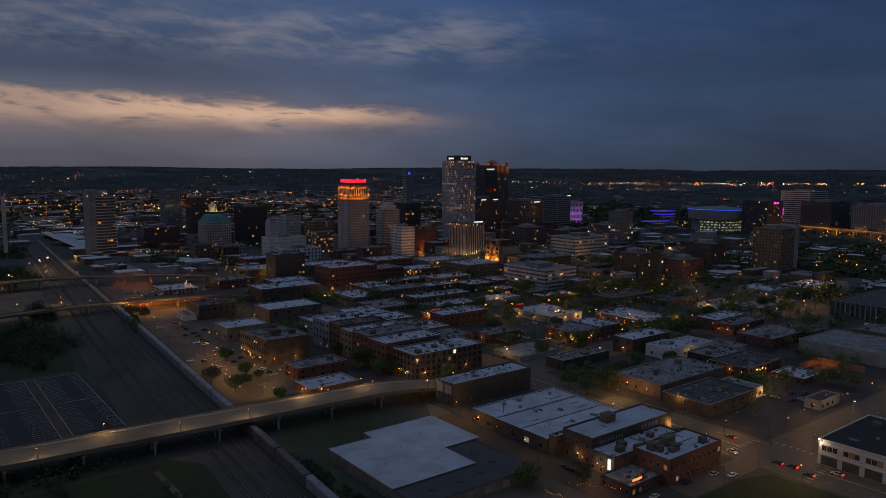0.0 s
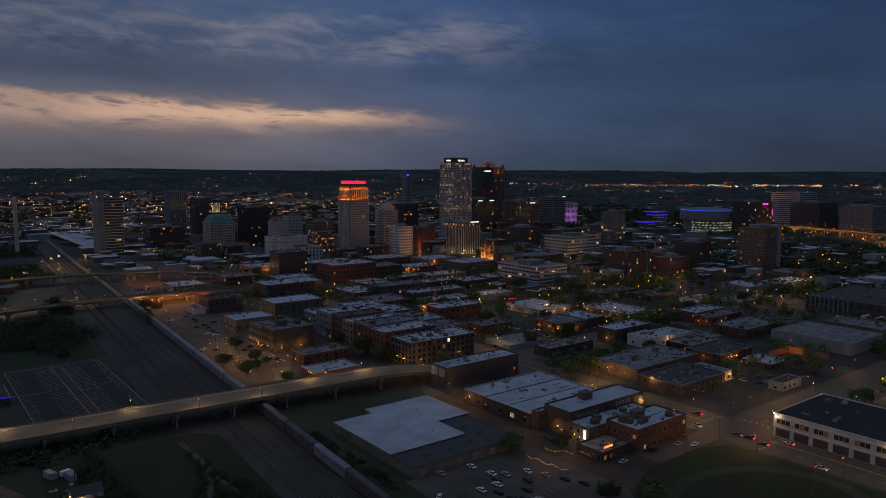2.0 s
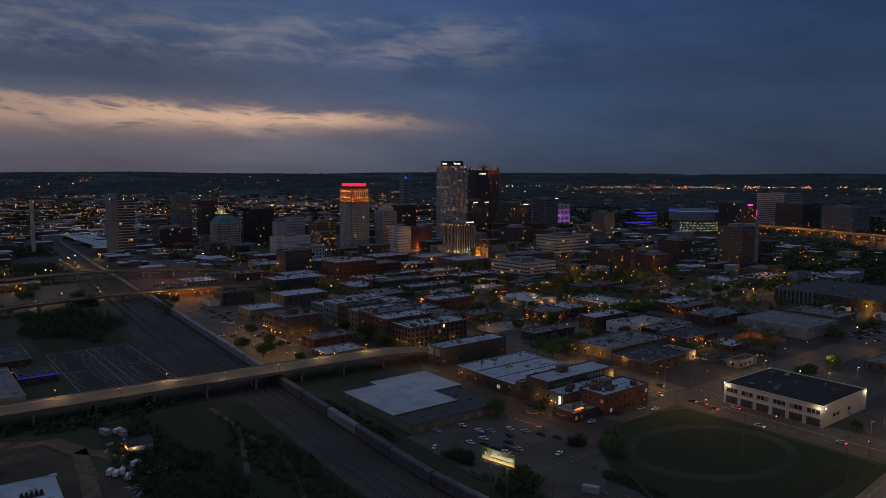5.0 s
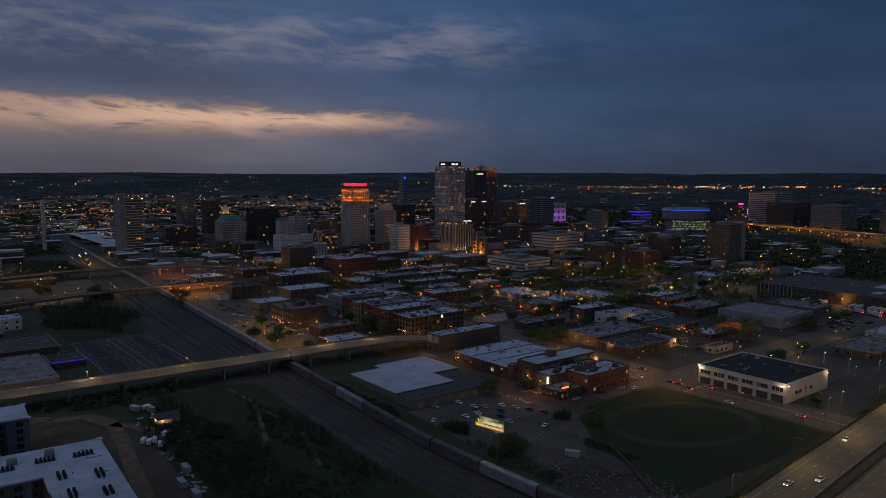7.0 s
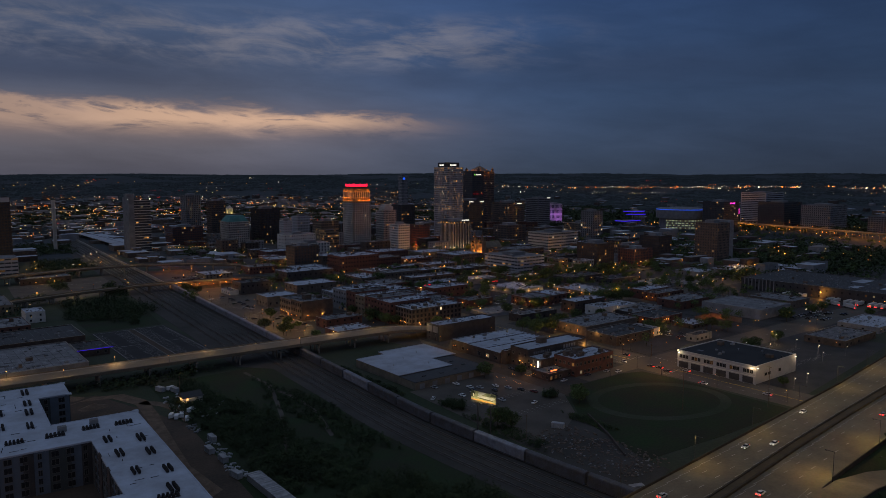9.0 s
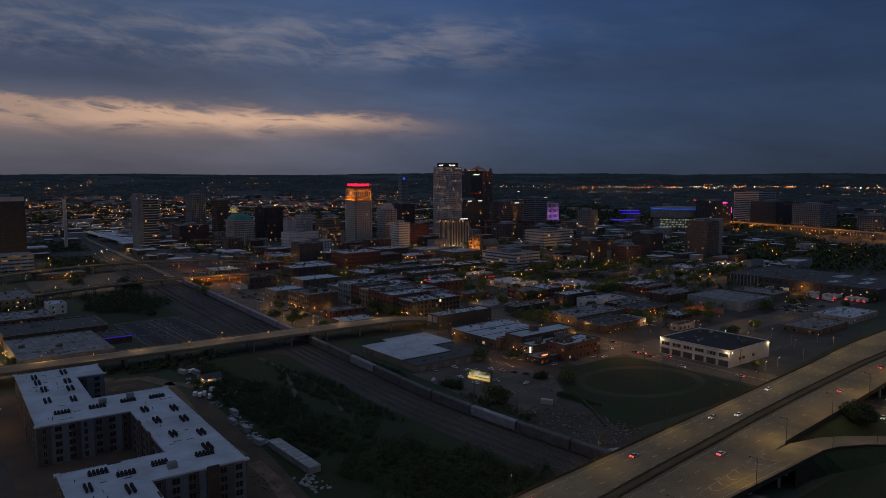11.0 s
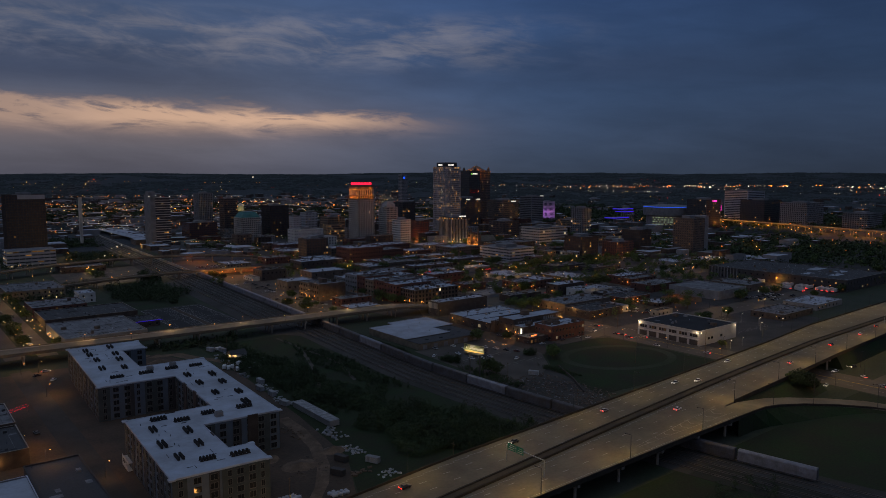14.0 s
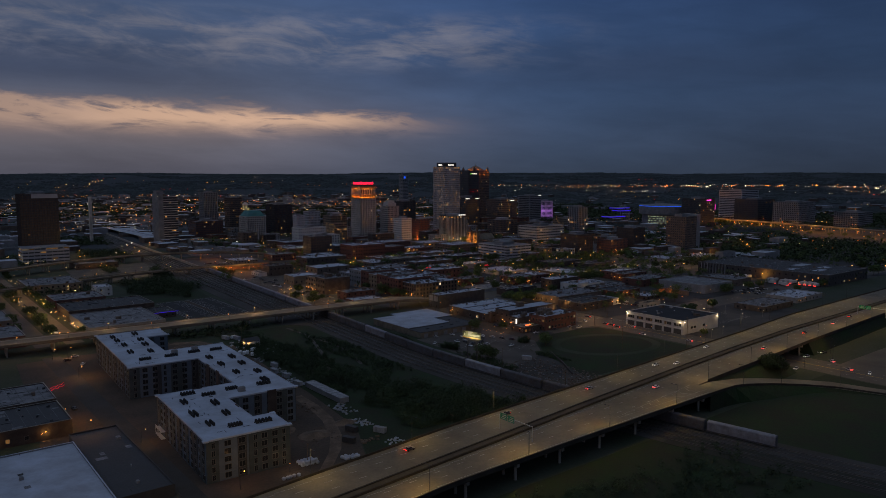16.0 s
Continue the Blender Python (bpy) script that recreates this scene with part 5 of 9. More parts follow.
def semi_trailer():
    """A box trailer, its length along x, nose at -x, on legs and a rear axle pair."""
    t = thing("semi_trailer", "white semi-trailer with red lamps parked by the loading docks", "trailer", group="trailers at the docks")
    bm = bmesh.new()
    box(bm, -6.6, -1.28, 1.15, 6.6, 1.28, 4.0)
    part("body", bm, M["white"], t)
    bm = bmesh.new()
    box(bm, -6.5, -1.1, 0.95, 6.5, 1.1, 1.146)
    part("chassis", bm, M["darksteel"], t)
    for x in (3.6, 4.9):
        for y in (-1.0, 1.0):
            bm = bmesh.new()
            cyl(bm, 0, 0, -0.18, 0.18, 0.5, 12)
            w = part("wheel", bm, M["tyre"], t)
            w.location, w.rotation_euler = (x, y, 0.5), (math.pi / 2, 0, 0)
    for y in (-0.8, 0.8):
        bm = bmesh.new()
        box(bm, -3.6, y - 0.08, 0, -3.4, y + 0.08, 0.95)
        part("landing_leg", bm, M["darksteel"], t)
        bm = bmesh.new()
        box(bm, -6.68, y - 0.3, 1.3, -6.604, y + 0.3, 1.75)
        part("marker_lamp", bm, M["tail"], t)
    return t


dock = semi_trailer()
dock.matrix_basis = pose(605, 124, 0.05)
for x, y, r in [(605, 124 + 5.2 * k, 0) for k in (1, 2, 3, 5, 6, 7, 9, 10, 15, 16, 18)] + [(578, 228, 20), (588, 166, 70), (584, 150, 62)]:
    copy_thing(dock, pose(x, y, 0.05, 0, 0, r))
low_rise(395, 186, 416, 205, 3.8, "darkbrick", "wroof", 1, 5, 0.15, 2)
low_rise(358, 160, 379, 168, 5, "greywall", "droof", 1, 5, 0.1, 1)
low_rise(540, 180, 572, 222, 7, "brownbrick", "groof", 1, 6, 0.06, 5)
low_rise(553, 338, 588, 356, 4.4, "white", "groof", 1, 6, 0.12, 3, "low white-walled garage with a lit front")
low_rise(574, 312, 640, 334, 3.6, "greywall", "groof", 1, 9, 0.0, 5)
low_rise(655, 345, 690, 378, 6, "greywall", "wroof", 1, 6, 0.1, 5)
low_rise(700, 330, 760, 360, 6, "tan", "wroof", 1, 6, 0.2, 5)
low_rise(530, 372, 580, 396, 6, "charcoal", "droof", 1, 6, 0.0, 6)
low_rise(498, 404, 552, 430, 7, "charcoal", "droof", 1, 8, 0.0, 5)

# ---- low blocks south of the avenue ----
low_rise(225, 323, 275, 345, 15, "darkbrick", "wroof", 4, 3.6, 0.06, 8, "four-storey dark brick lofts with balconies and roof plant", win=(1.9, 2.2))
for a, b, h, wl_, rf_ in ((347, 366, 17.6, "redbrick", "wroof"), (366.4, 385, 18.4, "redbrick", "groof"), (385.4, 400, 17.4, "tan", "wroof"), (400.4, 415, 19.2, "redbrick", "droof"), (415.4, 438, 18.6, "greywall", "wroof")):
    low_rise(221, a, 262 if a < 400 else 256, b, h, wl_, rf_, 4, 4, 0.07, 5)
for a, b, h, wl_, rf_ in ((348, 371, 14.6, "redbrick", "groof"), (371.4, 392, 15.6, "redbrick", "wroof"), (392.4, 412, 14, "darkbrick", "groof"), (412.4, 437, 15, "redbrick", "wroof")):
    low_rise(262.6, a, 288, b, h, wl_, rf_, 3, 4, 0.05, 5)
low_rise(230, 452, 262, 476, 11, "greywall", "wroof", 3, 4, 0.04, 4)
low_rise(263, 450, 292, 480, 12, "redbrick", "wroof", 3, 4, 0.06, 5)
low_rise(164, 331, 193, 350, 4.6, "redbrick", "wroof", 1, 5, 0.15, 5, "small single-storey brick shop with a white roof", plain=True)
low_rise(172, 362, 204, 379, 7.4, "redbrick", "groof", 2, 6, 0.0, 4)
s3 = low_rise(171, 402, 200, 421, 16, "darkbrick", "groof", 3, 3.2, 0.03, 3, "three-storey dark brick warehouse with a roof hut", win=(1.6, 2.4), faces="x")
for hx, hy, q in ((-3, 3, 1.7), (8, 2, 1.1)):
    u = part("roof_hut", unit_mesh(2), None, s3, "dark roof hut")
    u.location, u.scale = (hx, hy, 15.4), (q, q, q)
low_rise(171, 421.4, 199, 442, 15, "brownbrick", "groof", 3, 3.2, 0.05, 5, "three-storey brick row facing the car park", win=(1.6, 2.4))
low_rise(175, 476, 205, 500, 9.6, "tan", "wroof", 1, 6, 0.0, 1, "tan stucco hall with a white roof", plain=True)
low_rise(184, 557, 214, 580, 12, "charcoal", "droof", 2, 5, 0.0, 4, "dark-walled hall with a skylit roof")
low_rise(174, 562, 183.6, 584, 4.5, "white", "groof", 1, 5, 0.0, 1, "small white-fronted annex by the car park")
low_rise(223, 513, 267, 541, 11.2, "brownbrick", "wroof", 2, 9, 0.03, 3, "brown brick warehouse with a white roof", plain=True)
low_rise(254, 598, 312, 628, 12.4, "charcoal", "wroof", 2, 6, 0.02, 8, "long dark brick block with a cluttered roof")
low_rise(196, 687, 228, 722, 5, "tan", "wroof", 2, 4, 0.1, 4, "low tan shop with a white roof")
low_rise(345, 636, 399, 671, 20, "redbrick", "wroof", 4, 4, 0.04, 7, "five-storey red brick block")
low_rise(400, 640, 436, 672, 14, "redbrick", "groof", 3, 4, 0.06, 5)
low_rise(353, 598, 400, 614, 6.4, "redbrick", "wroof", 2, 4, 0.06, 7)
low_rise(400.4, 596, 446, 614, 7.4, "darkbrick", "wroof", 2, 4, 0.06, 7)
low_rise(345, 545, 397, 566, 9.2, "brownbrick", "groof", 2, 5, 0.03, 5)
low_rise(345, 568, 372, 586, 9, "redbrick", "wroof", 2, 5, 0.06, 4)
low_rise(398, 548, 436, 566, 8, "darkbrick", "wroof", 2, 5, 0.06, 5)
low_rise(348, 493, 407, 511, 10, "brownbrick", "wroof", 2, 4, 0.06, 9)
low_rise(345, 466, 393, 485, 6.8, "brownbrick", "wroof", 2, 4, 0.04, 7)
low_rise(322, 437.4, 368, 452, 8, "redbrick", "wroof", 2, 5, 0.0, 4)
low_rise(320, 419, 364, 437, 10.6, "redbrick", "wroof", 2, 5, 0.0, 4, "brick theatre block with a red neon edge")
low_rise(403, 465, 443, 483, 6.3, "greywall", "wroof", 1, 9, 0.0, 3)
low_rise(432, 578, 479, 600, 9, "brownbrick", "wroof", 2, 4, 0.12, 5)
low_rise(440, 532, 470, 556, 8, "darkbrick", "wroof", 2, 5, 0.06, 7)
low_rise(448, 644, 490, 674, 9, "redbrick", "wroof", 2, 3, 0.35, 5)
low_rise(365, 720, 420, 750, 12, "brownbrick", "wroof", 3, 4, 0.06, 6)
low_rise(440, 700, 490, 735, 14, "redbrick", "wroof", 3, 4, 0.06, 6)
low_rise(510, 620, 560, 660, 12, "brownbrick", "wroof", 3, 4, 0.08, 6)
low_rise(500, 680, 548, 715, 11, "tan", "wroof", 2, 5, 0.08, 5)
low_rise(560, 580, 610, 620, 10, "darkbrick", "wroof", 2, 5, 0.08, 5)
low_rise(620, 620, 680, 660, 12, "darkbrick", "groof", 3, 5, 0.06, 6)
low_rise(300, 740, 345, 775, 10, "brownbrick", "wroof", 2, 4, 0.2, 5)
low_rise(250, 690, 286, 716, 9, "redbrick", "groof", 2, 4, 0.12, 4)
low_rise(290, 650, 330, 676, 9, "darkbrick", "wroof", 2, 4, 0.05, 5)
low_rise(308, 530, 334, 566, 9, "brownbrick", "wroof", 2, 4, 0.04, 4)
low_rise(300, 478, 334, 512, 9, "redbrick", "groof", 2, 4, 0.06, 4)

# ---- south of the tracks ----
low_rise(-57, 337, -3, 404, 8, "greywall", "groof", 1, 7, 0.02, 8, "wide low building with a pale worn roof")
low_rise(-56, 412, 11, 458, 9, "darkbrick", "droof", 1, 6, 0.03, 6)
low_rise(-8, 530, 6, 552, 9, "white", "wroof", 2, 5, 0.0, 1, "plain white block among trees")
pv = low_rise(0, 384, 20, 410, 5, "darkbrick", "droof", 1, 5, 0.0, 2, "low dark bar with violet roof-edge light")
bm = bmesh.new()
box(bm, -12.2, -13.2, 4.5, 12.2, -13.12, 4.75)
part("neon_strip", bm, M["neonviolet"], pv)
low_rise(-175, 30, -113.5, 109, 5, "greywall", "wroof", 0, 5, 0, 3, "broad shed with a plain white roof")
low_rise(-113, 40, -93, 121, 4.6, "charcoal", "droof", 0, 5, 0, 2, "shed wing under dark roofing", coping="droof")
low_rise(-168, 133, -109, 168, 7.5, "darkbrick", "droof", 1, 7, 0.75, 3, "dark brick venue with lit ground-floor windows")
low_rise(-168, 168.4, -109, 203, 8.5, "darkbrick", "groof", 2, 7, 0.0, 5)
low_rise(-155, 340, -97, 385, 8, "redbrick", "groof", 2, 5, 0.1, 6)
low_rise(-150, 400, -97, 450, 9, "brownbrick", "groof", 2, 5, 0.1, 6)
low_rise(-54, 480, -12, 520, 8, "redbrick", "groof", 2, 5, 0.1, 5)
low_rise(-150, 480, -97, 540, 10, "greywall", "wroof", 2, 5, 0.1, 5)
low_rise(-60, 580, -10, 640, 9, "tan", "groof", 2, 5, 0.1, 5)
low_rise(20, 760, 70, 800, 7, "darkbrick", "groof", 1, 6, 0.1, 5)


M["darkpanel"] = mat("dark_teal_panels", (0.055, 0.068, 0.072), 0.7, var=0.2, scale=0.3, fine=2.0)
# ---- new apartment block, Z-shaped, still being finished ----
ap = thing("apartment_building", "new five-storey apartment block in blue-grey siding, white roof crowded with condensers", "apartments", -14.3, 194, 0, -3)
OUT = [(-58, 67), (-58, -26), (-22, -26), (-22, -84), (-58, -84), (-58, -155), (-24, -155), (-24, -138), (-33, -138), (-33, -107), (0, -107), (0, 2), (-33, 2), (-33, 46), (-20, 46), (-20, 67)]
AH = 17.0
bm = bmesh.new()
prism(bm, OUT, 0, AH)
part("wall", bm, M["siding"], ap)
bm = bmesh.new()
prism(bm, OUT, AH + 0.003, AH + 0.15)
part("roof", bm, M["wroof"], ap)
for i in range(len(OUT)):
    (ax, ay), (bx, by) = OUT[i], OUT[(i + 1) % len(OUT)]
    L = math.hypot(bx - ax, by - ay)
    d = Vector((bx - ax, by - ay, 0)) / L
    o = Vector((d.y, -d.x, 0))
    rz = math.atan2(d.y, d.x)
    bm = bmesh.new()
    box(bm, -0.12, -0.3, AH - 0.35, L + 0.12, 0.1, AH + 0.3)
    e = part("parapet", bm, M["wroof"], ap)
    e.location, e.rotation_euler = (ax, ay, 0.002 * i), (0, 0, rz)
    # panels that break the long facade, and brick base
    k = 0
    s = 0.0
    while s < L - 2:
        w = (5.0, 7.5, 3.6)[k % 3]
        if k % 2 == 0:
            bm = bmesh.new()
            box(bm, s, -0.25, 0.0, min(s + w, L), -0.003, AH - 0.5)
            e = part("facade_panel", bm, M["charcoal" if k % 4 else "darkpanel"], ap)
            e.location, e.rotation_euler = (ax, ay, 0), (0, 0, rz)
        s, k = s + w, k + 1
    bm = bmesh.new()
    box(bm, 0, -0.12, 3.1, L, -0.003, 3.4)
    e = part("string_course", bm, M["siding"], ap)
    e.location, e.rotation_euler = (ax, ay, 0), (0, 0, rz)
    if o.x > 0.5 or o.y > 0.5:
        continue
    n = max(1, int(L / 5.0))
    for f in range(5):
        for q in range(n):
            ob = part("window", window_mesh(2.5 if q % 3 else 1.3, 2.1, "glass"), None, ap)
            p = Vector((ax, ay, 0)) + d * ((q + 0.5) * L / n) + o * 0.262
            ob.location, ob.rotation_euler = (p.x, p.y, 1.0 + f * 3.2), (0, 0, rz)
bm = bmesh.new()
box(bm, -41, -155.45, 0, -23.7, -155.27, AH - 0.4), box(bm, -23.98, -155.3, 0, -23.7, -138, AH - 0.4)
part("end_bay", bm, M["darkpanel"], ap, "dark panelled end bay")
for f in range(5):
    for q in (-38.4, -34.6, -30.2, -26.4):
        ob = part("window", window_mesh(1.3 if q in (-38.4, -26.4) else 2.3, 2.1, "glass"), None, ap)
        ob.location = (q, -155.47, 1.0 + f * 3.2)
for cx, cy in ((-58, 67), (-58, -26), (-58, -84), (-58, -155), (-24, -155), (-24, -138), (0, -107), (0, 2), (-20, 46), (-20, 67)):
    bm = bmesh.new()
    box(bm, cx - 1.1, cy - 1.1, AH - 0.25, cx + 1.1, cy + 1.1, AH + 0.36)
    part("corner_cornice", bm, M["wroof"], ap)
for cx, cy in ((-22.3, -60), (-22.3, -44), (-40, -84.3), (-33.2, -120), (-12, -107.3)):
    bm = bmesh.new()
    box(bm, cx - 2.2, cy - 0.3, 0, cx + 2.2, cy + 0.2, AH + 0.5) if abs(cy + 84) < 1 or abs(cy + 107) < 1 else box(bm, cx - 0.2, cy - 2.2, 0, cx + 0.3, cy + 2.2, AH + 0.5)
    part("stair_bay", bm, M["darkbrick"], ap, "dark brown stair bay")
for f in range(2):
    for k in range(4):
        bm = bmesh.new()
        y0 = -87 - k * 2.6
        box(bm, -60.2, y0 - 2.2, 0.4 + f * 3.2, -58.3, y0, 0.55 + f * 3.2), box(bm, -60.2, y0 - 2.2, 0.55 + f * 3.2, -60.1, y0, 1.6 + f * 3.2), box(bm, -60.2, y0 - 0.12, 0, -60.05, y0, 0.4 + f * 3.2)
        part("balcony", bm, M["white"], ap, "small white balcony")
bm = bmesh.new()
for r in range(2):
    for k in range(5):
        x, y = k * 1.25 - 2.5, r * 1.5 - 0.75
        box(bm, x - 0.36, y - 0.4, 0.15, x + 0.36, y + 0.4, 1.1)
        cyl(bm, x, y, 1.1, 1.2, 0.3, 8)
        box(bm, x + 0.4, y - 0.1, 0.1, x + 0.5, y + 0.1, 0.9)
    box(bm, -3.2, r * 1.5 - 0.95, 0, 3.2, r * 1.5 - 0.85, 0.15), box(bm, -3.2, r * 1.5 - 0.65, 0, 3.2, r * 1.5 - 0.55, 0.15)
bank = mesh("condenser_bank", bm, M["blacktop"])
rnd = random.Random(4)
for x, y, r in ((-50, 56, 0), (-36, 58, 0), (-51, 44, 0), (-37, 40, 0), (-50, 28, 0), (-38, 24, 0), (-51, 10, 0), (-40, 6, 0), (-48, -14, 90), (-34, -13, 90), (-20, -11, 90), (-7, -12, 90), (-16, -30, 0), (-6, -34, 0), (-16, -46, 0), (-6, -52, 0), (-16, -66, 0), (-6, -72, 0), (-26, -94, 90), (-12, -96, 90), (-7, -88, 0), (-46, -92, 90), (-38, -96, 90), (-51, -104, 0), (-39, -110, 0), (-52, -120, 0), (-40, -126, 0), (-51, -136, 0), (-42, -146, 90), (-32, -146, 90)):
    ob = part("condenser_bank", bank, None, ap, "rows of dark condensers on rails")
    ob.location, ob.rotation_euler = (x + rnd.uniform(-1.2, 1.2), y + rnd.uniform(-1.6, 1.6), AH + 0.15), (0, 0, radians(r + 90))
    ob.scale = (rnd.uniform(0.9, 1.15), rnd.uniform(1.0, 1.3), 1.15)
bm = bmesh.new()
for k in range(70):
    x, y = rnd.choice(((-54, -24), (-54, -24), (-31, -3), (-54, -27)))[0], 0
    zone = rnd.choice(((-55, -24, -36, 64), (-30, -80, -3, -4), (-55, -150, -36, -88)))
    x, y = rnd.uniform(zone[0], zone[2]), rnd.uniform(zone[1], zone[3])
    if rnd.random() < 0.5:
        box(bm, x, y - 0.07, AH + 0.15, x + rnd.uniform(1.5, 3.2), y + 0.07, AH + 0.3)
    elif rnd.random() < 0.6:
        box(bm, x - 0.07, y, AH + 0.15, x + 0.07, y + rnd.uniform(1.5, 4), AH + 0.3)
    else:
        cyl(bm, x, y, AH + 0.15, AH + 0.9, 0.14, 6)
tagged(part("roof_clutter", bm, M["darksteel"], ap), "dark conduits and vent pipes", kind="stuff")
for x, y in ((-24, -100), (-18, -6), (-30, -8)):
    ob = part("roof_unit", unit_mesh(0), None, ap)
    ob.location, ob.scale = (x, y, AH + 0.15), (1.2, 1.3, 1.6)

# ---- skyline ----
tower(511, 872, 31, 31, 77, "limestone", 22, 9, 9, 0.03, "office_tower", "tall pale stone office tower with floodlit crown and red roof sign", pier=1.0, ww=0.5, wh=0.55, pent=False)
cr = thing("tower_crown", "stone colonnade crown of the tower, floodlit orange", "tower crown", 511, 872, 77)
for nm, q, z0, z1 in (("ledge", 17.4, 0, 0.8), ("base_course", 15.4, 0.8, 5.2), ("ledge", 16.2, 5.2, 5.8), ("core", 13.6, 5.8, 15.4), ("ledge", 15.8, 15.4, 16.2), ("frieze", 15.2, 16.2, 19.4), ("cornice", 16.2, 19.4, 20.2)):
    bm = bmesh.new()
    box(bm, -q, -q, z0, q, q, z1)
    part(nm, bm, M["tan"], cr)
bm = bmesh.new()
box(bm, -13, -13, 20.2, 13, 13, 22.4), box(bm, -13.5, -13.5, 22.4, 13.5, 13.5, 23)
part("attic", bm, M["brownbrick"], cr)
for k in range(9):
    a = -14.6 + k * 29.2 / 8
    for p in ((a, -14.8), (-14.8, a)):
        bm = bmesh.new()
        box(bm, p[0] - 0.9, p[1] - 0.9, 5.8, p[0] + 0.9, p[1] + 0.9, 6.6), cyl(bm, p[0], p[1], 6.6, 14.8, 0.75, 8), box(bm, p[0] - 0.9, p[1] - 0.9, 14.8, p[0] + 0.9, p[1] + 0.9, 15.4)
        part("column", bm, M["limestone"], cr)
    if k < 8:
        for ax in (0, 1):
            for z0, z1, o in ((7.0, 13.6, 13.62), (1.6, 4.4, 15.42)):
                q = a + 29.2 / 16
                bm = bmesh.new()
                if ax:
                    box(bm, -o - 0.1, q - 0.8, z0, -o, q + 0.8, z1)
                else:
                    box(bm, q - 0.8, -o - 0.1, z0, q + 0.8, -o, z1)
                part("window", bm, M["glass"], cr)
for k in range(8):
    a = -14.6 + (k + 0.5) * 29.2 / 8
    for z, o, p in ((1.1, 17.1, 1000), (6.1, 15.95, 420), (16.4, 16.3, 420)):
        lamp(cr, a, -o, z, p, (1.0, 0.25, 0.015), 0.25)
        lamp(cr, -o, a, z, p, (1.0, 0.25, 0.015), 0.25)
rsn = thing("roof_sign", "red neon roof sign on a steel frame", "sign", 511, 872, 100)
bm = bmesh.new()
for k in range(7):
    a = -12.5 + k * 25 / 6
    box(bm, a - 0.15, -12.6, 0, a + 0.15, -12.3, 1.6), box(bm, -12.6, a - 0.15, 0, -12.3, a + 0.15, 1.6)
part("frame", bm, M["darksteel"], rsn)
for k in range(9):
    h = (4.6, 3.6, 4.0, 3.6, 4.4, 3.7, 3.9, 3.6, 4.2)[k]
    for ax in (0, 1):
        a = -12.8 + k * 2.85
        bm = bmesh.new()
        if ax:
            box(bm, -12.9, a, 0.6, -12.6, a + 2.4, 0.6 + h)
        else:
            box(bm, a, -12.9, 0.6, a + 2.4, -12.6, 0.6 + h)
        part("neon", bm, M["neonred"], rsn)
tower(747, 931, 38, 38, 133, "palegrey", 34, 14, 14, 0.34, "office_tower", "tallest pale grey office tower with many lit windows", ww=0.52, wh=0.6, pier=0.7, top_lit=1, pent=False)
cw = thing("tower_crown", "dark set-back crown of the tower with white sign blocks", "tower crown", 747, 931, 133)
bm = bmesh.new()
prism(bm, [(-16, -12), (-12, -16), (12, -16), (16, -12), (16, 12), (12, 16), (-12, 16), (-16, 12)], -1, 8.5)
part("core", bm, M["charcoal"], cw)
bm = bmesh.new()
for k in range(5):
    box(bm, -9 + k * 3, -16.5, 2.4 - 0.3 * (k % 2), -6.9 + k * 3, -16.1, 5.0 + 0.4 * (k == 0)), box(bm, -16.5, -6 + k * 2.6, 2.4, -16.1, -4.2 + k * 2.6, 5.0)
part("sign", bm, M["signwhite"], cw)
tower(1004, 1139, 48, 48, 126, "brownbrick", 31, 14, 14, 0.05, "office_tower", "dark brown office tower with an orange-lit roof", pier=0.6)
cw = thing("tower_crown", "orange-lit hipped roof with small pinnacles", "tower crown", 1004, 1139, 126)
bm = bmesh.new()
box(bm, -23, -23, -1, 23, 23, 1.5)
cyl(bm, 0, 0, 1.5, 13, 24, 4, 2)
bmesh.ops.rotate(bm, cent=(0, 0, 0), matrix=Matrix.Rotation(math.pi / 4, 3, "Z"), verts=[v for v in bm.verts if v.co.z > 1.4 and max(abs(v.co.x), abs(v.co.y)) < 24.5 and len(v.link_faces) and min(abs(v.co.x), abs(v.co.y)) < 1e-3])
cyl(bm, 0, 0, 13, 20, 0.5, 6, 0.1)
part("roof", bm, M["tan"], cw)
for sx in (-1, 1):
    for sy in (-1, 1):
        bm = bmesh.new()
        box(bm, sx * 21 - 2.2, sy * 21 - 2.2, 1.5, sx * 21 + 2.2, sy * 21 + 2.2, 6)
        cyl(bm, sx * 21, sy * 21, 6, 10, 2.4, 4, 0.2)
        part("pinnacle", bm, M["brownbrick"], cw)
for k in (-13, 0, 13):
    lamp(cw, k, -19.5, 2.4, 2600, (1.0, 0.22, 0.01), 0.4)
    lamp(cw, -19.5, k, 2.4, 2600, (1.0, 0.22, 0.01), 0.4)
for k in (-20, -7, 7, 20):
    lamp(cw, k, -25.6, -9, 420, (1.0, 0.24, 0.02), 0.3), lamp(cw, k, -25.2, -2.5, 420, (1.0, 0.24, 0.02), 0.3)
    lamp(cw, -25.6, k, -9, 420, (1.0, 0.24, 0.02), 0.3), lamp(cw, -25.2, k, -2.5, 420, (1.0, 0.24, 0.02), 0.3)
sd = tower(934, 1080, 33, 33, 127, "charcoal", 31, 10, 10, 0.05, "office_tower", "dark glass slab tower with a red-lit band", pent=False, roof="droof")
bm = bmesh.new()
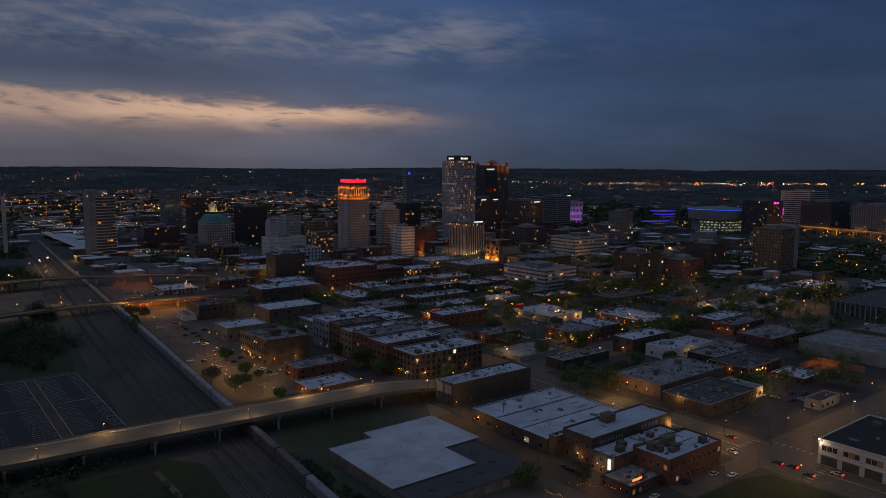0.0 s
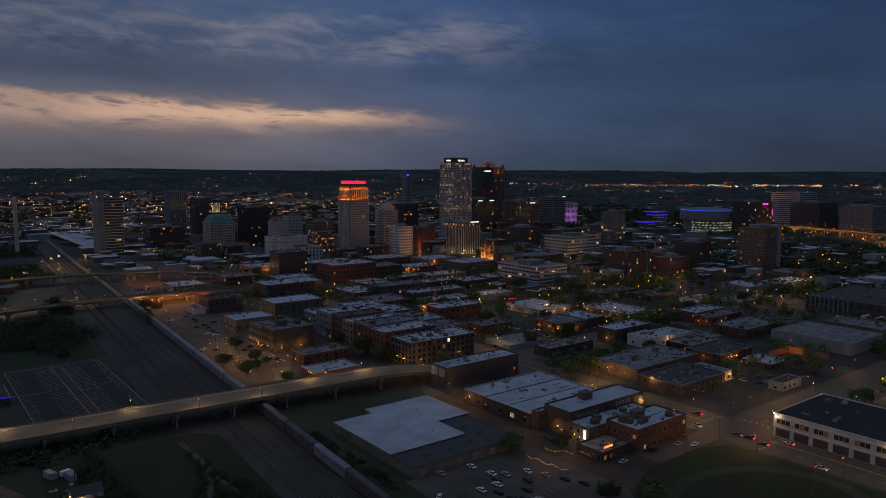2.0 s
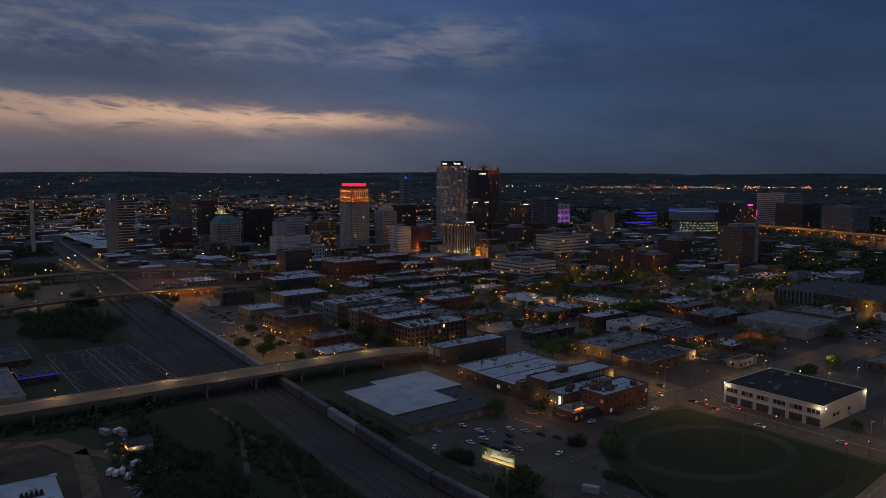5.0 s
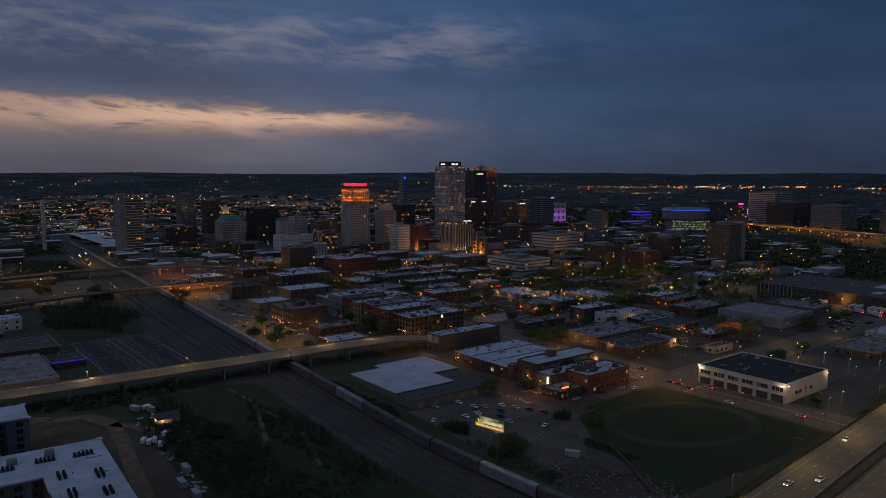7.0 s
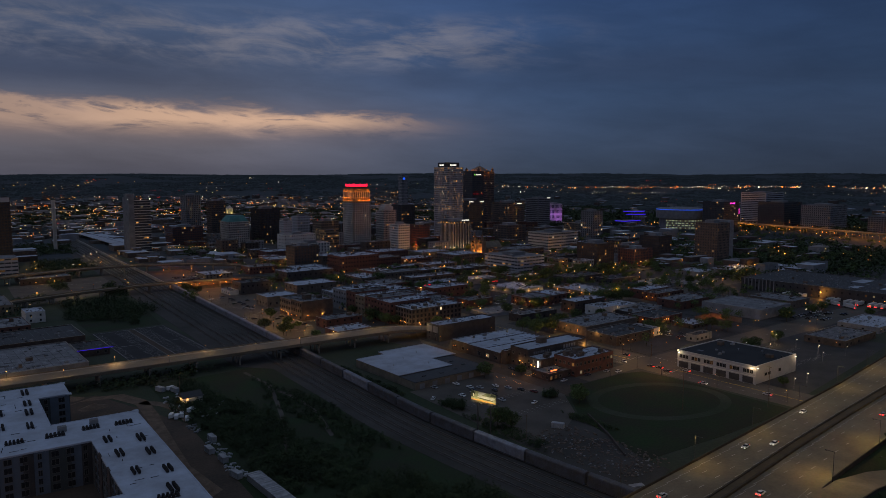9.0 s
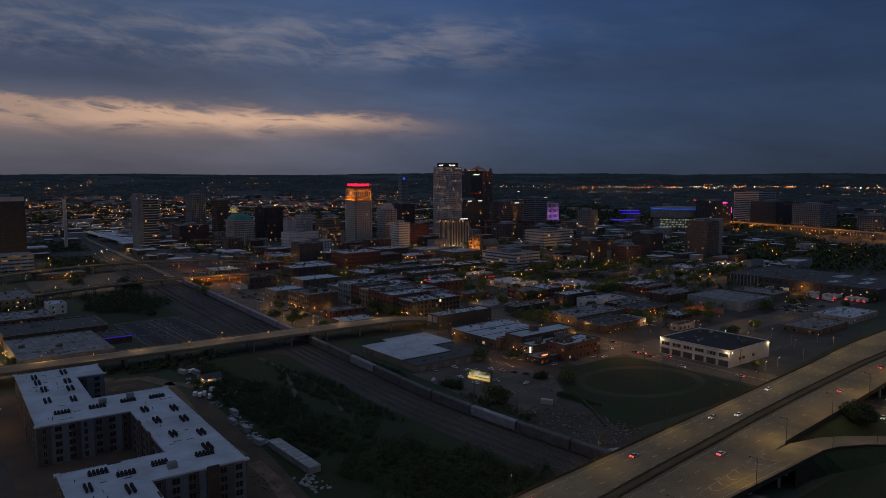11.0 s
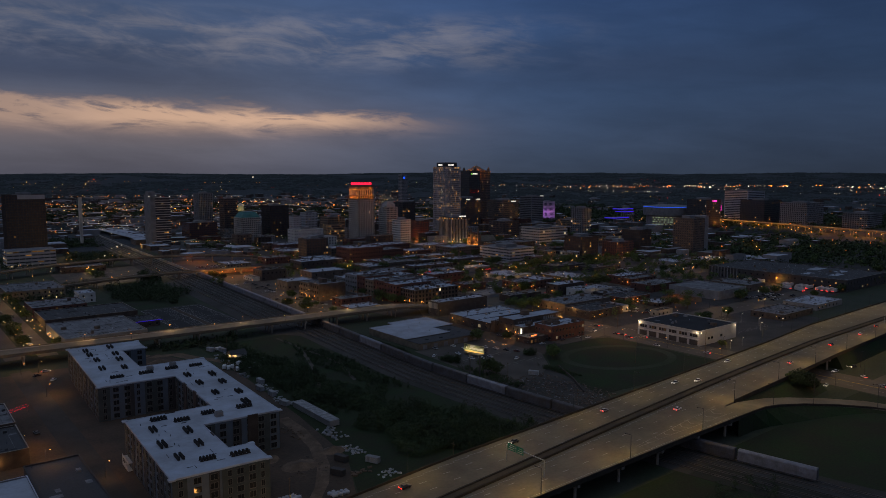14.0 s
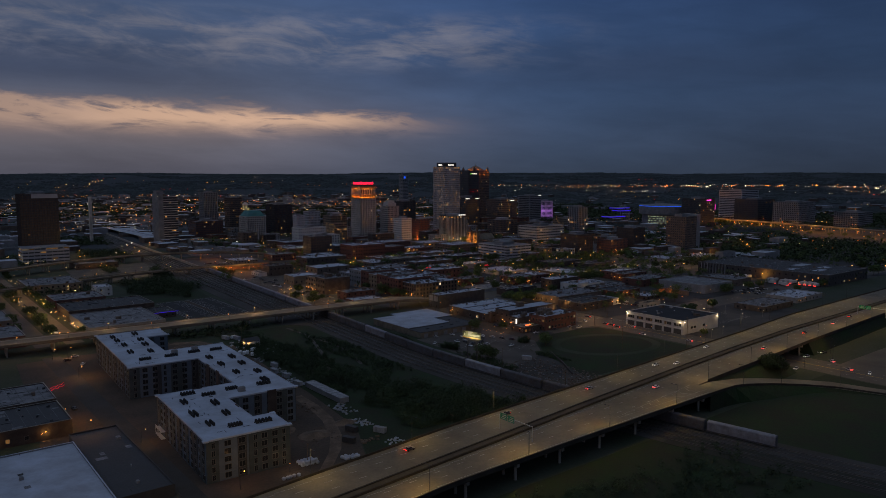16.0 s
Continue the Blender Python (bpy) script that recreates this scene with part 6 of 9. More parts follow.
for k in range(9):
    box(bm, -14 + k * 3.2, -16.5, 76, -11.6 + k * 3.2, -16.1, 78.6), box(bm, -14 + k * 3.2, -16.5, 81, -11.6 + k * 3.2, -16.1, 83.2)
part("red_lit_band", bm, M["redpane"], sd, "panes lit red from within")
bm = bmesh.new()
for k in range(6):
    box(bm, -6 + k * 2.6, -16.6, 118, -4.2 + k * 2.6, -16.2, 120.4 + 0.5 * (k % 2))
part("sign", bm, M["signwhite"], sd)
bm = bmesh.new()
prism(bm, [(-11, 0), (-7, 0), (-8.4, 3.6)], 0, 0.4)
o = part("sign_mark", bm, M["greenlit"], sd, "green lit triangle beside the sign")
o.location, o.rotation_euler = (0, -16.2, 118), (math.pi / 2, 0, 0)
t = tower(852, 993, 42, 42, 68, "charcoal", 16, 12, 12, 0.05, "office_block", "dark glass office block with two white roof signs", roof="droof")
for x in (-20, 8):
    bm = bmesh.new()
    for k in range(6):
        box(bm, x + k * 1.9, -21.6, 64.6, x + 1.3 + k * 1.9, -21.2, 66.2 + 0.3 * (k % 2))
    part("sign", bm, M["signwhite"], t)
t = tower(224, 1053, 29, 33, 80, "charcoal", 20, 8, 8, 0.05, "office_tower", "slab tower with banded dark glazing and a pale blank lift wall", ww=0.9, wh=0.5, pent=False)
for f in range(21):
    bm = bmesh.new()
    box(bm, -9.4, -16.9, f * 4 - 0.5, 15.4, -16.56, f * 4 + 0.5)
    part("floor_band", bm, M["limestone"], t)
bm = bmesh.new()
box(bm, -17.5, -17.2, 0, -9.5, 17.2, 84)
box(bm, -17.5, -8, 84, -6, 8, 90)
part("lift_wall", bm, M["greywall"], t, "pale blank lift wall")
for x in (-17, 2, 16):
    wall_lamp(222 + x, 1036, 82, 0, "y", "bulbw", r=0.6)
t = tower(374, 1037, 35, 35, 42, "limestone", 11, 10, 10, 0.07, "hotel", "pale stone hotel block with a green hipped roof", pier=1.0, pent=False)
bm = bmesh.new()
cyl(bm, 0, 0, 42, 52, 24.5, 4, 15)
bmesh.ops.rotate(bm, cent=(0, 0, 0), matrix=Matrix.Rotation(math.pi / 4, 3, "Z"), verts=bm.verts)
part("hipped_roof", bm, M["teal"], t)
tower(447, 1078, 37, 37, 60, "darkbrick", 14, 12, 12, 0.02, "office_block", "dark brown office block with small windows", pier=0.7)
tower(409, 1351, 30, 30, 78, "greywall", 20, 8, 8, 0.06, "office_tower", "slim pale grey stone tower", pier=0.8)
tower(401, 1191, 26, 26, 71, "brownbrick", 18, 8, 8, 0.12, "office_tower", "brown brick tower with scattered lit windows", pier=0.6)
t = tower(441, 1227, 30, 30, 45, "tan", 11, 8, 8, 0.1, "office_block", "tan block with a floodlit cupola", pent=False)
bm = bmesh.new()
for k in range(8):
    cyl(bm, 6.4 * math.cos(k * math.pi / 4), 6.4 * math.sin(k * math.pi / 4), 45, 54, 0.7)
cyl(bm, 0, 0, 54, 60, 7.5, 12, 1), cyl(bm, 0, 0, 44, 54, 4.5, 12)
part("cupola", bm, M["limestone"], t)
for a in (0, 90, 180, 270):
    lamp(t, 8.5 * math.cos(radians(a + 225)), 8.5 * math.sin(radians(a + 225)), 46, 2600, (1.0, 0.72, 0.2), 0.5)
tower(320, 1128, 52, 40, 31, "redbrick", 8, 14, 10, 0.14, "office_block", "long brick block with lit windows")
tower(526, 773, 21, 24, 45, "white", 12, 6, 8, 0.05, "apartment_tower", "white apartment tower with a regular grid of dark windows", ww=0.62, wh=0.5)
t = tower(604, 927, 25, 25, 58, "limestone", 15, 8, 8, 0.05, "office_tower", "stepped pale stone office tower", pier=0.7)
bm = bmesh.new()
box(bm, -9, -9, 58, 9, 9, 64), box(bm, -6, -6, 64, 6, 6, 68)
part("upper_stage", bm, M["limestone"], t)
tower(688, 994, 30, 30, 63, "charcoal", 16, 7, 7, 0.06, "office_tower", "dark glass office tower with pale ribs", pier=0.8, ww=0.8)
t = tower(622, 852, 22, 26, 36, "redbrick", 9, 6, 7, 0.05, "office_block", "red brick block glowing orange from a floodlight")
lamp(t, -14, -10, 4, 16000, (1.0, 0.22, 0.03), 0.6), lamp(t, -8, -18, 4, 10000, (1.0, 0.22, 0.03), 0.6)
t = tower(650, 792, 34, 34, 44, "charcoal", 11, 10, 10, 0.02, "office_block", "dark glass office block with white vertical ribs and roof sign", roof="droof", top_lit=1)
for k in range(11):
    a = -17 + k * 3.4
    for q in ((a - 0.35, -17.7, a + 0.35, -17.1), (-17.7, a - 0.35, -17.1, a + 0.35)):
        bm = bmesh.new()
        box(bm, q[0], q[1], 0, q[2], q[3], 41)
        part("rib", bm, M["limestone"], t, "pale vertical rib")
bm = bmesh.new()
for k in range(8):
    box(bm, 0 + k * 2, -17.4, 44.6, 1.3 + k * 2, -17.0, 46.4)
part("sign", bm, M["signwhite"], t)
for k in (-12, 0, 12):
    lamp(t, k, -20.5, 1.5, 700, (1.0, 0.85, 0.5), 0.5), lamp(t, -20.5, k, 1.5, 700, (1.0, 0.85, 0.5), 0.5)
t = tower(1086, 1564, 20, 20, 118, "greywall", 28, 5, 5, 0.0, "office_tower", "plain grey tower with a round blue sign")
bm = bmesh.new()
cyl(bm, 0, 0, -0.2, 0.2, 3.6, 16)
lg = part("sign", bm, M["neonblue"], t, "round blue lit sign")
lg.location, lg.rotation_euler = (-3, -10.6, 108), (math.pi / 2, 0, 0)
t = tower(950, 985, 49, 49, 62, "brownbrick", 14, 14, 14, 0.09, "office_block", "brown office block with lit floors and roof sign")
bm = bmesh.new()
for k in range(7):
    box(bm, 2 + k * 2, -25.2, 58.4, 3.4 + k * 2, -24.8, 60.2)
part("sign", bm, M["signwhite"], t)
t = tower(1062, 1007, 38, 38, 67, "greywall", 16, 1, 1, 0.0, "office_block", "striped grey office block with a small white roof sign", band=2.0, ww=0.94, wh=0.5, roof="droof")
bm = bmesh.new()
for k in range(5):
    box(bm, 9 + k * 2, -19.8, 67.4, 10.4 + k * 2, -19.4, 69)
part("sign", bm, M["signwhite"], t)
t = tower(1189, 1077, 26, 26, 50, "limestone", 4, 6, 6, 0.0, "civic_building", "ribbed stone building floodlit violet", pier=1.2)
for k in (-8, 2):
    lamp(t, k, -24, 22, 4200, (0.62, 0.2, 1.0), 1.0), lamp(t, -24, k, 22, 4200, (0.62, 0.2, 1.0), 1.0)
t = tower(767, 683, 70, 45, 28, "limestone", 6, 16, 10, 0.12, "parking_deck", "pale parking deck with open lit levels", ww=0.85, wh=0.4, band=0.0, warm=0.2)
tower(1017, 837, 60, 46, 24, "tan", 6, 14, 12, 0.15, "office_block", "low tan block with lit upper windows")
tower(944, 753, 28, 28, 53, "greywall", 13, 6, 6, 0.1, "office_block", "grey block with lit corner floors", band=0.8)
tower(811, 833, 44, 40, 29, "brownbrick", 7, 12, 10, 0.06, "office_block", "brown mid-rise block behind the church")
tower(870, 800, 60, 30, 24, "brownbrick", 6, 14, 8, 0.1, "office_block", "long brown mid-rise block")
tower(644, 492, 34, 34, 31, "darkbrick", 8, 9, 9, 0.05, "apartment_block", "brown brick apartment block of eight storeys", ww=0.45)
tower(700, 470, 40, 26, 22, "redbrick", 6, 12, 7, 0.14, "apartment_block", "red brick apartment block with lit windows", ww=0.45)
tower(745, 516, 30, 30, 20, "brownbrick", 5, 9, 9, 0.2, "apartment_block", "brick block with orange-lit windows", ww=0.45)
tower(743, 470, 28, 32, 37, "darkbrick", 10, 9, 10, 0.02, "apartment_tower", "brown brick apartment tower with rows of windows", ww=0.5, wh=0.5)
t = tower(809, 425, 30, 34, 54, "brownbrick", 15, 9, 9, 0.03, "apartment_tower", "red brick apartment tower with blank grey end", ww=0.45, wh=0.5)
bm = bmesh.new()
box(bm, 15.1, -17, 0, 25, 8, 57)
part("end_slab", bm, M["greywall"], t, "blank grey end slab")
t = tower(1294, 703, 58, 48, 64, "charcoal", 16, 16, 14, 0.07, "office_block", "dark office block with pink lit signs")
bm = bmesh.new()
for k in range(4):
    box(bm, -6 + k * 4.8, -24.8, 58.6, -3.4 + k * 4.8, -24.3, 61.6)
box(bm, 28.4, -24.8, 38, 29.3, -24.3, 50)
part("sign", bm, M["neonpink"], t)
tower(1545, 748, 80, 60, 77, "palegrey", 18, 1, 1, 0.0, "hospital", "grey hospital block with banded floors", band=1.6, ww=0.95, wh=0.45)
tower(1520, 692, 80, 60, 58, "charcoal", 12, 20, 16, 0.015, "hospital_wing", "dark hospital wing with a white sign", roof="droof")
tower(1500, 585, 80, 60, 55, "greywall", 12, 20, 14, 0.015, "hospital_wing", "brown hospital wing with banded floors", band=0.8)
tower(1560, 480, 80, 50, 34, "greywall", 8, 14, 10, 0.05, "office_block", "low grey office block far beyond the trees", band=0.6)
ch = thing("chimney", "tall plain pale concrete slab by the tracks", "chimney", 120, 1128)
bm = bmesh.new()
box(bm, -2.3, -2.3, 0, 2.3, 2.3, 78)
box(bm, -2.6, -2.6, 78, 2.6, 2.6, 80)
part("shaft", bm, M["limestone"], ch)
tower(428, 920, 54, 26, 26, "white", 5, 14, 5, 0.02, "office_block", "long white office block with a blank upper wall", ww=0.3, wh=0.35)
tower(440, 982, 15, 18, 43, "palegrey", 11, 5, 5, 0.02, "office_block", "white stepped office block", ww=0.3, wh=0.4)
tower(484, 1014, 24, 22, 48, "palegrey", 10, 8, 6, 0.03, "office_block", "pale office block with a set-back top", ww=0.4)
tower(500, 925, 20, 20, 24, "palegrey", 6, 6, 6, 0.04, "office_block", "small plain pale block", ww=0.4)
tower(415, 850, 50, 30, 18, "white", 4, 10, 6, 0.1, "office_block", "low white block among shops", ww=0.5)
tower(488, 922, 26, 18, 30, "tan", 7, 9, 6, 0.5, "parking_deck", "tan deck with lit open levels", ww=0.8, wh=0.4, pent=False)
tower(502, 958, 34, 30, 42, "tan", 10, 10, 9, 0.16, "office_block", "tan office block with lit windows")
tower(329, 707, 34, 24, 30, "darkbrick", 8, 8, 6, 0.03, "apartment_block", "dark brick loft block of eight storeys", ww=0.5)
tower(533, 530, 46, 60, 20, "palegrey", 5, 9, 11, 0.14, "parking_deck", "white five-storey deck with open levels", ww=0.9, wh=0.42, warm=0.4)
tl = tower(16, 979, 48, 38, 90, "darkbrick", 24, 14, 11, 0.012, "office_tower", "tall dark tower with close vertical ribs", pier=1.1, ww=0.7)
bm = bmesh.new()
box(bm, -10, -19.8, 84, 24, -19.55, 90)
part("parapet_panel", bm, M["palegrey"], tl)
tower(4, 872, 56, 34, 22, "palegrey", 5, 8, 5, 0.22, "parking_deck", "white parking deck with lit open levels", ww=0.92, wh=0.4, warm=0.3, pent=False)
# church with twin spires
cu = thing("church", "brown stone church with twin gothic spires, floodlit orange from below", "church", 613, 691, 0, -90)
cu.scale = (1.1, 1.1, 0.78)
bm = bmesh.new()
box(bm, -8, 0, 0, 8, 36, 13)
v = [bm.verts.new(p) for p in ((-8.5, -0.5, 13), (8.5, -0.5, 13), (0, -0.5, 24), (-8.5, 36.5, 13), (8.5, 36.5, 13), (0, 36.5, 24))]
for q in ((0, 1, 2), (4, 3, 5), (1, 4, 5, 2), (3, 0, 2, 5)):
    bm.faces.new([v[i] for i in q])
part("nave", bm, M["tan"], cu)
bm = bmesh.new()
box(bm, -2.2, -1.2, 0, 2.2, -0.1, 6), cyl(bm, 0, -0.6, 12, 12.6, 3, 12), box(bm, -5, -1.0, 9.4, 5, -0.1, 10.0)
part("porch", bm, M["tan"], cu)
for s in (-1, 1):
    bm = bmesh.new()
    for r, z0, z1 in ((3.3, 0, 13), (3.0, 13, 21), (2.6, 21, 27)):
        box(bm, s * 8 - r, -r, z0, s * 8 + r, r, z1), box(bm, s * 8 - r - 0.25, -r - 0.25, z1 - 0.5, s * 8 + r + 0.25, r + 0.25, z1)
        for a in (-1, 1):
            for b in (-1, 1):
                box(bm, s * 8 + a * r - 0.55, b * r - 0.55, z0, s * 8 + a * r + 0.55, b * r + 0.55, z1 + 0.6)
                cyl(bm, s * 8 + a * r, b * r, z1 + 0.6, z1 + 4.5, 0.6, 4, 0.04)
    part("bell_tower", bm, M["tan"], cu)
    for z in (8, 15, 22):
        for q in (-1, 1):
            for ax in (0, 1):
                bm = bmesh.new()
                if ax:
                    box(bm, s * 8 - 3.42, q * 1.1 - 0.45, z, s * 8 - 2.5, q * 1.1 + 0.45, z + 3.6)
                else:
                    box(bm, s * 8 + q * 1.1 - 0.45, -3.42, z, s * 8 + q * 1.1 + 0.45, -2.5, z + 3.6)
                part("louvre", bm, M["glass"], cu)
    bm = bmesh.new()
    cyl(bm, s * 8, 0, 27, 45, 2.4, 8, 0.05)
    part("spire", bm, M["brownbrick"], cu)
    lamp(cu, s * 8 + 1.0, -13, 1.5, 24000, (1.0, 0.33, 0.04), 0.4), lamp(cu, s * 8 + 1.0, -5.5, 1.5, 8000, (1.0, 0.33, 0.04), 0.3)
    lamp(cu, s * 8 - 5.5, -5, 1.5, 2600, (1.0, 0.36, 0.05), 0.3)
    lamp(cu, s * 3, -6, 1.2, 3400, (1.0, 0.36, 0.05), 0.3)
# arena with a blue ring of light
ar = thing("arena", "round white arena with a blue band of light under its roof", "arena", 1289, 794)
bm = bmesh.new()
cyl(bm, 0, 0, 0, 26, 46, 40), cyl(bm, 0, 0, 26, 46, 53, 40)
part("drum", bm, M["greywall"], ar)
bm = bmesh.new()
cyl(bm, 0, 0, 44.2, 45.2, 53.3, 40)
part("light_band", bm, M["neonblue"], ar)
bm = bmesh.new()
cyl(bm, 0, 0, 46, 49, 53, 40, 20)
part("roof", bm, M["groof"], ar)
for k in range(34):
    a = radians(175 + k * 3.4)
    for z in (5, 10, 15, 20):
        if (k * 7 + z) % 5 < 3:
            bm = bmesh.new()
            box(bm, -1.2, -0.3, z, 1.2, 0.3, z + 2.2)
            ob = part("lit_bay", bm, M["litbay" if (k + z) % 3 else "litdim"], ar)
            ob.location, ob.rotation_euler = (46.1 * math.cos(a), 46.1 * math.sin(a), 0), (0, 0, a + math.pi / 2)
bf = thing("canopy_structure", "open steel canopies edged with violet-blue light", "canopy", 1293, 932)
for z, x0, x1 in ((12, -40, 20), (26, 0, 40), (33, -10, 36)):
    bm = bmesh.new()
    box(bm, x0, -14, z, x1, 14, z + 1.5)
    for k in range(6):
        cyl(bm, x0 + 2 + (x1 - x0 - 4) * k / 5, -12, 0, z, 0.6)
    part("canopy", bm, M["greywall"], bf)
    bm = bmesh.new()
    for q in range(int(x1 - x0) // 3):
        box(bm, x0 + q * 3, -14.6, z - 0.2, x0 + q * 3 + 2.2, -14.1, z + 1.6)
    for q in range(9):
        box(bm, x0 - 0.6, -14 + q * 3.1, z - 0.2, x0 - 0.1, -11.8 + q * 3.1, z + 1.6)
    part("light_edge", bm, M["neonviolet"], bf)
# elevated interstate far off, lit orange
V4 = viaduct("interstate_bridge", "far elevated interstate lit orange from beneath", (1470, 860), (1292, 180), 24, 11, [20 + 34 * i for i in range(20)])
for s in range(40, 690, 26):
    x, y, z = along(V4, s, -19)
    street_lamp(x, y, 0, 7.5, 24000 if s < 300 else 13000, face=-90, arm=1.0, col=(1.0, 0.36, 0.035), big=0.6, label="orange lamp beside the interstate bridge")
for s in range(30, 690, 90):
    x, y, z = along(V4, s, 11)
    street_lamp(x, y, z, 9, 5000, face=-90, arm=1.0, col=(1.0, 0.42, 0.08), big=0.5)


OCC.append((590, 664, 660, 716))
# ---- fill of the downtown blocks ----
fr = random.Random(77)


def free(x0, y0, x1, y1, m=2.0):
    return all(x1 + m < a or x0 - m > c or y1 + m < b or y0 - m > d for a, b, c, d in OCC)


made = 0
for _ in range(1500):
    if made >= 95:
        break
    bx0, bx1 = fr.choice(((300, 416), (444, 562), (590, 708), (736, 854), (880, 990), (209, 266)))
    by0, by1 = fr.choice(((323, 436), (464, 584), (612, 730), (758, 876), (904, 1022), (1048, 1160), (158, 289)))
    if bx0 > 720 and by0 < 500 or by0 == 158 or bx0 == 209 or bx0 < 440 and by0 < 600 or bx0 < 600 and by0 < 460:
        continue
    w, d = fr.uniform(16, 46), fr.uniform(14, 30)
    x0, y0 = fr.uniform(bx0 + 2, bx1 - w - 2) if bx1 - bx0 > w + 5 else bx0 + 2, fr.uniform(by0 + 2, by1 - d - 2)
    if not free(x0, y0, x0 + w, y0 + d):
        continue
    h = fr.choice((5, 6, 7, 8, 10, 12)) if y0 < 740 else fr.choice((7, 9, 12, 16, 22))
    wall, roof = fr.choice(("redbrick", "brownbrick", "darkbrick", "darkbrick", "greywall", "tan")), fr.choice(("wroof", "groof", "groof", "droof", "wroof"))
    low_rise(x0, y0, x0 + w, y0 + d, h, wall, roof, max(1, int(h / 4)), 4.5, 0.09, 4)
    made += 1


def district(label, n, pick, seed):
    """Low houses and sheds too far off to tell apart, one joined sheet of roofs and walls."""
    r2 = random.Random(seed)
    bm_v, bm_f, mi = [], [], []
    for _ in range(n):
        x, y = pick(r2)
        if math.hypot(x - 1395, y - 530) < 260 or (math.hypot(x, y) > 1250 and y < 0.95 * x and r2.random() < 0.6):
            continue
        w, d, h = r2.uniform(9, 40), r2.uniform(9, 32), r2.choice((4, 5, 6, 7, 9, 13))
        if not free(x - w / 2, y - d / 2, x + w / 2, y + d / 2, 0):
            continue
        z = hill(x, y) - 1
        b = len(bm_v)
        bm_v += [(x - w / 2, y - d / 2, z), (x + w / 2, y - d / 2, z), (x + w / 2, y + d / 2, z), (x - w / 2, y + d / 2, z)]
        bm_v += [(p[0], p[1], z + h + 1) for p in bm_v[b:b + 4]]
        for q in ((0, 1, 5, 4), (1, 2, 6, 5), (2, 3, 7, 6), (3, 0, 4, 7)):
            bm_f.append(tuple(b + i for i in q))
        bm_f.append((b + 4, b + 5, b + 6, b + 7))
        k = r2.randrange(3)
        mi += [k] * 4 + [3 + r2.choice((0, 0, 1, 2))]
    me = bpy.data.meshes.new("district")
    me.from_pydata(bm_v, [], bm_f)
    for m in ("greywall", "brownbrick", "darkbrick", "wroof", "groof", "droof"):
        me.materials.append(M[m])
    me.polygons.foreach_set("material_index", mi)
    return tagged(new("district", me), label, "district", kind="stuff")


def polar(d0, d1, a0, a1):
    def pick(r2):
        d = math.exp(r2.uniform(math.log(d0), math.log(d1)))
        a = radians(52.3 - r2.uniform(a0, a1))
        return d * math.cos(a), d * math.sin(a)
    return pick


district("far low roofs of the suburbs beyond downtown", 1500, polar(1250, 2900, -36, 36), 5)
# some pale roofs here replace lamp-lit parking lots; their brightness is only roof colour
district("pale roofs of the far plain, some standing in for lit lots", 700, polar(1700, 3000, -36, -1), 15)
district("low sheds and yards by the station", 46, lambda r2: (r2.uniform(190, 330), r2.uniform(820, 1170)), 9)
district("low sheds and houses south of the tracks", 80, lambda r2: (r2.uniform(-260, -40), r2.uniform(640, 1500)), 6)
district("low sheds beside the far tracks", 34, lambda r2: (r2.uniform(-40, 95), r2.uniform(1010, 1500)), 16)
district("low buildings among the woods to the north", 120, polar(800, 1230, 12, 34), 7)
# station sheds along the far tracks
for x0, y0, x1, y1 in ((232, 1170, 252, 1330), (240, 1345, 262, 1570)):
    low_rise(x0, y0, x1, y1, 6, "greywall", "wroof", 1, 6, 0.3, 3, "long pale platform shed beside the tracks")


# ---- trees ----
def leaf_cloud(bm, rnd, cx, cy, cz, rx, rz, n, s):
    for _ in range(n):
        u, a = rnd.uniform(-1, 1), rnd.uniform(0, math.tau)
        r = rnd.uniform(0.55, 1.0) ** 0.5 * (1 + 0.25 * math.sin(a * 3 + u * 4))
        q = math.sqrt(1 - u * u)
        p = Vector((cx + rx * r * q * math.cos(a), cy + rx * r * q * math.sin(a), cz + rz * r * u))
        e = Euler((rnd.uniform(-0.9, 0.9), rnd.uniform(-0.9, 0.9), rnd.uniform(0, 6.3))).to_matrix()
        w, h = s * rnd.uniform(0.6, 1.3), s * rnd.uniform(0.5, 1.0)
        vs = [bm.verts.new(p + e @ Vector(c)) for c in ((-w, 0, 0), (0, -h, 0.2 * s), (w, 0, 0), (0, h, 0.2 * s))]
        bm.faces.new(vs)


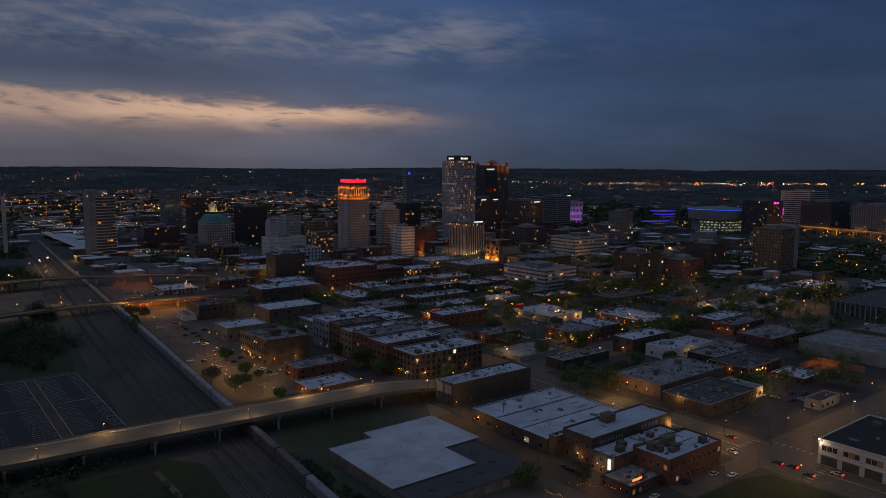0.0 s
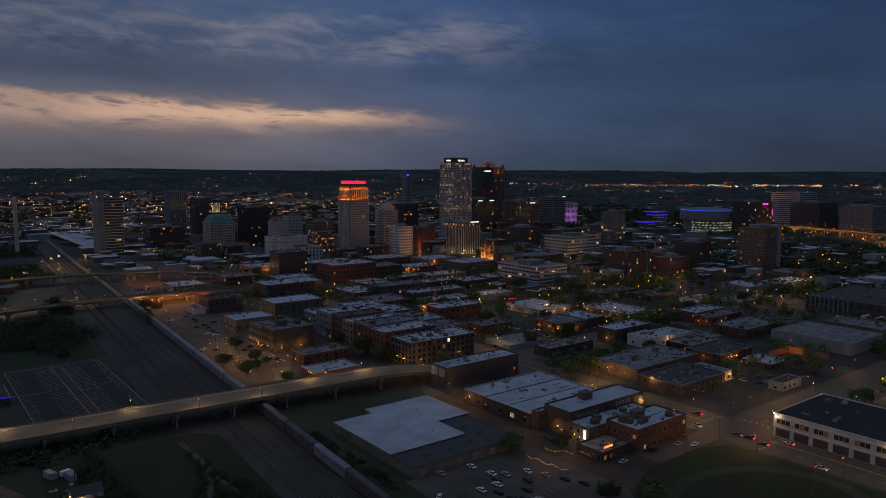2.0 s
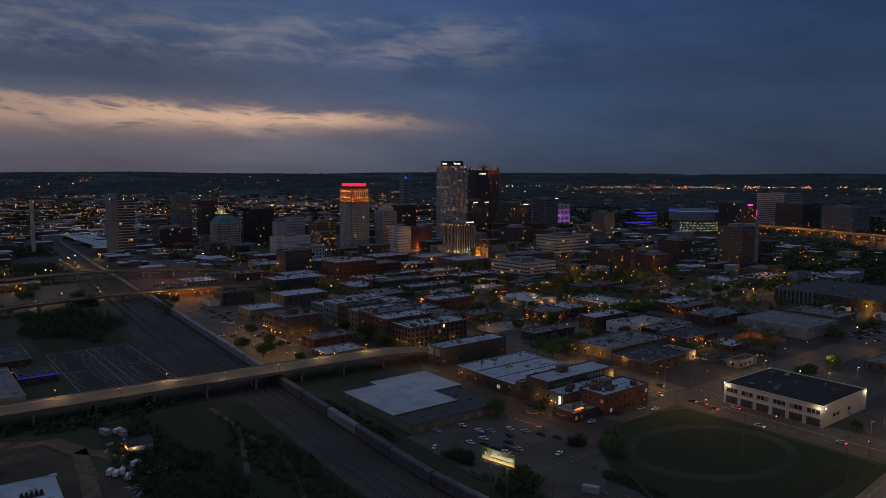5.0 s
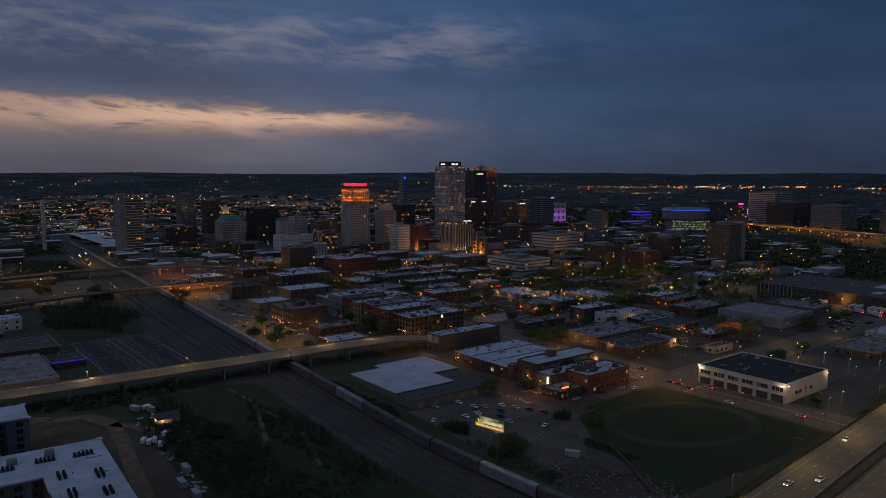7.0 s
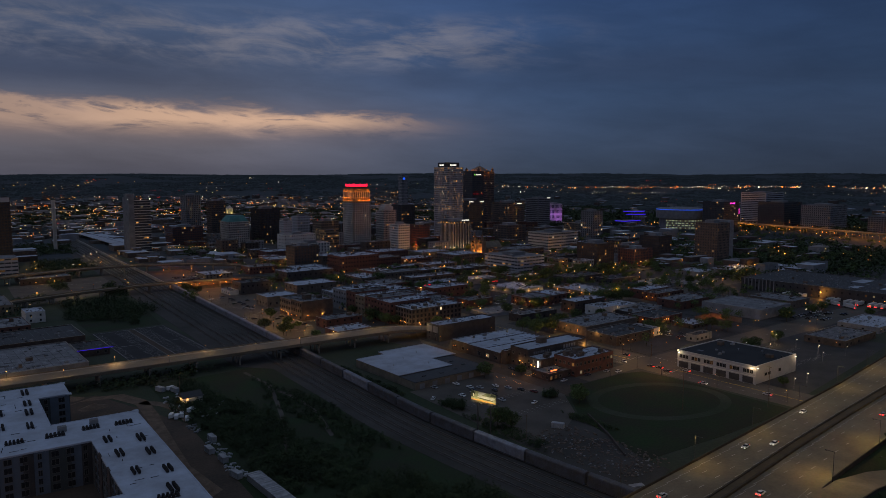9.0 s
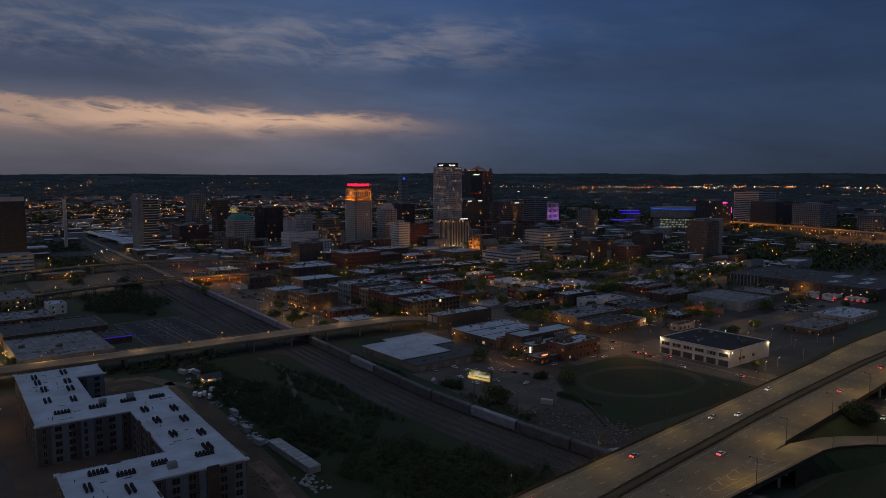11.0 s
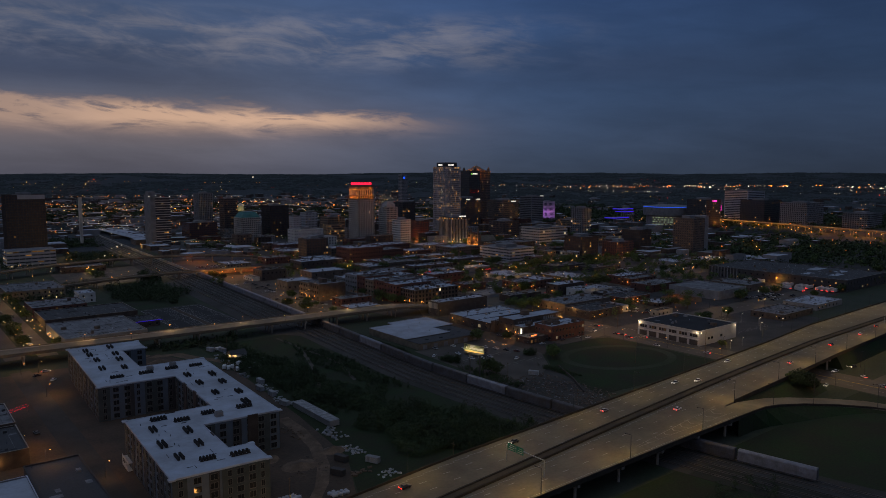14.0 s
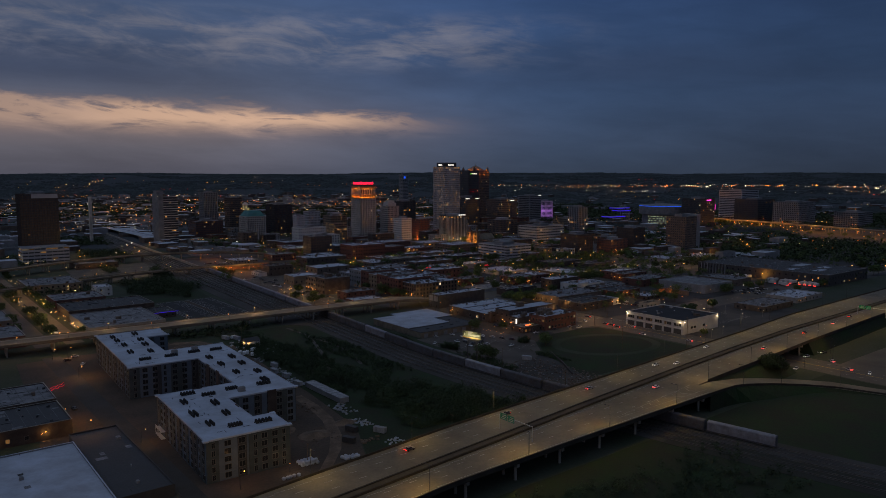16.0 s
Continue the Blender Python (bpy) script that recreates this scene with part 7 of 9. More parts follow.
def tree(seed, r, h, leaf="leaf", dense=1.0):
    rnd = random.Random(seed)
    t = thing("tree", "leafy street tree with a dark uneven crown", "tree", group="trees")
    bm = bmesh.new()
    cyl(bm, 0, 0, -0.1, h * 0.45, 0.22, 7, 0.12)
    for k in range(5):
        a = k * 1.3 + rnd.random()
        e = Vector((math.cos(a) * r * 0.6, math.sin(a) * r * 0.6, h * rnd.uniform(0.6, 0.8)))
        s = Vector((0, 0, h * rnd.uniform(0.3, 0.42)))
        d = (e - s).normalized().orthogonal() * 0.07
        c = (e - s).normalized().cross(d)
        lo = [bm.verts.new(s + q) for q in (d, c, -d, -c)]
        hi = bm.verts.new(e)
        for i in range(4):
            bm.faces.new((lo[i], lo[(i + 1) % 4], hi))
    part("trunk", bm, M["bark"], t)
    bm = bmesh.new()
    leaf_cloud(bm, rnd, 0, 0, h * 0.65, r * 1.1, h * 0.34, int(420 * dense), 0.46)
    for k in range(6):
        a = k * 1.05 + rnd.random()
        leaf_cloud(bm, rnd, math.cos(a) * r * 0.6, math.sin(a) * r * 0.6, h * rnd.uniform(0.5, 0.8), r * 0.6, h * 0.2, int(110 * dense), 0.42)
    part("crown", bm, M[leaf], t)
    return t


protos = [tree(1, 3.4, 7.5), tree(2, 4.4, 9.5), tree(3, 2.6, 5.5), tree(4, 6.0, 12.5, "leafdark", 3.2)]
first = [True] * 4
rnd = random.Random(11)


def plant(x, y, kind, s=1.0, z=0.05):
    m = pose(x, y, z, 0, 0, rnd.uniform(0, 360)) @ Matrix.Scale(s, 4)
    if first[kind]:
        protos[kind].matrix_basis, first[kind] = m, False
    else:
        c = copy_thing(protos[kind], pose(x, y, z, 0, 0, rnd.uniform(0, 360)))
        c.scale = (s, s, s)


for x, y, k in ((132, 388, 1), (156, 429, 0), (153, 391, 0), (136, 363, 1), (157, 381, 2), (150, 338, 0), (146, 372, 0), (145, 601, 1), (152, 590, 1), (139, 575, 0), (179, 185, 1), (285.5, 262, 1), (303, 252, 1), (299.5, 246, 1), (300, 262, 0), (363, 204, 1), (408, 178, 1), (275, 536, 1), (87, 663, 1), (370, 256, 0), (262, 174, 0), (259, 160, 2), (128, 118, 1), (131, 112, 1), (136, 122, 0), (186, 118, 1), (192, 124, 0), (301.5, 68, 2), (200, 176, 2), (230, 300, 2), (246, 318, 0), (222, 340, 1), (222, 360, 1), (218, 400, 1), (224, 420, 0), (216, 450, 1)):
    plant(x, y, k, rnd.uniform(0.85, 1.2))
plant(236, -17, 3, 1.0, 1.0)
plant(242, -19, 3, 0.72, 0.6)
for k in range(46):
    plant(rnd.choice((-96, -77.5, -77.5, -60)) + rnd.uniform(-1, 1), 338 + k * 12 + rnd.uniform(-3, 3), rnd.choice((0, 1, 1)), rnd.uniform(0.8, 1.2))
for k in range(120):
    x, y = rnd.uniform(298, 900), rnd.choice((124, 157, 322, 437, 462, 586, 610, 732)) + rnd.uniform(-2, 2)
    if not (x < 470 and 150 < y < 160):
        plant(x, y, rnd.choice((0, 1, 1)), rnd.uniform(0.8, 1.3))
for k in range(60):
    x, y = rnd.choice((267, 299, 418, 442, 564, 588, 710)) + rnd.uniform(-2, 2), rnd.uniform(330, 760)
    plant(x, y, rnd.choice((0, 1)), rnd.uniform(0.7, 1.1))


def woods(cx, cy, rx, ry, n, h, s, label, seed, leaves=16):
    """Dense scrub and trees that nobody could count: clumps of leaves over an uneven patch."""
    r2 = random.Random(seed)
    vs, fs = [], []
    for _ in range(n):
        a, q = r2.uniform(0, math.tau), math.sqrt(r2.random())
        q *= 1 + 0.2 * math.sin(a * 5 + seed)
        x, y = cx + rx * q * math.cos(a), cy + ry * q * math.sin(a)
        top = h * (0.45 + 0.55 * r2.random()) * (0.6 + 0.6 * max(0, noise.noise((x * 0.06, y * 0.06, seed)) + 0.5))
        g = hill(x, y)
        rr = s * r2.uniform(1.2, 2.4)
        for _ in range(leaves):
            u = r2.random()
            p = Vector((x + r2.gauss(0, rr), y + r2.gauss(0, rr), g + top * (0.1 + 0.9 * u)))
            e = Euler((r2.uniform(-0.9, 0.9), r2.uniform(-0.9, 0.9), r2.uniform(0, 6.3))).to_matrix()
            w, d = s * r2.uniform(0.6, 1.2), s * r2.uniform(0.5, 1.0)
            b = len(vs)
            vs += [tuple(p + e @ Vector(c)) for c in ((-w, 0, 0), (0, -d, 0.2 * s), (w, 0, 0), (0, d, 0.2 * s))]
            fs.append((b, b + 1, b + 2, b + 3))
    me = bpy.data.meshes.new("woods")
    me.from_pydata(vs, [], fs)
    me.materials.append(M["leafdark"])
    return tagged(new("woods", me), label, "woods", kind="stuff")


T = "dense dark scrub trees"
woods(131, 155, 5, 8, 90, 6, 0.3, T + " beside the billboard", 41, 50)
woods(122, 225, 4, 40, 150, 2.6, 0.28, T + " along the train", 42, 40)
woods(126, 110, 5, 26, 130, 3.2, 0.28, T + " at the edge of the lot", 43, 40)
woods(182, 136, 5, 4, 40, 5, 0.3, T + " at the corner of the field", 44, 50)
woods(168, 96, 4, 16, 90, 1.8, 0.26, T + " along the graffiti wall", 45, 36)
woods(32, 190, 17, 88, 1000, 5, 0.34, T + " beside the rail yard", 1, 46)
woods(46, 66, 27, 36, 1000, 6, 0.34, T + " beside the expressway", 2, 46)
woods(64, 40, 22, 16, 300, 5, 0.34, T + " along the foot of the viaduct", 14, 46)
woods(58, 545, 34, 62, 520, 9, 0.5, T + " between the tracks and the street", 3, 40)
woods(18, 300, 40, 10, 90, 6, 0.8, T + " under the bridge", 4)
woods(20, -78, 90, 30, 500, 5, 0.4, T + " below the expressway", 5, 36)
woods(990, 420, 200, 150, 900, 10, 2.0, T + " among the distant streets", 6)
woods(760, 290, 110, 60, 260, 10, 1.6, T + " among parked cars", 7)
woods(1020, 200, 200, 100, 500, 10, 2.0, T + " beyond the long warehouse", 8)
woods(560, 440, 60, 26, 120, 9, 1.3, T + " round a car park", 9)
woods(86, 900, 34, 80, 300, 8, 0.7, T + " by the viaduct", 10, 30)
woods(88, 645, 9, 26, 90, 10, 0.6, T + " beside the tracks", 51, 40)
woods(50, 728, 8, 40, 70, 7, 0.5, T + " among parked cars by the viaduct", 52, 36)
woods(12, 640, 16, 14, 60, 7, 0.5, T + " by the low viaduct", 53, 30)
woods(142, 596, 4, 22, 60, 5, 0.4, T + " at the end of the car park", 54, 40)
woods(226, 1480, 20, 110, 160, 8, 1.2, T + " by the station", 55, 20)
woods(100, 1160, 50, 90, 240, 8, 1.2, T + " along the far tracks", 56, 20)
woods(70, 190, 11, 66, 420, 3.0, 0.30, T + " low along the tracks", 57, 40)
woods(40, 130, 22, 26, 300, 3.4, 0.32, T + " in the hollow by the yard", 58, 40)
woods(-30, 600, 26, 60, 160, 8, 0.6, T + " behind the low roofs", 59, 30)
woods(1180, 1000, 160, 60, 240, 14, 2.4, T + " behind downtown", 12)
woods(-60, 900, 90, 60, 120, 9, 1.4, T + " by the parking deck", 13)
for k in range(16):
    a = radians(52 + 40 - k * 5.4)
    d = rnd.uniform(1750, 2500)
    woods(d * math.cos(a), d * math.sin(a), 300, 240, 520, 13, 3.2, "dark far woods", 30 + k)

def far_canopy(label, n, d0, d1, seed):
    """Wooded land out to the ridges: low clumps of canopy, wider than high."""
    r2 = random.Random(seed)
    vs, fs = [], []
    for _ in range(n):
        d = math.sqrt(r2.uniform(d0 * d0, d1 * d1))
        a = radians(52.3 - r2.uniform(-38, 38))
        x, y = d * math.cos(a), d * math.sin(a)
        if noise.noise((x * 0.004, y * 0.004, 2.2)) < (0.05 if d < 2400 else -0.25) or not free(x - 8, y - 8, x + 8, y + 8, 0):
            continue
        g, w = hill(x, y), r2.uniform(9, 22)
        top = r2.uniform(3, 7)
        for _ in range(4):
            cx, cy, q = x + r2.gauss(0, w * 0.7), y + r2.gauss(0, w * 0.7), w * r2.uniform(0.4, 0.8)
            b = len(vs)
            k = 6
            t0 = r2.uniform(0, 1)
            vs.append((cx, cy, g + top * r2.uniform(0.8, 1.15)))
            for i in range(k):
                u = q * r2.uniform(0.7, 1.2)
                vs.append((cx + u * math.cos(t0 + i * math.tau / k), cy + u * math.sin(t0 + i * math.tau / k), g - 1))
            fs += [(b, b + 1 + i, b + 1 + (i + 1) % k) for i in range(k)]
    me = bpy.data.meshes.new("far_woods")
    me.from_pydata(vs, [], fs)
    me.materials.append(M["leafhaze"])
    me.polygons.foreach_set("use_smooth", [True] * len(me.polygons))
    return tagged(new("far_woods", me), label, "woods", kind="stuff")


far_canopy("dark canopy of the woods beyond downtown, tinted blue for haze", 5000, 1250, 2500, 61)
far_canopy("dark canopy of the woods on the far ridges, tinted blue for haze", 12000, 2400, 4600, 62)


def tree_rows(label, spots, seed, s=0.5):
    """Street trees past counting: a trunk and an uneven crown of leaf clumps each."""
    r2 = random.Random(seed)
    vs, fs, mi = [], [], []
    for x, y in spots:
        h, r = r2.uniform(6.5, 12), r2.uniform(2.8, 5.2)
        b = len(vs)
        vs += [(x - 0.2, y - 0.2, 0), (x + 0.2, y - 0.2, 0), (x, y + 0.2, 0), (x, y, h * 0.7)]
        fs += [(b, b + 1, b + 3), (b + 1, b + 2, b + 3), (b + 2, b, b + 3)]
        mi += [1] * 3
        for _ in range(6):
            cx, cy, cz = x + r2.uniform(-0.6, 0.6) * r, y + r2.uniform(-0.6, 0.6) * r, h * r2.uniform(0.45, 0.85)
            for _ in range(24):
                p = Vector((r2.gauss(cx, r * 0.32), r2.gauss(cy, r * 0.32), r2.gauss(cz, h * 0.1)))
                e = Euler((r2.uniform(-0.9, 0.9), r2.uniform(-0.9, 0.9), r2.uniform(0, 6.3))).to_matrix()
                w, d = s * r2.uniform(0.6, 1.2), s * r2.uniform(0.5, 1.0)
                b = len(vs)
                vs += [tuple(p + e @ Vector(c)) for c in ((-w, 0, 0), (0, -d, 0.2 * s), (w, 0, 0), (0, d, 0.2 * s))]
                fs.append((b, b + 1, b + 2, b + 3))
                mi.append(0)
    me = bpy.data.meshes.new("street_trees")
    me.from_pydata(vs, [], fs)
    for m in ("leaf", "bark"):
        me.materials.append(M[m])
    me.polygons.foreach_set("material_index", mi)
    return tagged(new("street_trees", me), label, "trees", kind="stuff")


spots = []
for bx in (270, 296, 418, 442, 564, 588, 710, 735, 856, 880):
    for k in range(28):
        x, y = bx + rnd.uniform(-2, 2), rnd.uniform(325, 1050)
        if free(x - 4, y - 4, x + 4, y + 4, 0):
            spots.append((x, y))
for by in (324, 437, 462, 586, 610, 732, 757, 878):
    for k in range(28):
        x, y = rnd.uniform(300, 1000), by + rnd.uniform(-2, 2)
        if free(x - 4, y - 4, x + 4, y + 4, 0):
            spots.append((x, y))
for k in range(520):
    x, y = rnd.uniform(480, 1300), rnd.uniform(160, 700)
    if free(x - 5, y - 5, x + 5, y + 5, 0) and y < 0.62 * x + 60:
        spots.append((x, y))
for x, y in ((502, 329), (426, 399), (440, 402), (564, 412), (365, 196), (372, 200), (502, 236), (508, 242), (436, 187), (408, 166), (583, 344), (558, 296), (430, 310), (436, 306), (380, 406), (525, 462)):
    for k in range(3):
        spots.append((x + rnd.uniform(-4, 4), y + rnd.uniform(-4, 4)))
for k in range(260):
    x, y = rnd.uniform(302, 700), rnd.uniform(165, 470)
    if free(x - 4, y - 4, x + 4, y + 4, 0) and not (416 < x < 444 or 292 < y < 320):
        spots.append((x, y))
for k in range(60):
    x, y = rnd.uniform(205, 300), rnd.uniform(330, 700)
    if free(x - 4, y - 4, x + 4, y + 4, 0) and not 268 < x < 297:
        spots.append((x, y))
for x, y in ((284, 247), (319, 257), (325, 258), (353, 268), (441, 296), (454, 299), (462, 298), (445, 306), (457, 390), (341, 386), (215, 366), (216, 346), (333, 481), (329, 445), (332, 454), (329, 533), (337, 541), (474, 500), (469, 488), (482, 494)):
    plant(x, y, 1, rnd.uniform(0.95, 1.35))
for x, y in ((525, 483), (567, 483), (575, 460), (585, 461), (596, 462), (598, 299), (605, 300), (549, 253), (550, 257), (671, 327), (768, 329), (766, 322), (723, 408), (836, 495), (832, 485), (806, 485), (446, 212), (436, 203), (397, 175), (315, 578), (227, 582), (226, 548), (479, 390), (533, 385), (508, 400), (565, 400), (683, 436), (555, 307), (553, 291), (131, 553), (131, 542), (451, 428), (445, 502), (515, 470), (546, 468), (685, 368), (678, 352), (502, 346), (441, 314)):
    for k in range(2):
        spots.append((x + rnd.uniform(-4, 4), y + rnd.uniform(-4, 4)))
tree_rows("dark leafy street trees between downtown blocks", spots, 3, 0.6)
for k in range(12):
    woods(rnd.uniform(300, 1300), rnd.uniform(760, 1300), 60, 50, 60, 9, 1.8, "trees between downtown blocks", 90 + k)


# ---- cars ----
def car(paint, label):
    t = thing("car", label, "car", group="cars")
    bm = bmesh.new()
    sec = [(-2.25, 0.35), (2.25, 0.35), (2.25, 0.8), (1.3, 0.95), (-1.9, 0.98), (-2.25, 0.85)]
    for a, b in ((-0.9, 0.9),):
        lo = [bm.verts.new((x, a, z)) for x, z in sec]
        hi = [bm.verts.new((x, b, z)) for x, z in sec]
        for i in range(6):
            bm.faces.new((lo[i], lo[(i + 1) % 6], hi[(i + 1) % 6], hi[i]))
        bm.faces.new(lo[::-1]), bm.faces.new(hi)
    top = [(-1.7, 0.96, 0.82), (0.95, 0.96, 0.82), (0.35, 1.45, 0.62), (-1.25, 1.45, 0.62)]
    bm2 = bmesh.new()
    lo = [bm2.verts.new((x, -w, z)) for x, z, w in top]
    hi = [bm2.verts.new((x, w, z)) for x, z, w in top]
    for i in range(4):
        bm2.faces.new((lo[i], lo[(i + 1) % 4], hi[(i + 1) % 4], hi[i]))
    bm2.faces.new(lo[::-1]), bm2.faces.new(hi)
    box(bm, -1.22, -0.6, 1.452, 0.32, 0.6, 1.5)
    for q in (bm, bm2):
        bmesh.ops.recalc_face_normals(q, faces=q.faces)
    part("body", bm, M[paint], t)
    part("glasshouse", bm2, M["glass"], t)
    for x in (-1.4, 1.4):
        for y in (-0.82, 0.82):
            bm = bmesh.new()
            cyl(bm, 0, 0, -0.11, 0.11, 0.34, 12)
            w = part("wheel", bm, M["tyre"], t)
            w.location, w.rotation_euler = (x, y, 0.34), (math.pi / 2, 0, 0)
    return t


def lights_on(t):
    for y in (-0.6, 0.6):
        bm = bmesh.new()
        box(bm, 2.22, y - 0.2, 0.55, 2.3, y + 0.2, 0.75)
        part("headlight", bm, M["head"], t)
        bm = bmesh.new()
        box(bm, -2.32, y - 0.26, 0.56, -2.2, y + 0.26, 0.86)
        part("tail_light", bm, M["tail"], t)


fleet, running = [], []
for p, l in (("car_white", "white car parked on dark asphalt"), ("car_silver", "silver car parked on dark asphalt"), ("car_black", "black car parked on dark asphalt"), ("car_red", "dark red car parked on asphalt"), ("car_blue", "dark blue car parked on asphalt")):
    fleet.append(car(p, l))
for p, l in (("car_black", "dark car with its lamps lit"), ("car_white", "white car with its lamps lit"), ("car_silver", "silver car with its lamps lit")):
    running.append(car(p, l + ", on the road"))
    lights_on(running[-1])
placed = set()


def park(x, y, rz, z=0.06, on=False, kind=None):
    src = rnd.choice(running if on else fleet) if kind is None else fleet[kind]
    m = pose(x, y, z, 0, 0, rz)
    if src.name in placed:
        copy_thing(src, m)
    else:
        src.matrix_basis = m
        placed.add(src.name)


for q in fleet:
    q_i = fleet.index(q)
    q.matrix_basis = pose(172 + q_i * 3.2, 168 - q_i * 7, 0.075, 0, 0, 80 + 4 * q_i)
    placed.add(q.name)
for q, (x, y) in zip(running, ((-12, 3.5), (137.5, -6.4), (277.5, 64.7))):
    q.matrix_basis = pose(x, y, HZ + 0.01 if x < 200 else 0.055, 0, 0, 4 if x < 200 else 92)
    placed.add(q.name)
for x, y, k in ((150, 547, 0), (164, 554, 2), (166, 540, 2), (165, 531, 2), (158, 511, 2), (165, 515, 4), (164, 504, 2), (157, 485, 0), (163, 491, 2), (160, 477, 0), (163, 483, 2), (138, 440, 0), (144, 434, 2), (160, 456, 1), (167, 450, 1), (166, 429, 2), (166, 396, 0), (166, 381, 1), (166, 388, 2), (146, 416, 1), (159, 422, 2), (175, 521, 2), (161, 549, 1)):
    park(x, y, rnd.choice((0, 4, 180)), 0.075, kind=k)
for x, y, r, k in ((130, 171, 40, 0), (146, 166, 88, 0), (150, 161, 90, 2), (154, 166, 92, 0), (157, 170, 88, 4), (159, 175, 90, 0), (163, 171, 86, 1), (143, 187, 95, 1), (157, 185, 88, 0), (145, 151, 90, 0), (150.6, 154, 92, 2), (151, 148, 88, 0), (154.5, 151, 90, 2), (157.5, 147, 86, 1), (160, 156, 90, 2), (166, 162, 80, 2), (168, 133, 20, 0), (138, 158, 90, 2)):
    park(x, y, r, 0.075, kind=k)
for k in range(18):
    park(rnd.uniform(355, 384), rnd.uniform(160, 200), rnd.choice((0, 90)), 0.055)


def far_cars(label, n, x0, y0, x1, y1, z, seed):
    """Cars too far off to tell apart, in rows."""
    r2 = random.Random(seed)
    bm = bmesh.new()
    for k in range(n):
        x, y = x0 + (k % 12) * (x1 - x0) / 12 + r2.uniform(-0.4, 0.4), y0 + (k // 12) * (y1 - y0) / (n // 12 + 1)
        if r2.random() < 0.3:
            continue
        g = r2.choice((0, 0, 1, 1, 2, 2, 2, 3))
        box(bm, x - 0.9, y - 2.2, z + 0.3, x + 0.9, y + 2.2, z + 0.9, g)
        box(bm, x - 0.75, y - 1.3, z + 0.9, x + 0.75, y + 1.0, z + 1.4, 4)
        box(bm, x - 0.95, y - 1.6, z, x + 0.95, y - 1.0, z + 0.6, 5), box(bm, x - 0.95, y + 1.0, z, x + 0.95, y + 1.6, z + 0.6, 5)
    return single("parked_cars", bm, [M["car_white"], M["car_silver"], M["car_black"], M["car_red"], M["glass"], M["tyre"]], label, "cars", kind="stuff")


far_cars("rows of parked cars on a far lot", 84, 700, 255, 800, 335, 0.05, 1)
far_cars("rows of parked cars behind low buildings", 48, 500, 400, 570, 470, 0.18, 2)
far_cars("rows of trucks and cars by the loading docks", 40, 500, 140, 562, 180, 0.05, 4)
for x, y, r in ((204.3, 189, 80), (204.2, 184, 85), (246, 149, 0), (210, 162, 20), (210.5, 151, 0), (251, 144, 0), (231, 151, 0)):
    park(x, y, r, 0.055)
for x, y, r in ((277, 139.5, 90), (278, 134, 92), (269, 98, 270), (288, 167, 90), (273, 157, 250), (285, 119.5, 90), (275, 126, 90), (297.7, -8.6, 170), (312, -8, 168), (317, -11, 165), (298, -24.6, 50), (286.2, -39.7, 60), (287, -51, 200), (263.2, -18.5, 190), (-46, 249, 0)):
    park(x, y, r, 0.075, True)
for x, y, r in ((108.9, 13.5, 4), (174.2, 19.7, 184), (186.7, 14.3, 184), (262, 1.6, 3), (328, 7.4, 3), (376, 9, 3), (413, 13, 3), (236, 26, 184), (48, 11, 184)):
    park(x, y, r, HZ + 0.01, True)

# ---- billboard, wires, poles, yard clutter ----
bb = thing("billboard", "floodlit billboard with a yellow and green picture on steel posts", "billboard", 113.7, 112, 0, -78)
for x in (-3.6, 3.6):
    bm = bmesh.new()
    cyl(bm, x, 0.5, 0, 20.6, 0.35)
    part("post", bm, M["darksteel"], bb)
bm = bmesh.new()
box(bm, -7.1, -1.5, 16.6, 7.1, 0.5, 16.75), box(bm, -7.1, -0.1, 16.75, 7.1, 0.4, 17.0)
part("catwalk", bm, M["darksteel"], bb)
M["poster"] = mat("printed_poster", (0.40, 0.36, 0.16), 0.6, var=0.3, scale=0.3, fine=0.9, stain=(0.2, 0.22, 0.1), stain_amt=0.8)
M["posterpale"] = mat("cream_print", (0.78, 0.74, 0.56), 0.6, var=0.15, scale=0.5)
M["posterdark"] = mat("olive_print", (0.055, 0.06, 0.03), 0.6, var=0.3, scale=0.5)
M["posterband"] = mat("amber_print", (0.7, 0.34, 0.05), 0.6, var=0.2, scale=0.4)
bm = bmesh.new()
box(bm, -7.0, -0.35, 17.0, 7.0, -0.12, 21.3)
part("panel", bm, M["poster"], bb)
bm = bmesh.new()
box(bm, -7.0, -0.36, 17.0, 7.0, -0.352, 17.55)
part("lower_band", bm, M["posterband"], bb)
for d, shape, m in ((0.354, [(-6.9, 0.8), (-5.6, 0.7), (-4.6, 2.6), (-5.4, 3.6), (-6.9, 3.6)], "posterdark"), (0.3545, [(-5.9, 0.9), (-5.3, 1.1), (-5.2, 2.2), (-5.9, 2.4)], "posterpale"), (0.355, [(-2.6, 3.6), (1.6, 3.6), (-1.4, 1.7), (-3.0, 1.9)], "posterpale"), (0.356, [(-3.6, 1.0), (4.8, 0.9), (6.6, 1.5), (6.2, 2.2), (3.6, 2.1), (-2.2, 2.0)], "posterpale"), (0.357, [(-2.4, 0.5), (5.2, 0.4), (5.6, 0.85), (-3.2, 0.85)], "posterdark"), (0.358, [(3.8, 2.5), (6.9, 2.7), (6.9, 3.6), (4.6, 3.6)], "posterdark")):
    bm = bmesh.new()
    prism(bm, shape, 0, 0.006)
    o = part("picture_shape", bm, M[m], bb)
    o.location, o.rotation_euler = (0, -d, 17.6), (math.pi / 2, 0, 0)
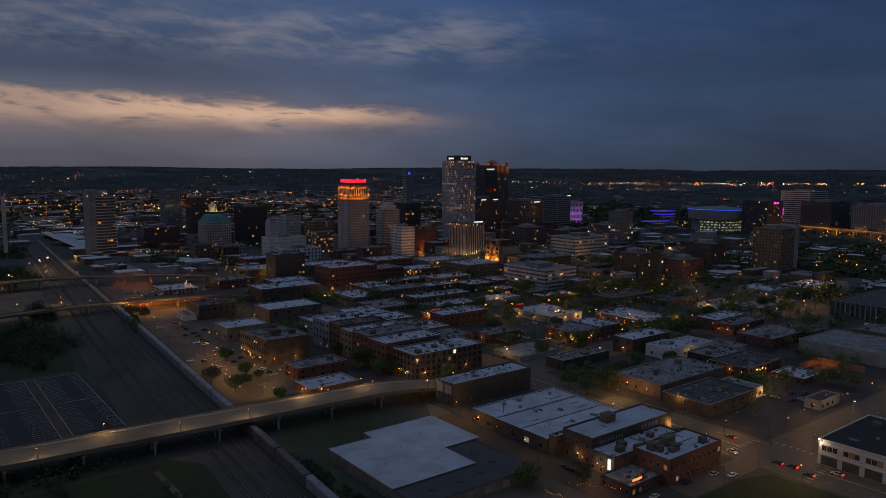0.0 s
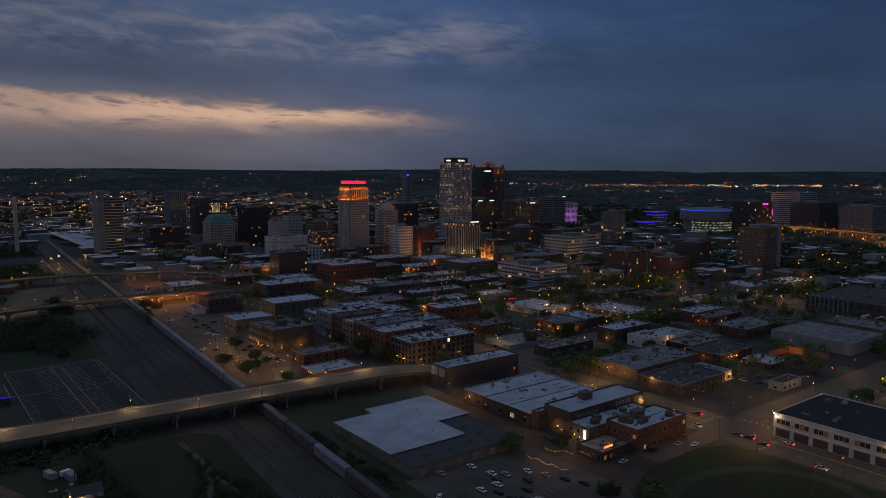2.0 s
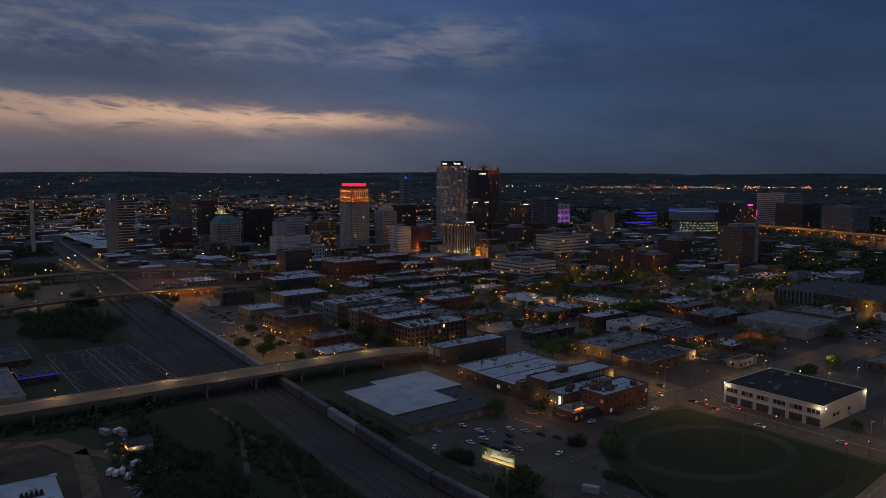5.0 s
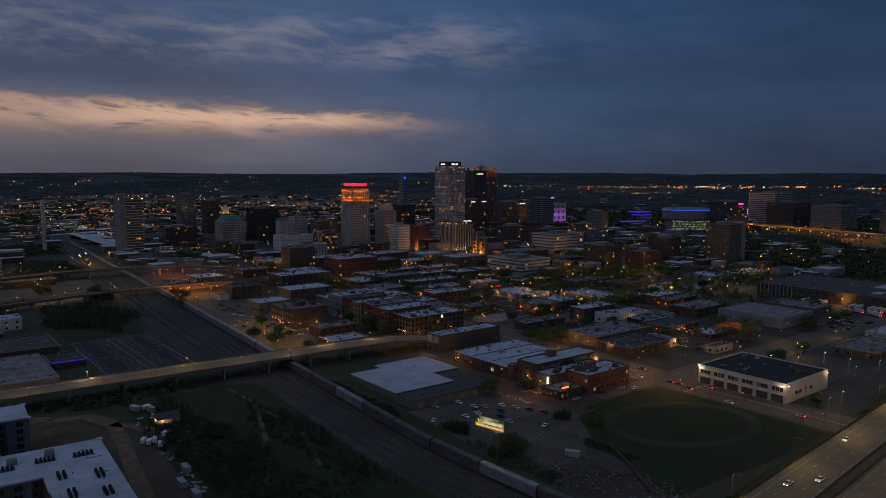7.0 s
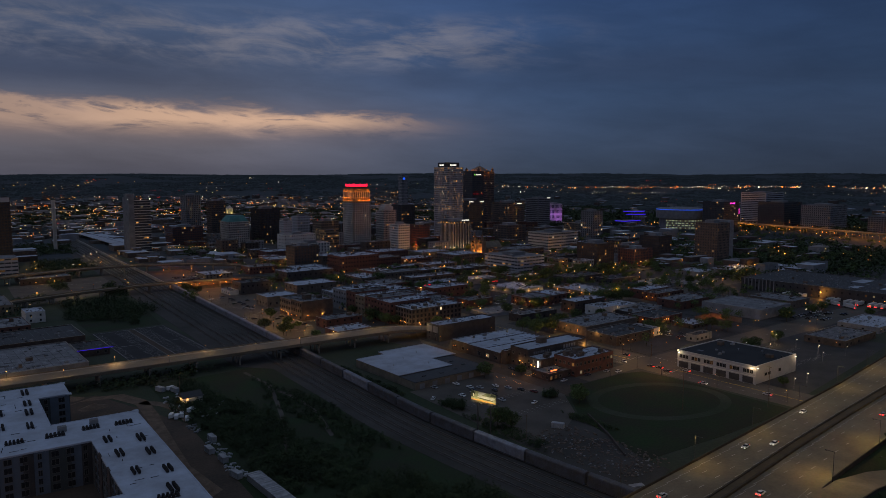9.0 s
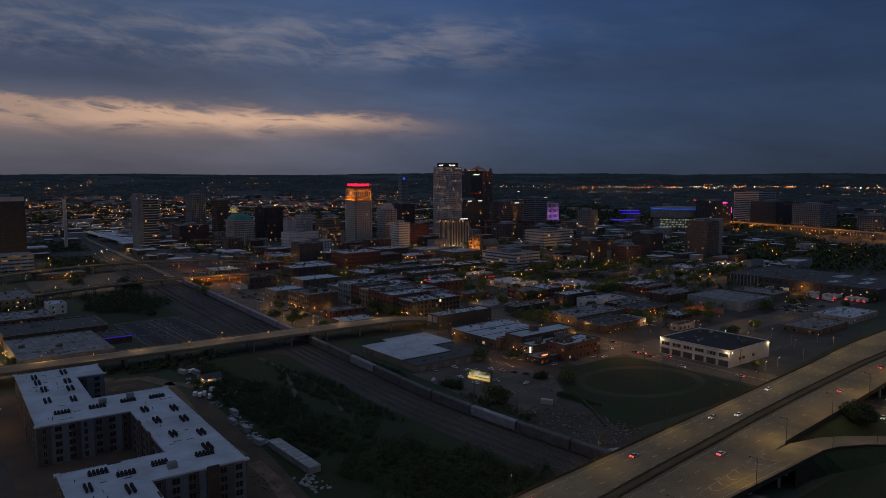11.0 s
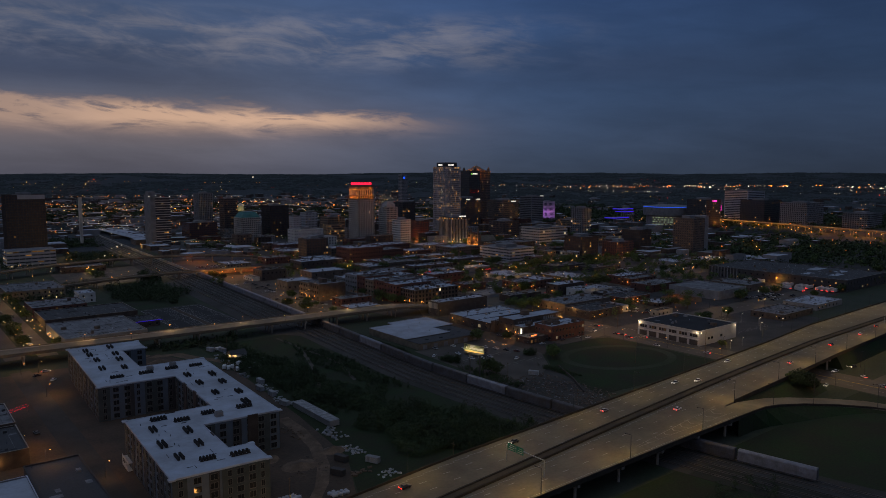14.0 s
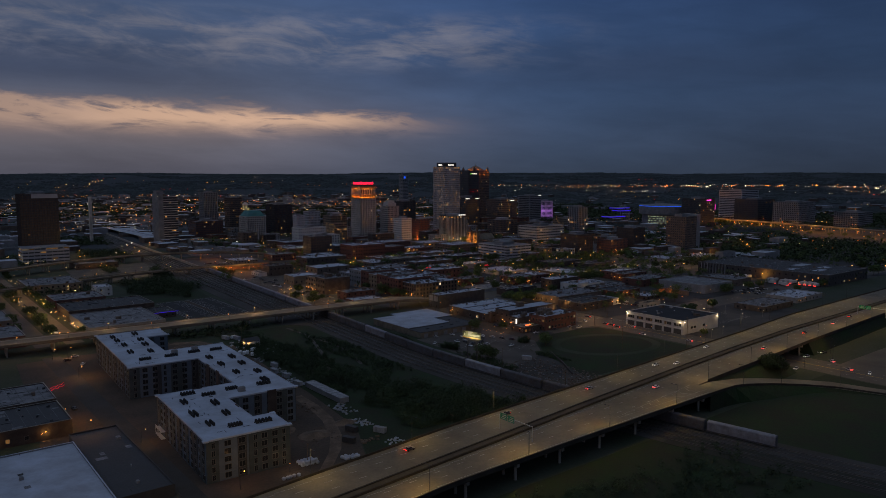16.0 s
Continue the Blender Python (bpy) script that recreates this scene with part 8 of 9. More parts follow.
for x in (-4.5, 0, 4.5):
    lamp(bb, x, -2.0, 16.9, 270, (1.0, 0.92, 0.66), 0.15)


def pole(x, y, h=11):
    t = thing("utility_pole", "timber utility pole with a crossarm", "pole", x, y, 0, 0, group="utility poles")
    bm = bmesh.new()
    cyl(bm, 0, 0, 0, h, 0.17, 7, 0.12)
    part("post", bm, M["wood"], t)
    bm = bmesh.new()
    box(bm, -0.08, -1.2, h - 0.9, 0.08, 1.2, h - 0.75)
    part("crossarm", bm, M["wood"], t)


for x, y, h in ((119, 39, 12), (24, 21, 12), (220, 79, 22), (126, 122, 12), (258, 54, 22), (127, 98, 12), (216, 239, 10), (200.5, 194, 11), (278, 193, 11), (299, 155, 10), (293, 151, 10), (130, 420, 9), (134, 470, 9), (128, 390, 9), (140, 520, 9), (26, 262, 11), (-40, 37, 9)):
    pole(x, y, h)


def string_lights(x0, y0, x1, y1, z, n, label, r=0.11, sag=1.2, bulb="fairy"):
    t = thing("string_lights", label, "string lights", x0, y0, 0)
    bm, bm2 = bmesh.new(), bmesh.new()
    for k in range(n + 1):
        q = k / n
        ball(bm, (x1 - x0) * q, (y1 - y0) * q, z - sag * math.sin(q * math.pi * 3 % math.pi), r)
    tagged(part("bulb_string", bm, M[bulb], t), kind="stuff")
    bm2.free()
    for q in (0, 1):
        bm2 = bmesh.new()
        cyl(bm2, (x1 - x0) * q, (y1 - y0) * q, 0, z + 0.3, 0.06, 6)
        part("post", bm2, M["darksteel"], t)
    return t


st = string_lights(177, 175, 179, 153, 4.6, 22, "warm string lights over the parking lot")
lamp(st, 1, -10, 3.8, 300, (1.0, 0.42, 0.12))
st = string_lights(188, 174, 202, 157, 4.4, 20, "warm string lights over the bar patio")
lamp(st, 8, -8, 3.6, 280, (1.0, 0.40, 0.12))
string_lights(-107, 203, -98, 210, 4.6, 13, "red string lights on a terrace", 0.15, 0.4, "neonred")
string_lights(-107, 201, -98, 208, 4.0, 13, "red string lights on a terrace", 0.15, 0.4, "neonred")
for x, y, r in ((-83, 279.5, 20), (-77, 264, 60), (-100.5, 172, 95), (-77, 287, 0)):
    park(x, y, r, 0.09, y > 285)

for x, y, r, k in ((3.3, 48.5, 25, 0), (-6.3, 57.7, 20, 1), (-14.5, 46.4, 25, 1), (15, 185, 0, 0), (10, 159, 0, 0), (20, 276, 20, 0), (8, 140, 10, 0), (9, 172, 0, 0), (26, 270, 10, 0), (122, 34, 70, 0), (150, 100, 30, 0)):
    t = thing("site_container", ("pale weathered site container", "dark steel skip full of scrap")[k], "container", x, y, 0.05, r + 90, group="containers in the yard")
    bm = bmesh.new()
    box(bm, -3, -1.2, 0.15, 3, 1.2, 2.6)
    part("shell", bm, M["pallet" if k == 0 else "charcoal"], t)
    if ("rib", k) not in UNIT:
        bm = bmesh.new()
        box(bm, 0, -1.26, 0.3, 0.2, 1.26, 2.5)
        UNIT["rib", k] = mesh("rib", bm, M["pallet" if k == 0 else "charcoal"])
    for q in range(12):
        part("rib", UNIT["rib", k], None, t).location = (-2.9 + q * 0.5, 0, 0)
    bm = bmesh.new()
    for q in (-2.6, 2.4):
        box(bm, q, -1.1, 0, q + 0.25, 1.1, 0.15)
    part("skids", bm, M["wood"], t)


sh = thing("site_shed", "long row of joined site trailers with pale corrugated roof", "shed", 12.5, 115)
for k in range(5):
    bm = bmesh.new()
    box(bm, -2.6, -19 + k * 7.7, 0.2, 2.6, -11.6 + k * 7.7, 2.9)
    tr = part("trailer", bm, M["greywall"], sh)
    for q in range(9):
        bm = bmesh.new()
        box(bm, -2.8, -19 + k * 7.7 + q * 0.83, 2.904 + 0.05 * (q % 2), 2.8, -18.2 + k * 7.7 + q * 0.83, 3.05 + 0.05 * (q % 2))
        part("roof_sheet", bm, M["pallet"], tr)


def heap(cx, cy, rx, ry, n, s, material, label, seed):
    """Loose stacks and rubble in a yard."""
    r2 = random.Random(seed)
    bm = bmesh.new()
    for _ in range(n):
        x, y = cx + r2.uniform(-rx, rx), cy + r2.uniform(-ry, ry)
        a, b, c = s * r2.uniform(0.4, 1.3), s * r2.uniform(0.4, 1.0), s * r2.uniform(0.3, 0.9)
        q = len(bm.verts)
        box(bm, x - a, y - b, -0.2, x + a, y + b, c)
        bm.verts.ensure_lookup_table()
        bmesh.ops.rotate(bm, cent=(x, y, 0), matrix=Euler((r2.gauss(0, 0.12), r2.gauss(0, 0.12), r2.uniform(0, 3.1))).to_matrix(), verts=bm.verts[q:])
    return single("yard_stacks", bm, M[material], label, "stacked material", kind="stuff", z=0.05)


def van(x, y, r, label):
    t = thing("van", label, "van", x, y, 0.06, r, group="vans on the building site")
    bm = bmesh.new()
    prism(bm, [(-2.6, 0.45), (2.3, 0.45), (2.6, 0.9), (2.4, 1.25), (1.75, 1.4), (1.2, 2.25), (-2.6, 2.3)], -0.95, 0.95)
    bmesh.ops.rotate(bm, cent=(0, 0, 0), matrix=Matrix.Rotation(math.pi / 2, 3, "X"), verts=bm.verts)
    part("body", bm, M["car_white"], t)
    bm = bmesh.new()
    v = [bm.verts.new(p) for p in ((1.79, -0.82, 1.42), (1.79, 0.82, 1.42), (1.27, 0.82, 2.2), (1.27, -0.82, 2.2))]
    bm.faces.new(v)
    bmesh.ops.translate(bm, verts=bm.verts, vec=(0.02, 0, 0.02))
    part("windscreen", bm, M["glass"], t)
    for wx in (-1.7, 1.6):
        for wy in (-0.85, 0.85):
            bm = bmesh.new()
            cyl(bm, 0, 0, -0.12, 0.12, 0.38, 12)
            w = part("wheel", bm, M["tyre"], t)
            w.location, w.rotation_euler = (wx, wy, 0.38), (math.pi / 2, 0, 0)
    return t


for x, y, r in ((10.8, 228, 60), (12.4, 225, 62), (15.2, 226, 66), (15.4, 219, 70), (25.7, 275, 20), (21.5, 231, 40)):
    van(x, y, r, "white work van parked on the building site")
heap(13.5, 172, 3, 12, 40, 0.6, "pallet", "pale stacked material along the site edge", 21)
heap(10, 148, 3, 10, 36, 0.6, "pallet", "pale sheet stacks beside the site track", 22)
heap(14, 205, 2.5, 6, 18, 0.7, "greywall", "stacked crates beside the vans", 23)
heap(-8, 100, 4, 10, 30, 0.45, "wood", "loose timber on the building site", 24)
heap(7, 88, 4, 9, 40, 0.7, "pallet", "pale sheet stacks along the site fence", 11)
heap(4, 64, 3, 7, 26, 0.7, "pallet", "sheeted pallets beside the skip", 12)
heap(-5, 43, 5, 2.5, 22, 0.8, "wood", "stacked lumber near the viaduct", 13)
heap(2, 35, 4, 3, 24, 0.6, "steel", "bent steel frames by the viaduct", 15)
heap(-22, 62, 9, 9, 60, 0.35, "brownbrick", "broken bricks strewn on the earth", 3)


def bales(cx, cy, n, seed, label):
    """Bulging white sacks stacked close together."""
    r2 = random.Random(seed)
    bm = bmesh.new()
    for k in range(n):
        x, y, z = cx + (k % 5 - 2) * 1.5 + r2.uniform(-0.3, 0.3), cy + (k // 5 % 4 - 1.5) * 1.6 + r2.uniform(-0.3, 0.3), 0.6 + (k // 20) * 1.1
        lay = [(0.55, -0.6), (0.8, -0.3), (0.82, 0.2), (0.6, 0.5)]
        a0 = r2.uniform(0, 1)
        rings = [[bm.verts.new((x + r * math.cos(a0 + i * math.tau / 8), y + r * math.sin(a0 + i * math.tau / 8), z + h)) for i in range(8)] for r, h in lay]
        for a, b in zip(rings, rings[1:]):
            for i in range(8):
                bm.faces.new((a[i], a[(i + 1) % 8], b[(i + 1) % 8], b[i]))
        bm.faces.new(rings[-1]), bm.faces.new(rings[0][::-1])
    return single("wrapped_bales", bm, M["wroof"], label, "bales", kind="stuff")


bales(-40, 37, 26, 1, "white wrapped bales stacked by the apartment end")
bales(-23, 32, 12, 2, "white wrapped bales beside the track")
bales(-52, 30, 5, 3, "a few white bales under the work lamp")
heap(142, 72, 16, 30, 380, 0.55, "brownbrick", "scrap and broken timber in the littered yard", 4)
heap(140, 70, 15, 28, 90, 0.4, "greywall", "pale rubble and sheet in the littered yard", 5)
heap(28, 240, 14, 24, 40, 0.8, "pallet", "clutter by the small house", 6)
ho = thing("house", "small pale house with a lit porch", "house", 27, 248)
bm = bmesh.new()
box(bm, -5, -4, 0, 5, 4, 3.4)
part("wall", bm, M["white"], ho)
bm = bmesh.new()
v = [bm.verts.new(p) for p in ((-5.4, -4.4, 3.3), (5.4, -4.4, 3.3), (5.4, 0, 5.6), (-5.4, 0, 5.6), (5.4, 4.4, 3.3), (-5.4, 4.4, 3.3))]
for q in ((0, 1, 2, 3), (3, 2, 4, 5), (1, 4, 2), (0, 3, 5)):
    bm.faces.new([v[i] for i in q])
part("roof", bm, M["droof"], ho)
wall_lamp(24, 243.9, 3.0, 120, "y")
wall_lamp(21.9, 247, 3.0, 160, "x")
street_lamp(-50, 33, 0.05, 4, 300, face=0, arm=0.3, big=0.26, label="bare work lamp on a short pole by the apartments")

# ---- lit streets ----
W = (1.0, 0.50, 0.12)
for x, y, p in ((298.5, 245, 1300), (267, 215, 900), (298.5, 330, 1300), (267, 380, 1300), (298.5, 440, 1300), (267, 520, 1500), (267, 165, 900), (299, 124, 1300), (266, 124, 900), (270, 90, 260), (270, 50, 200), (340, 156, 900), (400, 127, 900), (470, 127, 1000), (418, 330, 900), (418, 400, 1100), (418, 470, 1100), (470, 321, 1100), (540, 321, 1100), (350, 321, 900), (442, 560, 1300), (564, 470, 1500), (564, 360, 1300), (620, 321, 1500), (700, 321, 1500), (299, 560, 1300), (299, 640, 1500), (340, 600, 1500), (160, 606, 1500), (188, 600, 2000), (150, 628, 1800), (180, 620, 1800), (285, 770, 2500), (208, 262, 700), (217, 318, 500)):
    street_lamp(x, y, 0.1, 8, p * 1.9, face=90 if x > 280 else -90, col=W)
for bx in (430, 576, 722):
    for by in (345, 420, 500, 560, 640, 720):
        street_lamp(bx + 13, by, 0.1, 9, 5200, face=90, col=(1.0, 0.44, 0.09), big=0.55)
for by in (450, 598, 745):
    for bx in (320, 380, 480, 530, 620, 670):
        street_lamp(bx, by - 12, 0.1, 9, 5200, face=180, col=(1.0, 0.46, 0.10), big=0.55)
for x, y in ((143, 395), (150, 410), (139, 380), (160, 395), (147, 352), (158, 370), (150, 432), (166, 412)):
    street_lamp(x, y, 0.07, 4.5, 700, face=45, arm=0.3, col=W, big=0.24, label="low globe lamp in the car park")
for x, y, s, p in ((170.7, 428, "x", 110), (170.7, 434, "x", 90), (170.7, 439, "x", 90), (170.7, 410, "x", 70), (176, 401.7, "y", 420), (190, 401.7, "y", 420), (224.8, 330, "x", 260), (224.8, 338, "x", 200), (232, 322.8, "y", 180), (247, 322.8, "y", 200), (262, 322.8, "y", 160), (309.7, 241, "x", 160), (309.7, 228, "x", 160), (345, 186.7, "y", 160), (356, 189.7, "y", 260), (370.7, 292, "x", 200), (399.8, 260.8, "y", 420), (397.7, 419, "x", 300), (397.7, 402, "x", 300), (405, 383.7, "y", 260), (414, 383.7, "y", 260), (427, 383.7, "y", 260), (207.8, 247, "x", 350), (442.7, 340, "x", 180), (442.7, 356, "x", 180), (442.7, 372, "x", 150), (362.7, 340, "x", 220), (362.7, 350, "x", 220), (380, 327.7, "y", 160), (163.7, 336, "x", 200), (170, 330.7, "y", 160), (315.7, 370, "x", 160), (475.7, 281, "x", 120), (475.7, 288, "x", 120), (488, 275.7, "y", 140), (379.7, 222, "x", 120), (392, 210.7, "y", 260), (398, 210.7, "y", 160), (210.8, 178, "x", 250), (212.8, 190, "x", 250), (552.7, 346, "x", 200), (-140, 132.8, "y", 260), (-120, 132.8, "y", 260)):
    wall_lamp(x, y, 4.2, p, s, col=W)
for k in range(90):
    x, y = rnd.uniform(210, 700), rnd.uniform(160, 740)
    if free(x - 4.5, y - 4.5, x + 4.5, y + 4.5, 0) and not (266 < x < 300) and not (300 < x < 465 and y < 216):
        plant(x, y, rnd.choice((0, 0, 1, 2)), rnd.uniform(0.7, 1.2))
for x, y, z in ((323, 443, 9.6), (395, 423, 9.0), (258, 431, 13.6)):
    bm = bmesh.new()
    for k in range(14):
        box(bm, -4 + k * 0.6, -0.1 - 0.02 * k, 0.7 * abs(math.sin(k * 0.5)), -3.5 + k * 0.6, 0.1, 0.2 + 0.7 * abs(math.sin(k * 0.5)))
    single("neon_outline", bm, M["neonred"], "red neon outline along a roof edge", "neon", x + 7, y - 0.5, z)


for k in range(9):
    street_lamp((-76, -60)[k % 2], 345 + k * 30, 0.06, 6, 2800, face=(90, -90)[k % 2], arm=0.8, col=W, big=0.35)
for x, y, p in ((-90, 288, 1100), (-81, 287, 1100), (-104, 128, 2600), (-72, 30, 500), (-86, 232, 1900), (-72, 212, 1700), (-88, 100, 700)):
    street_lamp(x, y, 0.07, 7, p, face=90, col=(1.0, 0.48, 0.12))
for k in range(10):
    park(-70 + rnd.uniform(-4, 4), 350 + k * 24, rnd.choice((90, 270)), 0.065, k % 2 == 0)
for x, y in ((138, 410), (165, 365), (150, 450), (166, 480), (156, 520), (150, 552)):
    street_lamp(x, y, 0.07, 8, 600, face=rnd.uniform(0, 360), col=(1.0, 0.52, 0.16), label="tall lamp in the car park")
for x, y in ((953, 404), (613, 189), (624, 298), (766, 339), (1110, 659), (872, 543), (898, 626), (924, 380), (1285, 494), (566, 690), (560, 640)):
    street_lamp(x, y, 0.07, 7, 5200, face=-45, arm=0.8, col=(1.0, 0.42, 0.06), big=0.6)
for x, y in ((-109.6, 153),):
    street_lamp(x, y, 0.07, 7, 1500, face=90, col=(1.0, 0.42, 0.08), big=0.22)
for x, y, p in ((160, 632, 900), (182, 627, 1000), (204, 622, 800), (176, 776, 900), (206, 764, 900)):
    wall_lamp(x, y, 4.0, p * 2.2, "y", col=(1.0, 0.16, 0.012), label="orange lamp under the viaduct", r=0.3)
for x, y in ((196, 959), (180, 870)):
    string_lights(x, y, x + 42, y + 9, 8, 16, "white lamps strung over a roof terrace", 0.24, 0.6, "litw")
string_lights(228, 1010, 320, 985, 8, 26, "warm lamps strung along a street front", 0.28, 0.6, "bulb")
for x, y, f, p in ((299.5, 66, 90, 2600), (299.5, 136, 90, 3200), (299.5, 172, 90, 3200), (266.5, 142, -90, 2600), (266.5, 182, -90, 2600), (299.5, 204, 90, 2600), (300, 232, 90, 2600), (266.5, 240, -90, 2600), (330, 156.5, 0, 2600), (370, 156.5, 0, 2600), (430, 156.5, 0, 2600), (240, 141, 180, 1500), (211, 160, 90, 1300), (200, 200, 90, 1300), (200, 240, 90, 1300), (214, 262, 90, 1800)):
    street_lamp(x, y, 0.1, 8, p * 0.34, face=f, col=(1.0, 0.52, 0.13), bulb="bulb", big=0.16)
for x, y in ((361.4, 124.4), (370.6, 112), (399.7, 123.5), (396.5, 107), (392, 90), (375, 79.5), (402.6, 76.8), (301, 61.6), (317, 62), (368, 148.7)):
    street_lamp(x, y, 0.05, 6.4, 150, face=0, arm=0.5, col=(1.0, 0.8, 0.5), bulb="bulbw", big=0.24, label="slim pale lamp post in the car park", pole="concrete")
for x, y, z in ((142, 439, 4), (141, 412, 4), (139, 387, 4), (137, 360, 4), (151, 347, 4), (157, 449, 4), (218, 739, 7), (229, 752, 7), (227, 719, 7), (226, 702, 7), (224, 658, 7), (214, 553, 7), (214, 539, 7), (214, 522, 7), (297, 706, 7), (354, 394, 6), (346, 384, 6), (521, 533, 7), (446, 488, 6), (439, 500, 6), (498, 386, 7), (605, 352, 7), (612, 290, 6), (655, 290, 7), (679, 290, 7), (714, 422, 7), (380, 196, 6), (633, 434, 6), (437, 378, 6), (289, 232, 6), (197, 322, 5), (288, 170, 7)):
    street_lamp(x, y, 0.1, z + 0.3, 520 if z == 4 else 500 if x < 230 else 1600, face=rnd.choice((0, 90, 180)), arm=0.6, col=(1.0, 0.50, 0.13), big=0.3)
street_lamp(509, 674, 0.1, 9, 5200, face=180, arm=0.6, col=(1.0, 0.36, 0.06), big=0.8)
# low wall with faded paint marks along the field
gw = thing("low_wall", "low concrete wall with faded painted marks beside the field", "wall", 0, 0)
bm = bmesh.new()
strip(bm, [((174.7, 103), (175.3, 102.7)), ((160, 78), (160.6, 77.7)), ((146, 58), (146.6, 57.7))], 0, 1.3)
bmesh.ops.recalc_face_normals(bm, faces=bm.faces)
part("wall", bm, M["darkbrick"], gw)
for x, y, p in ((50, 857, 2600), (76, 828, 2600), (42, 763, 2200), (131, 886, 2600), (138, 976, 3000), (137, 933, 2600), (182, 1014, 3000), (57, 770, 2200), (62, 940, 2600), (-19, 706, 1600), (-14, 637, 1600), (-48, 663, 1600), (20, 890, 2600), (110, 694, 1500), (48, 751, 1800), (48, 729, 1500), (106, 667, 1300), (48, 645, 1300), (19, 652, 1300), (75, 678, 1500), (127, 874, 2600), (171, 689, 1500)):
    street_lamp(x, y, 0.05, 7, p * 1.5, face=0, arm=0.6, col=(1.0, 0.58, 0.16), big=0.42)
st = thing("station_canopy", "long pale station roof on steel posts beside the far tracks", "station roof", 224, 1090)
bm = bmesh.new()
prism(bm, [(-19, 0), (19, 0), (19, 320), (-19, 320)], 6.2, 6.9)
box(bm, -2.5, 8, 6.903, 2.5, 312, 8.2)
part("roof", bm, M["wroof"], st)
for k in range(17):
    for q in (-17, 17):
        bm = bmesh.new()
        cyl(bm, q, 2 + k * 19.7, 0, 6.2, 0.25, 8)
        part("post", bm, M["darksteel"], st)
string_lights(205, 1092, 205, 1408, 6.0, 30, "pale lamps along the edge of the station roof", 0.3, 0.2, "litw")
# ---- lights too many to count ----
def sprinkle(name, label, rows, material):
    vs, fs = [], []
    for x, y, z, r in rows:
        b = len(vs)
        vs += [(x + r, y, z), (x, y + r, z), (x - r, y, z), (x, y - r, z), (x, y, z + r), (x, y, z - r)]
        for i in range(4):
            fs += [(b + i, b + (i + 1) % 4, b + 4), (b + (i + 1) % 4, b + i, b + 5)]
    me = bpy.data.meshes.new(name)
    me.from_pydata(vs, [], fs)
    me.materials.append(material)
    return tagged(new(name, me), label, "lights", kind="stuff")


r3 = random.Random(21)


def spread(n, d0, d1, a0, a1, size, zh=6, loose=0.55):
    """Lamps strewn singly and in short loose rows along roads and round yards."""
    out = []
    while len(out) < n:
        d = math.exp(r3.uniform(math.log(d0), math.log(d1)))
        a = radians(52.3 - r3.uniform(a0, a1))
        cx, cy, t, w = d * math.cos(a), d * math.sin(a), a + math.pi / 2 + r3.gauss(0, 0.12), r3.uniform(20, 110)
        if 1300 < d < 3000 and math.degrees(a) < 50 and r3.random() < 0.82:
            continue
        for _ in range(1 if r3.random() < loose else r3.randint(3, 9)):
            u, v = r3.uniform(-1, 1) * w, r3.gauss(0, 9)
            x, y = cx + u * math.cos(t) - v * math.sin(t), cy + u * math.sin(t) + v * math.cos(t)
            out.append((x, y, hill(x, y) + zh + r3.uniform(0, 3), size * math.hypot(x, y) / 1000 * (0.5 + 1.1 * r3.random() ** 4)))
    return out


glows = [glow("far_lamp_warm", (1.0, 0.42, 0.10), 4.2, rand=0.9), glow("far_lamp_white", (1.0, 0.82, 0.55), 2.8, rand=0.9), glow("far_lamp_orange", (1.0, 0.22, 0.03), 3.8, rand=0.8), glow("far_lamp_red", (1.0, 0.04, 0.02), 2.6, rand=0.6)]
F = "of the far suburbs"
sprinkle("distant_lights", "countless warm lamps " + F, spread(420, 1350, 3600, -36, 36, 0.34, 12, 0.3), glows[0])
sprinkle("distant_lights", "countless pale lamps " + F, spread(300, 1350, 3900, -36, 36, 0.30, 12, 0.3), glows[1])
sprinkle("distant_lights", "orange lamps " + F, spread(300, 1350, 3600, -36, 36, 0.36, 12, 0.3), glows[2])
sprinkle("distant_lights", "red lamps " + F, spread(150, 1350, 3800, -36, 36, 0.36, 12), glows[3])
for d0, d1, n in ((1900, 2950, 1.0), (1350, 2000, 0.4)):
    sprinkle("distant_lights", "dense warm lamps beyond downtown", spread(int(560 * n), d0, d1, -36, -3, 0.36, 7, 0.2), glows[0])
    sprinkle("distant_lights", "dense pale lamps beyond downtown", spread(int(460 * n), d0, d1, -36, -3, 0.34, 7, 0.2), glows[1])
    sprinkle("distant_lights", "dense orange lamps beyond downtown", spread(int(460 * n), d0, d1, -36, -3, 0.38, 7, 0.2), glows[2])
sprinkle("distant_lights", "a band of strong lamps beyond downtown", spread(150, 2050, 2500, -36, -4, 0.6, 9, 0.15), glows[0])
sprinkle("distant_lights", "a band of strong orange lamps beyond downtown", spread(90, 2150, 2700, -36, -4, 0.6, 9, 0.15), glows[2])
sprinkle("distant_lights", "scattered warm lamps beyond the towers", spread(160, 1500, 2700, -4, 36, 0.4, 9, 0.4), glows[0])
sprinkle("distant_lights", "a few strong lamps beyond downtown", spread(40, 1250, 2600, -34, 34, 0.6, 9, 1.0), glows[0])
sprinkle("distant_lights", "a row of pale lamps on a far ridge road", spread(200, 3330, 3460, 5, 36, 0.46, 10, 0.05), glows[1])
sprinkle("distant_lights", "a row of orange lamps on a far ridge road", spread(170, 3330, 3460, 5, 36, 0.48, 10, 0.05), glows[2])
sprinkle("distant_lights", "pale lamps on the near side of a far ridge", spread(90, 3050, 3300, 5, 36, 0.36, 10, 0.1), glows[1])
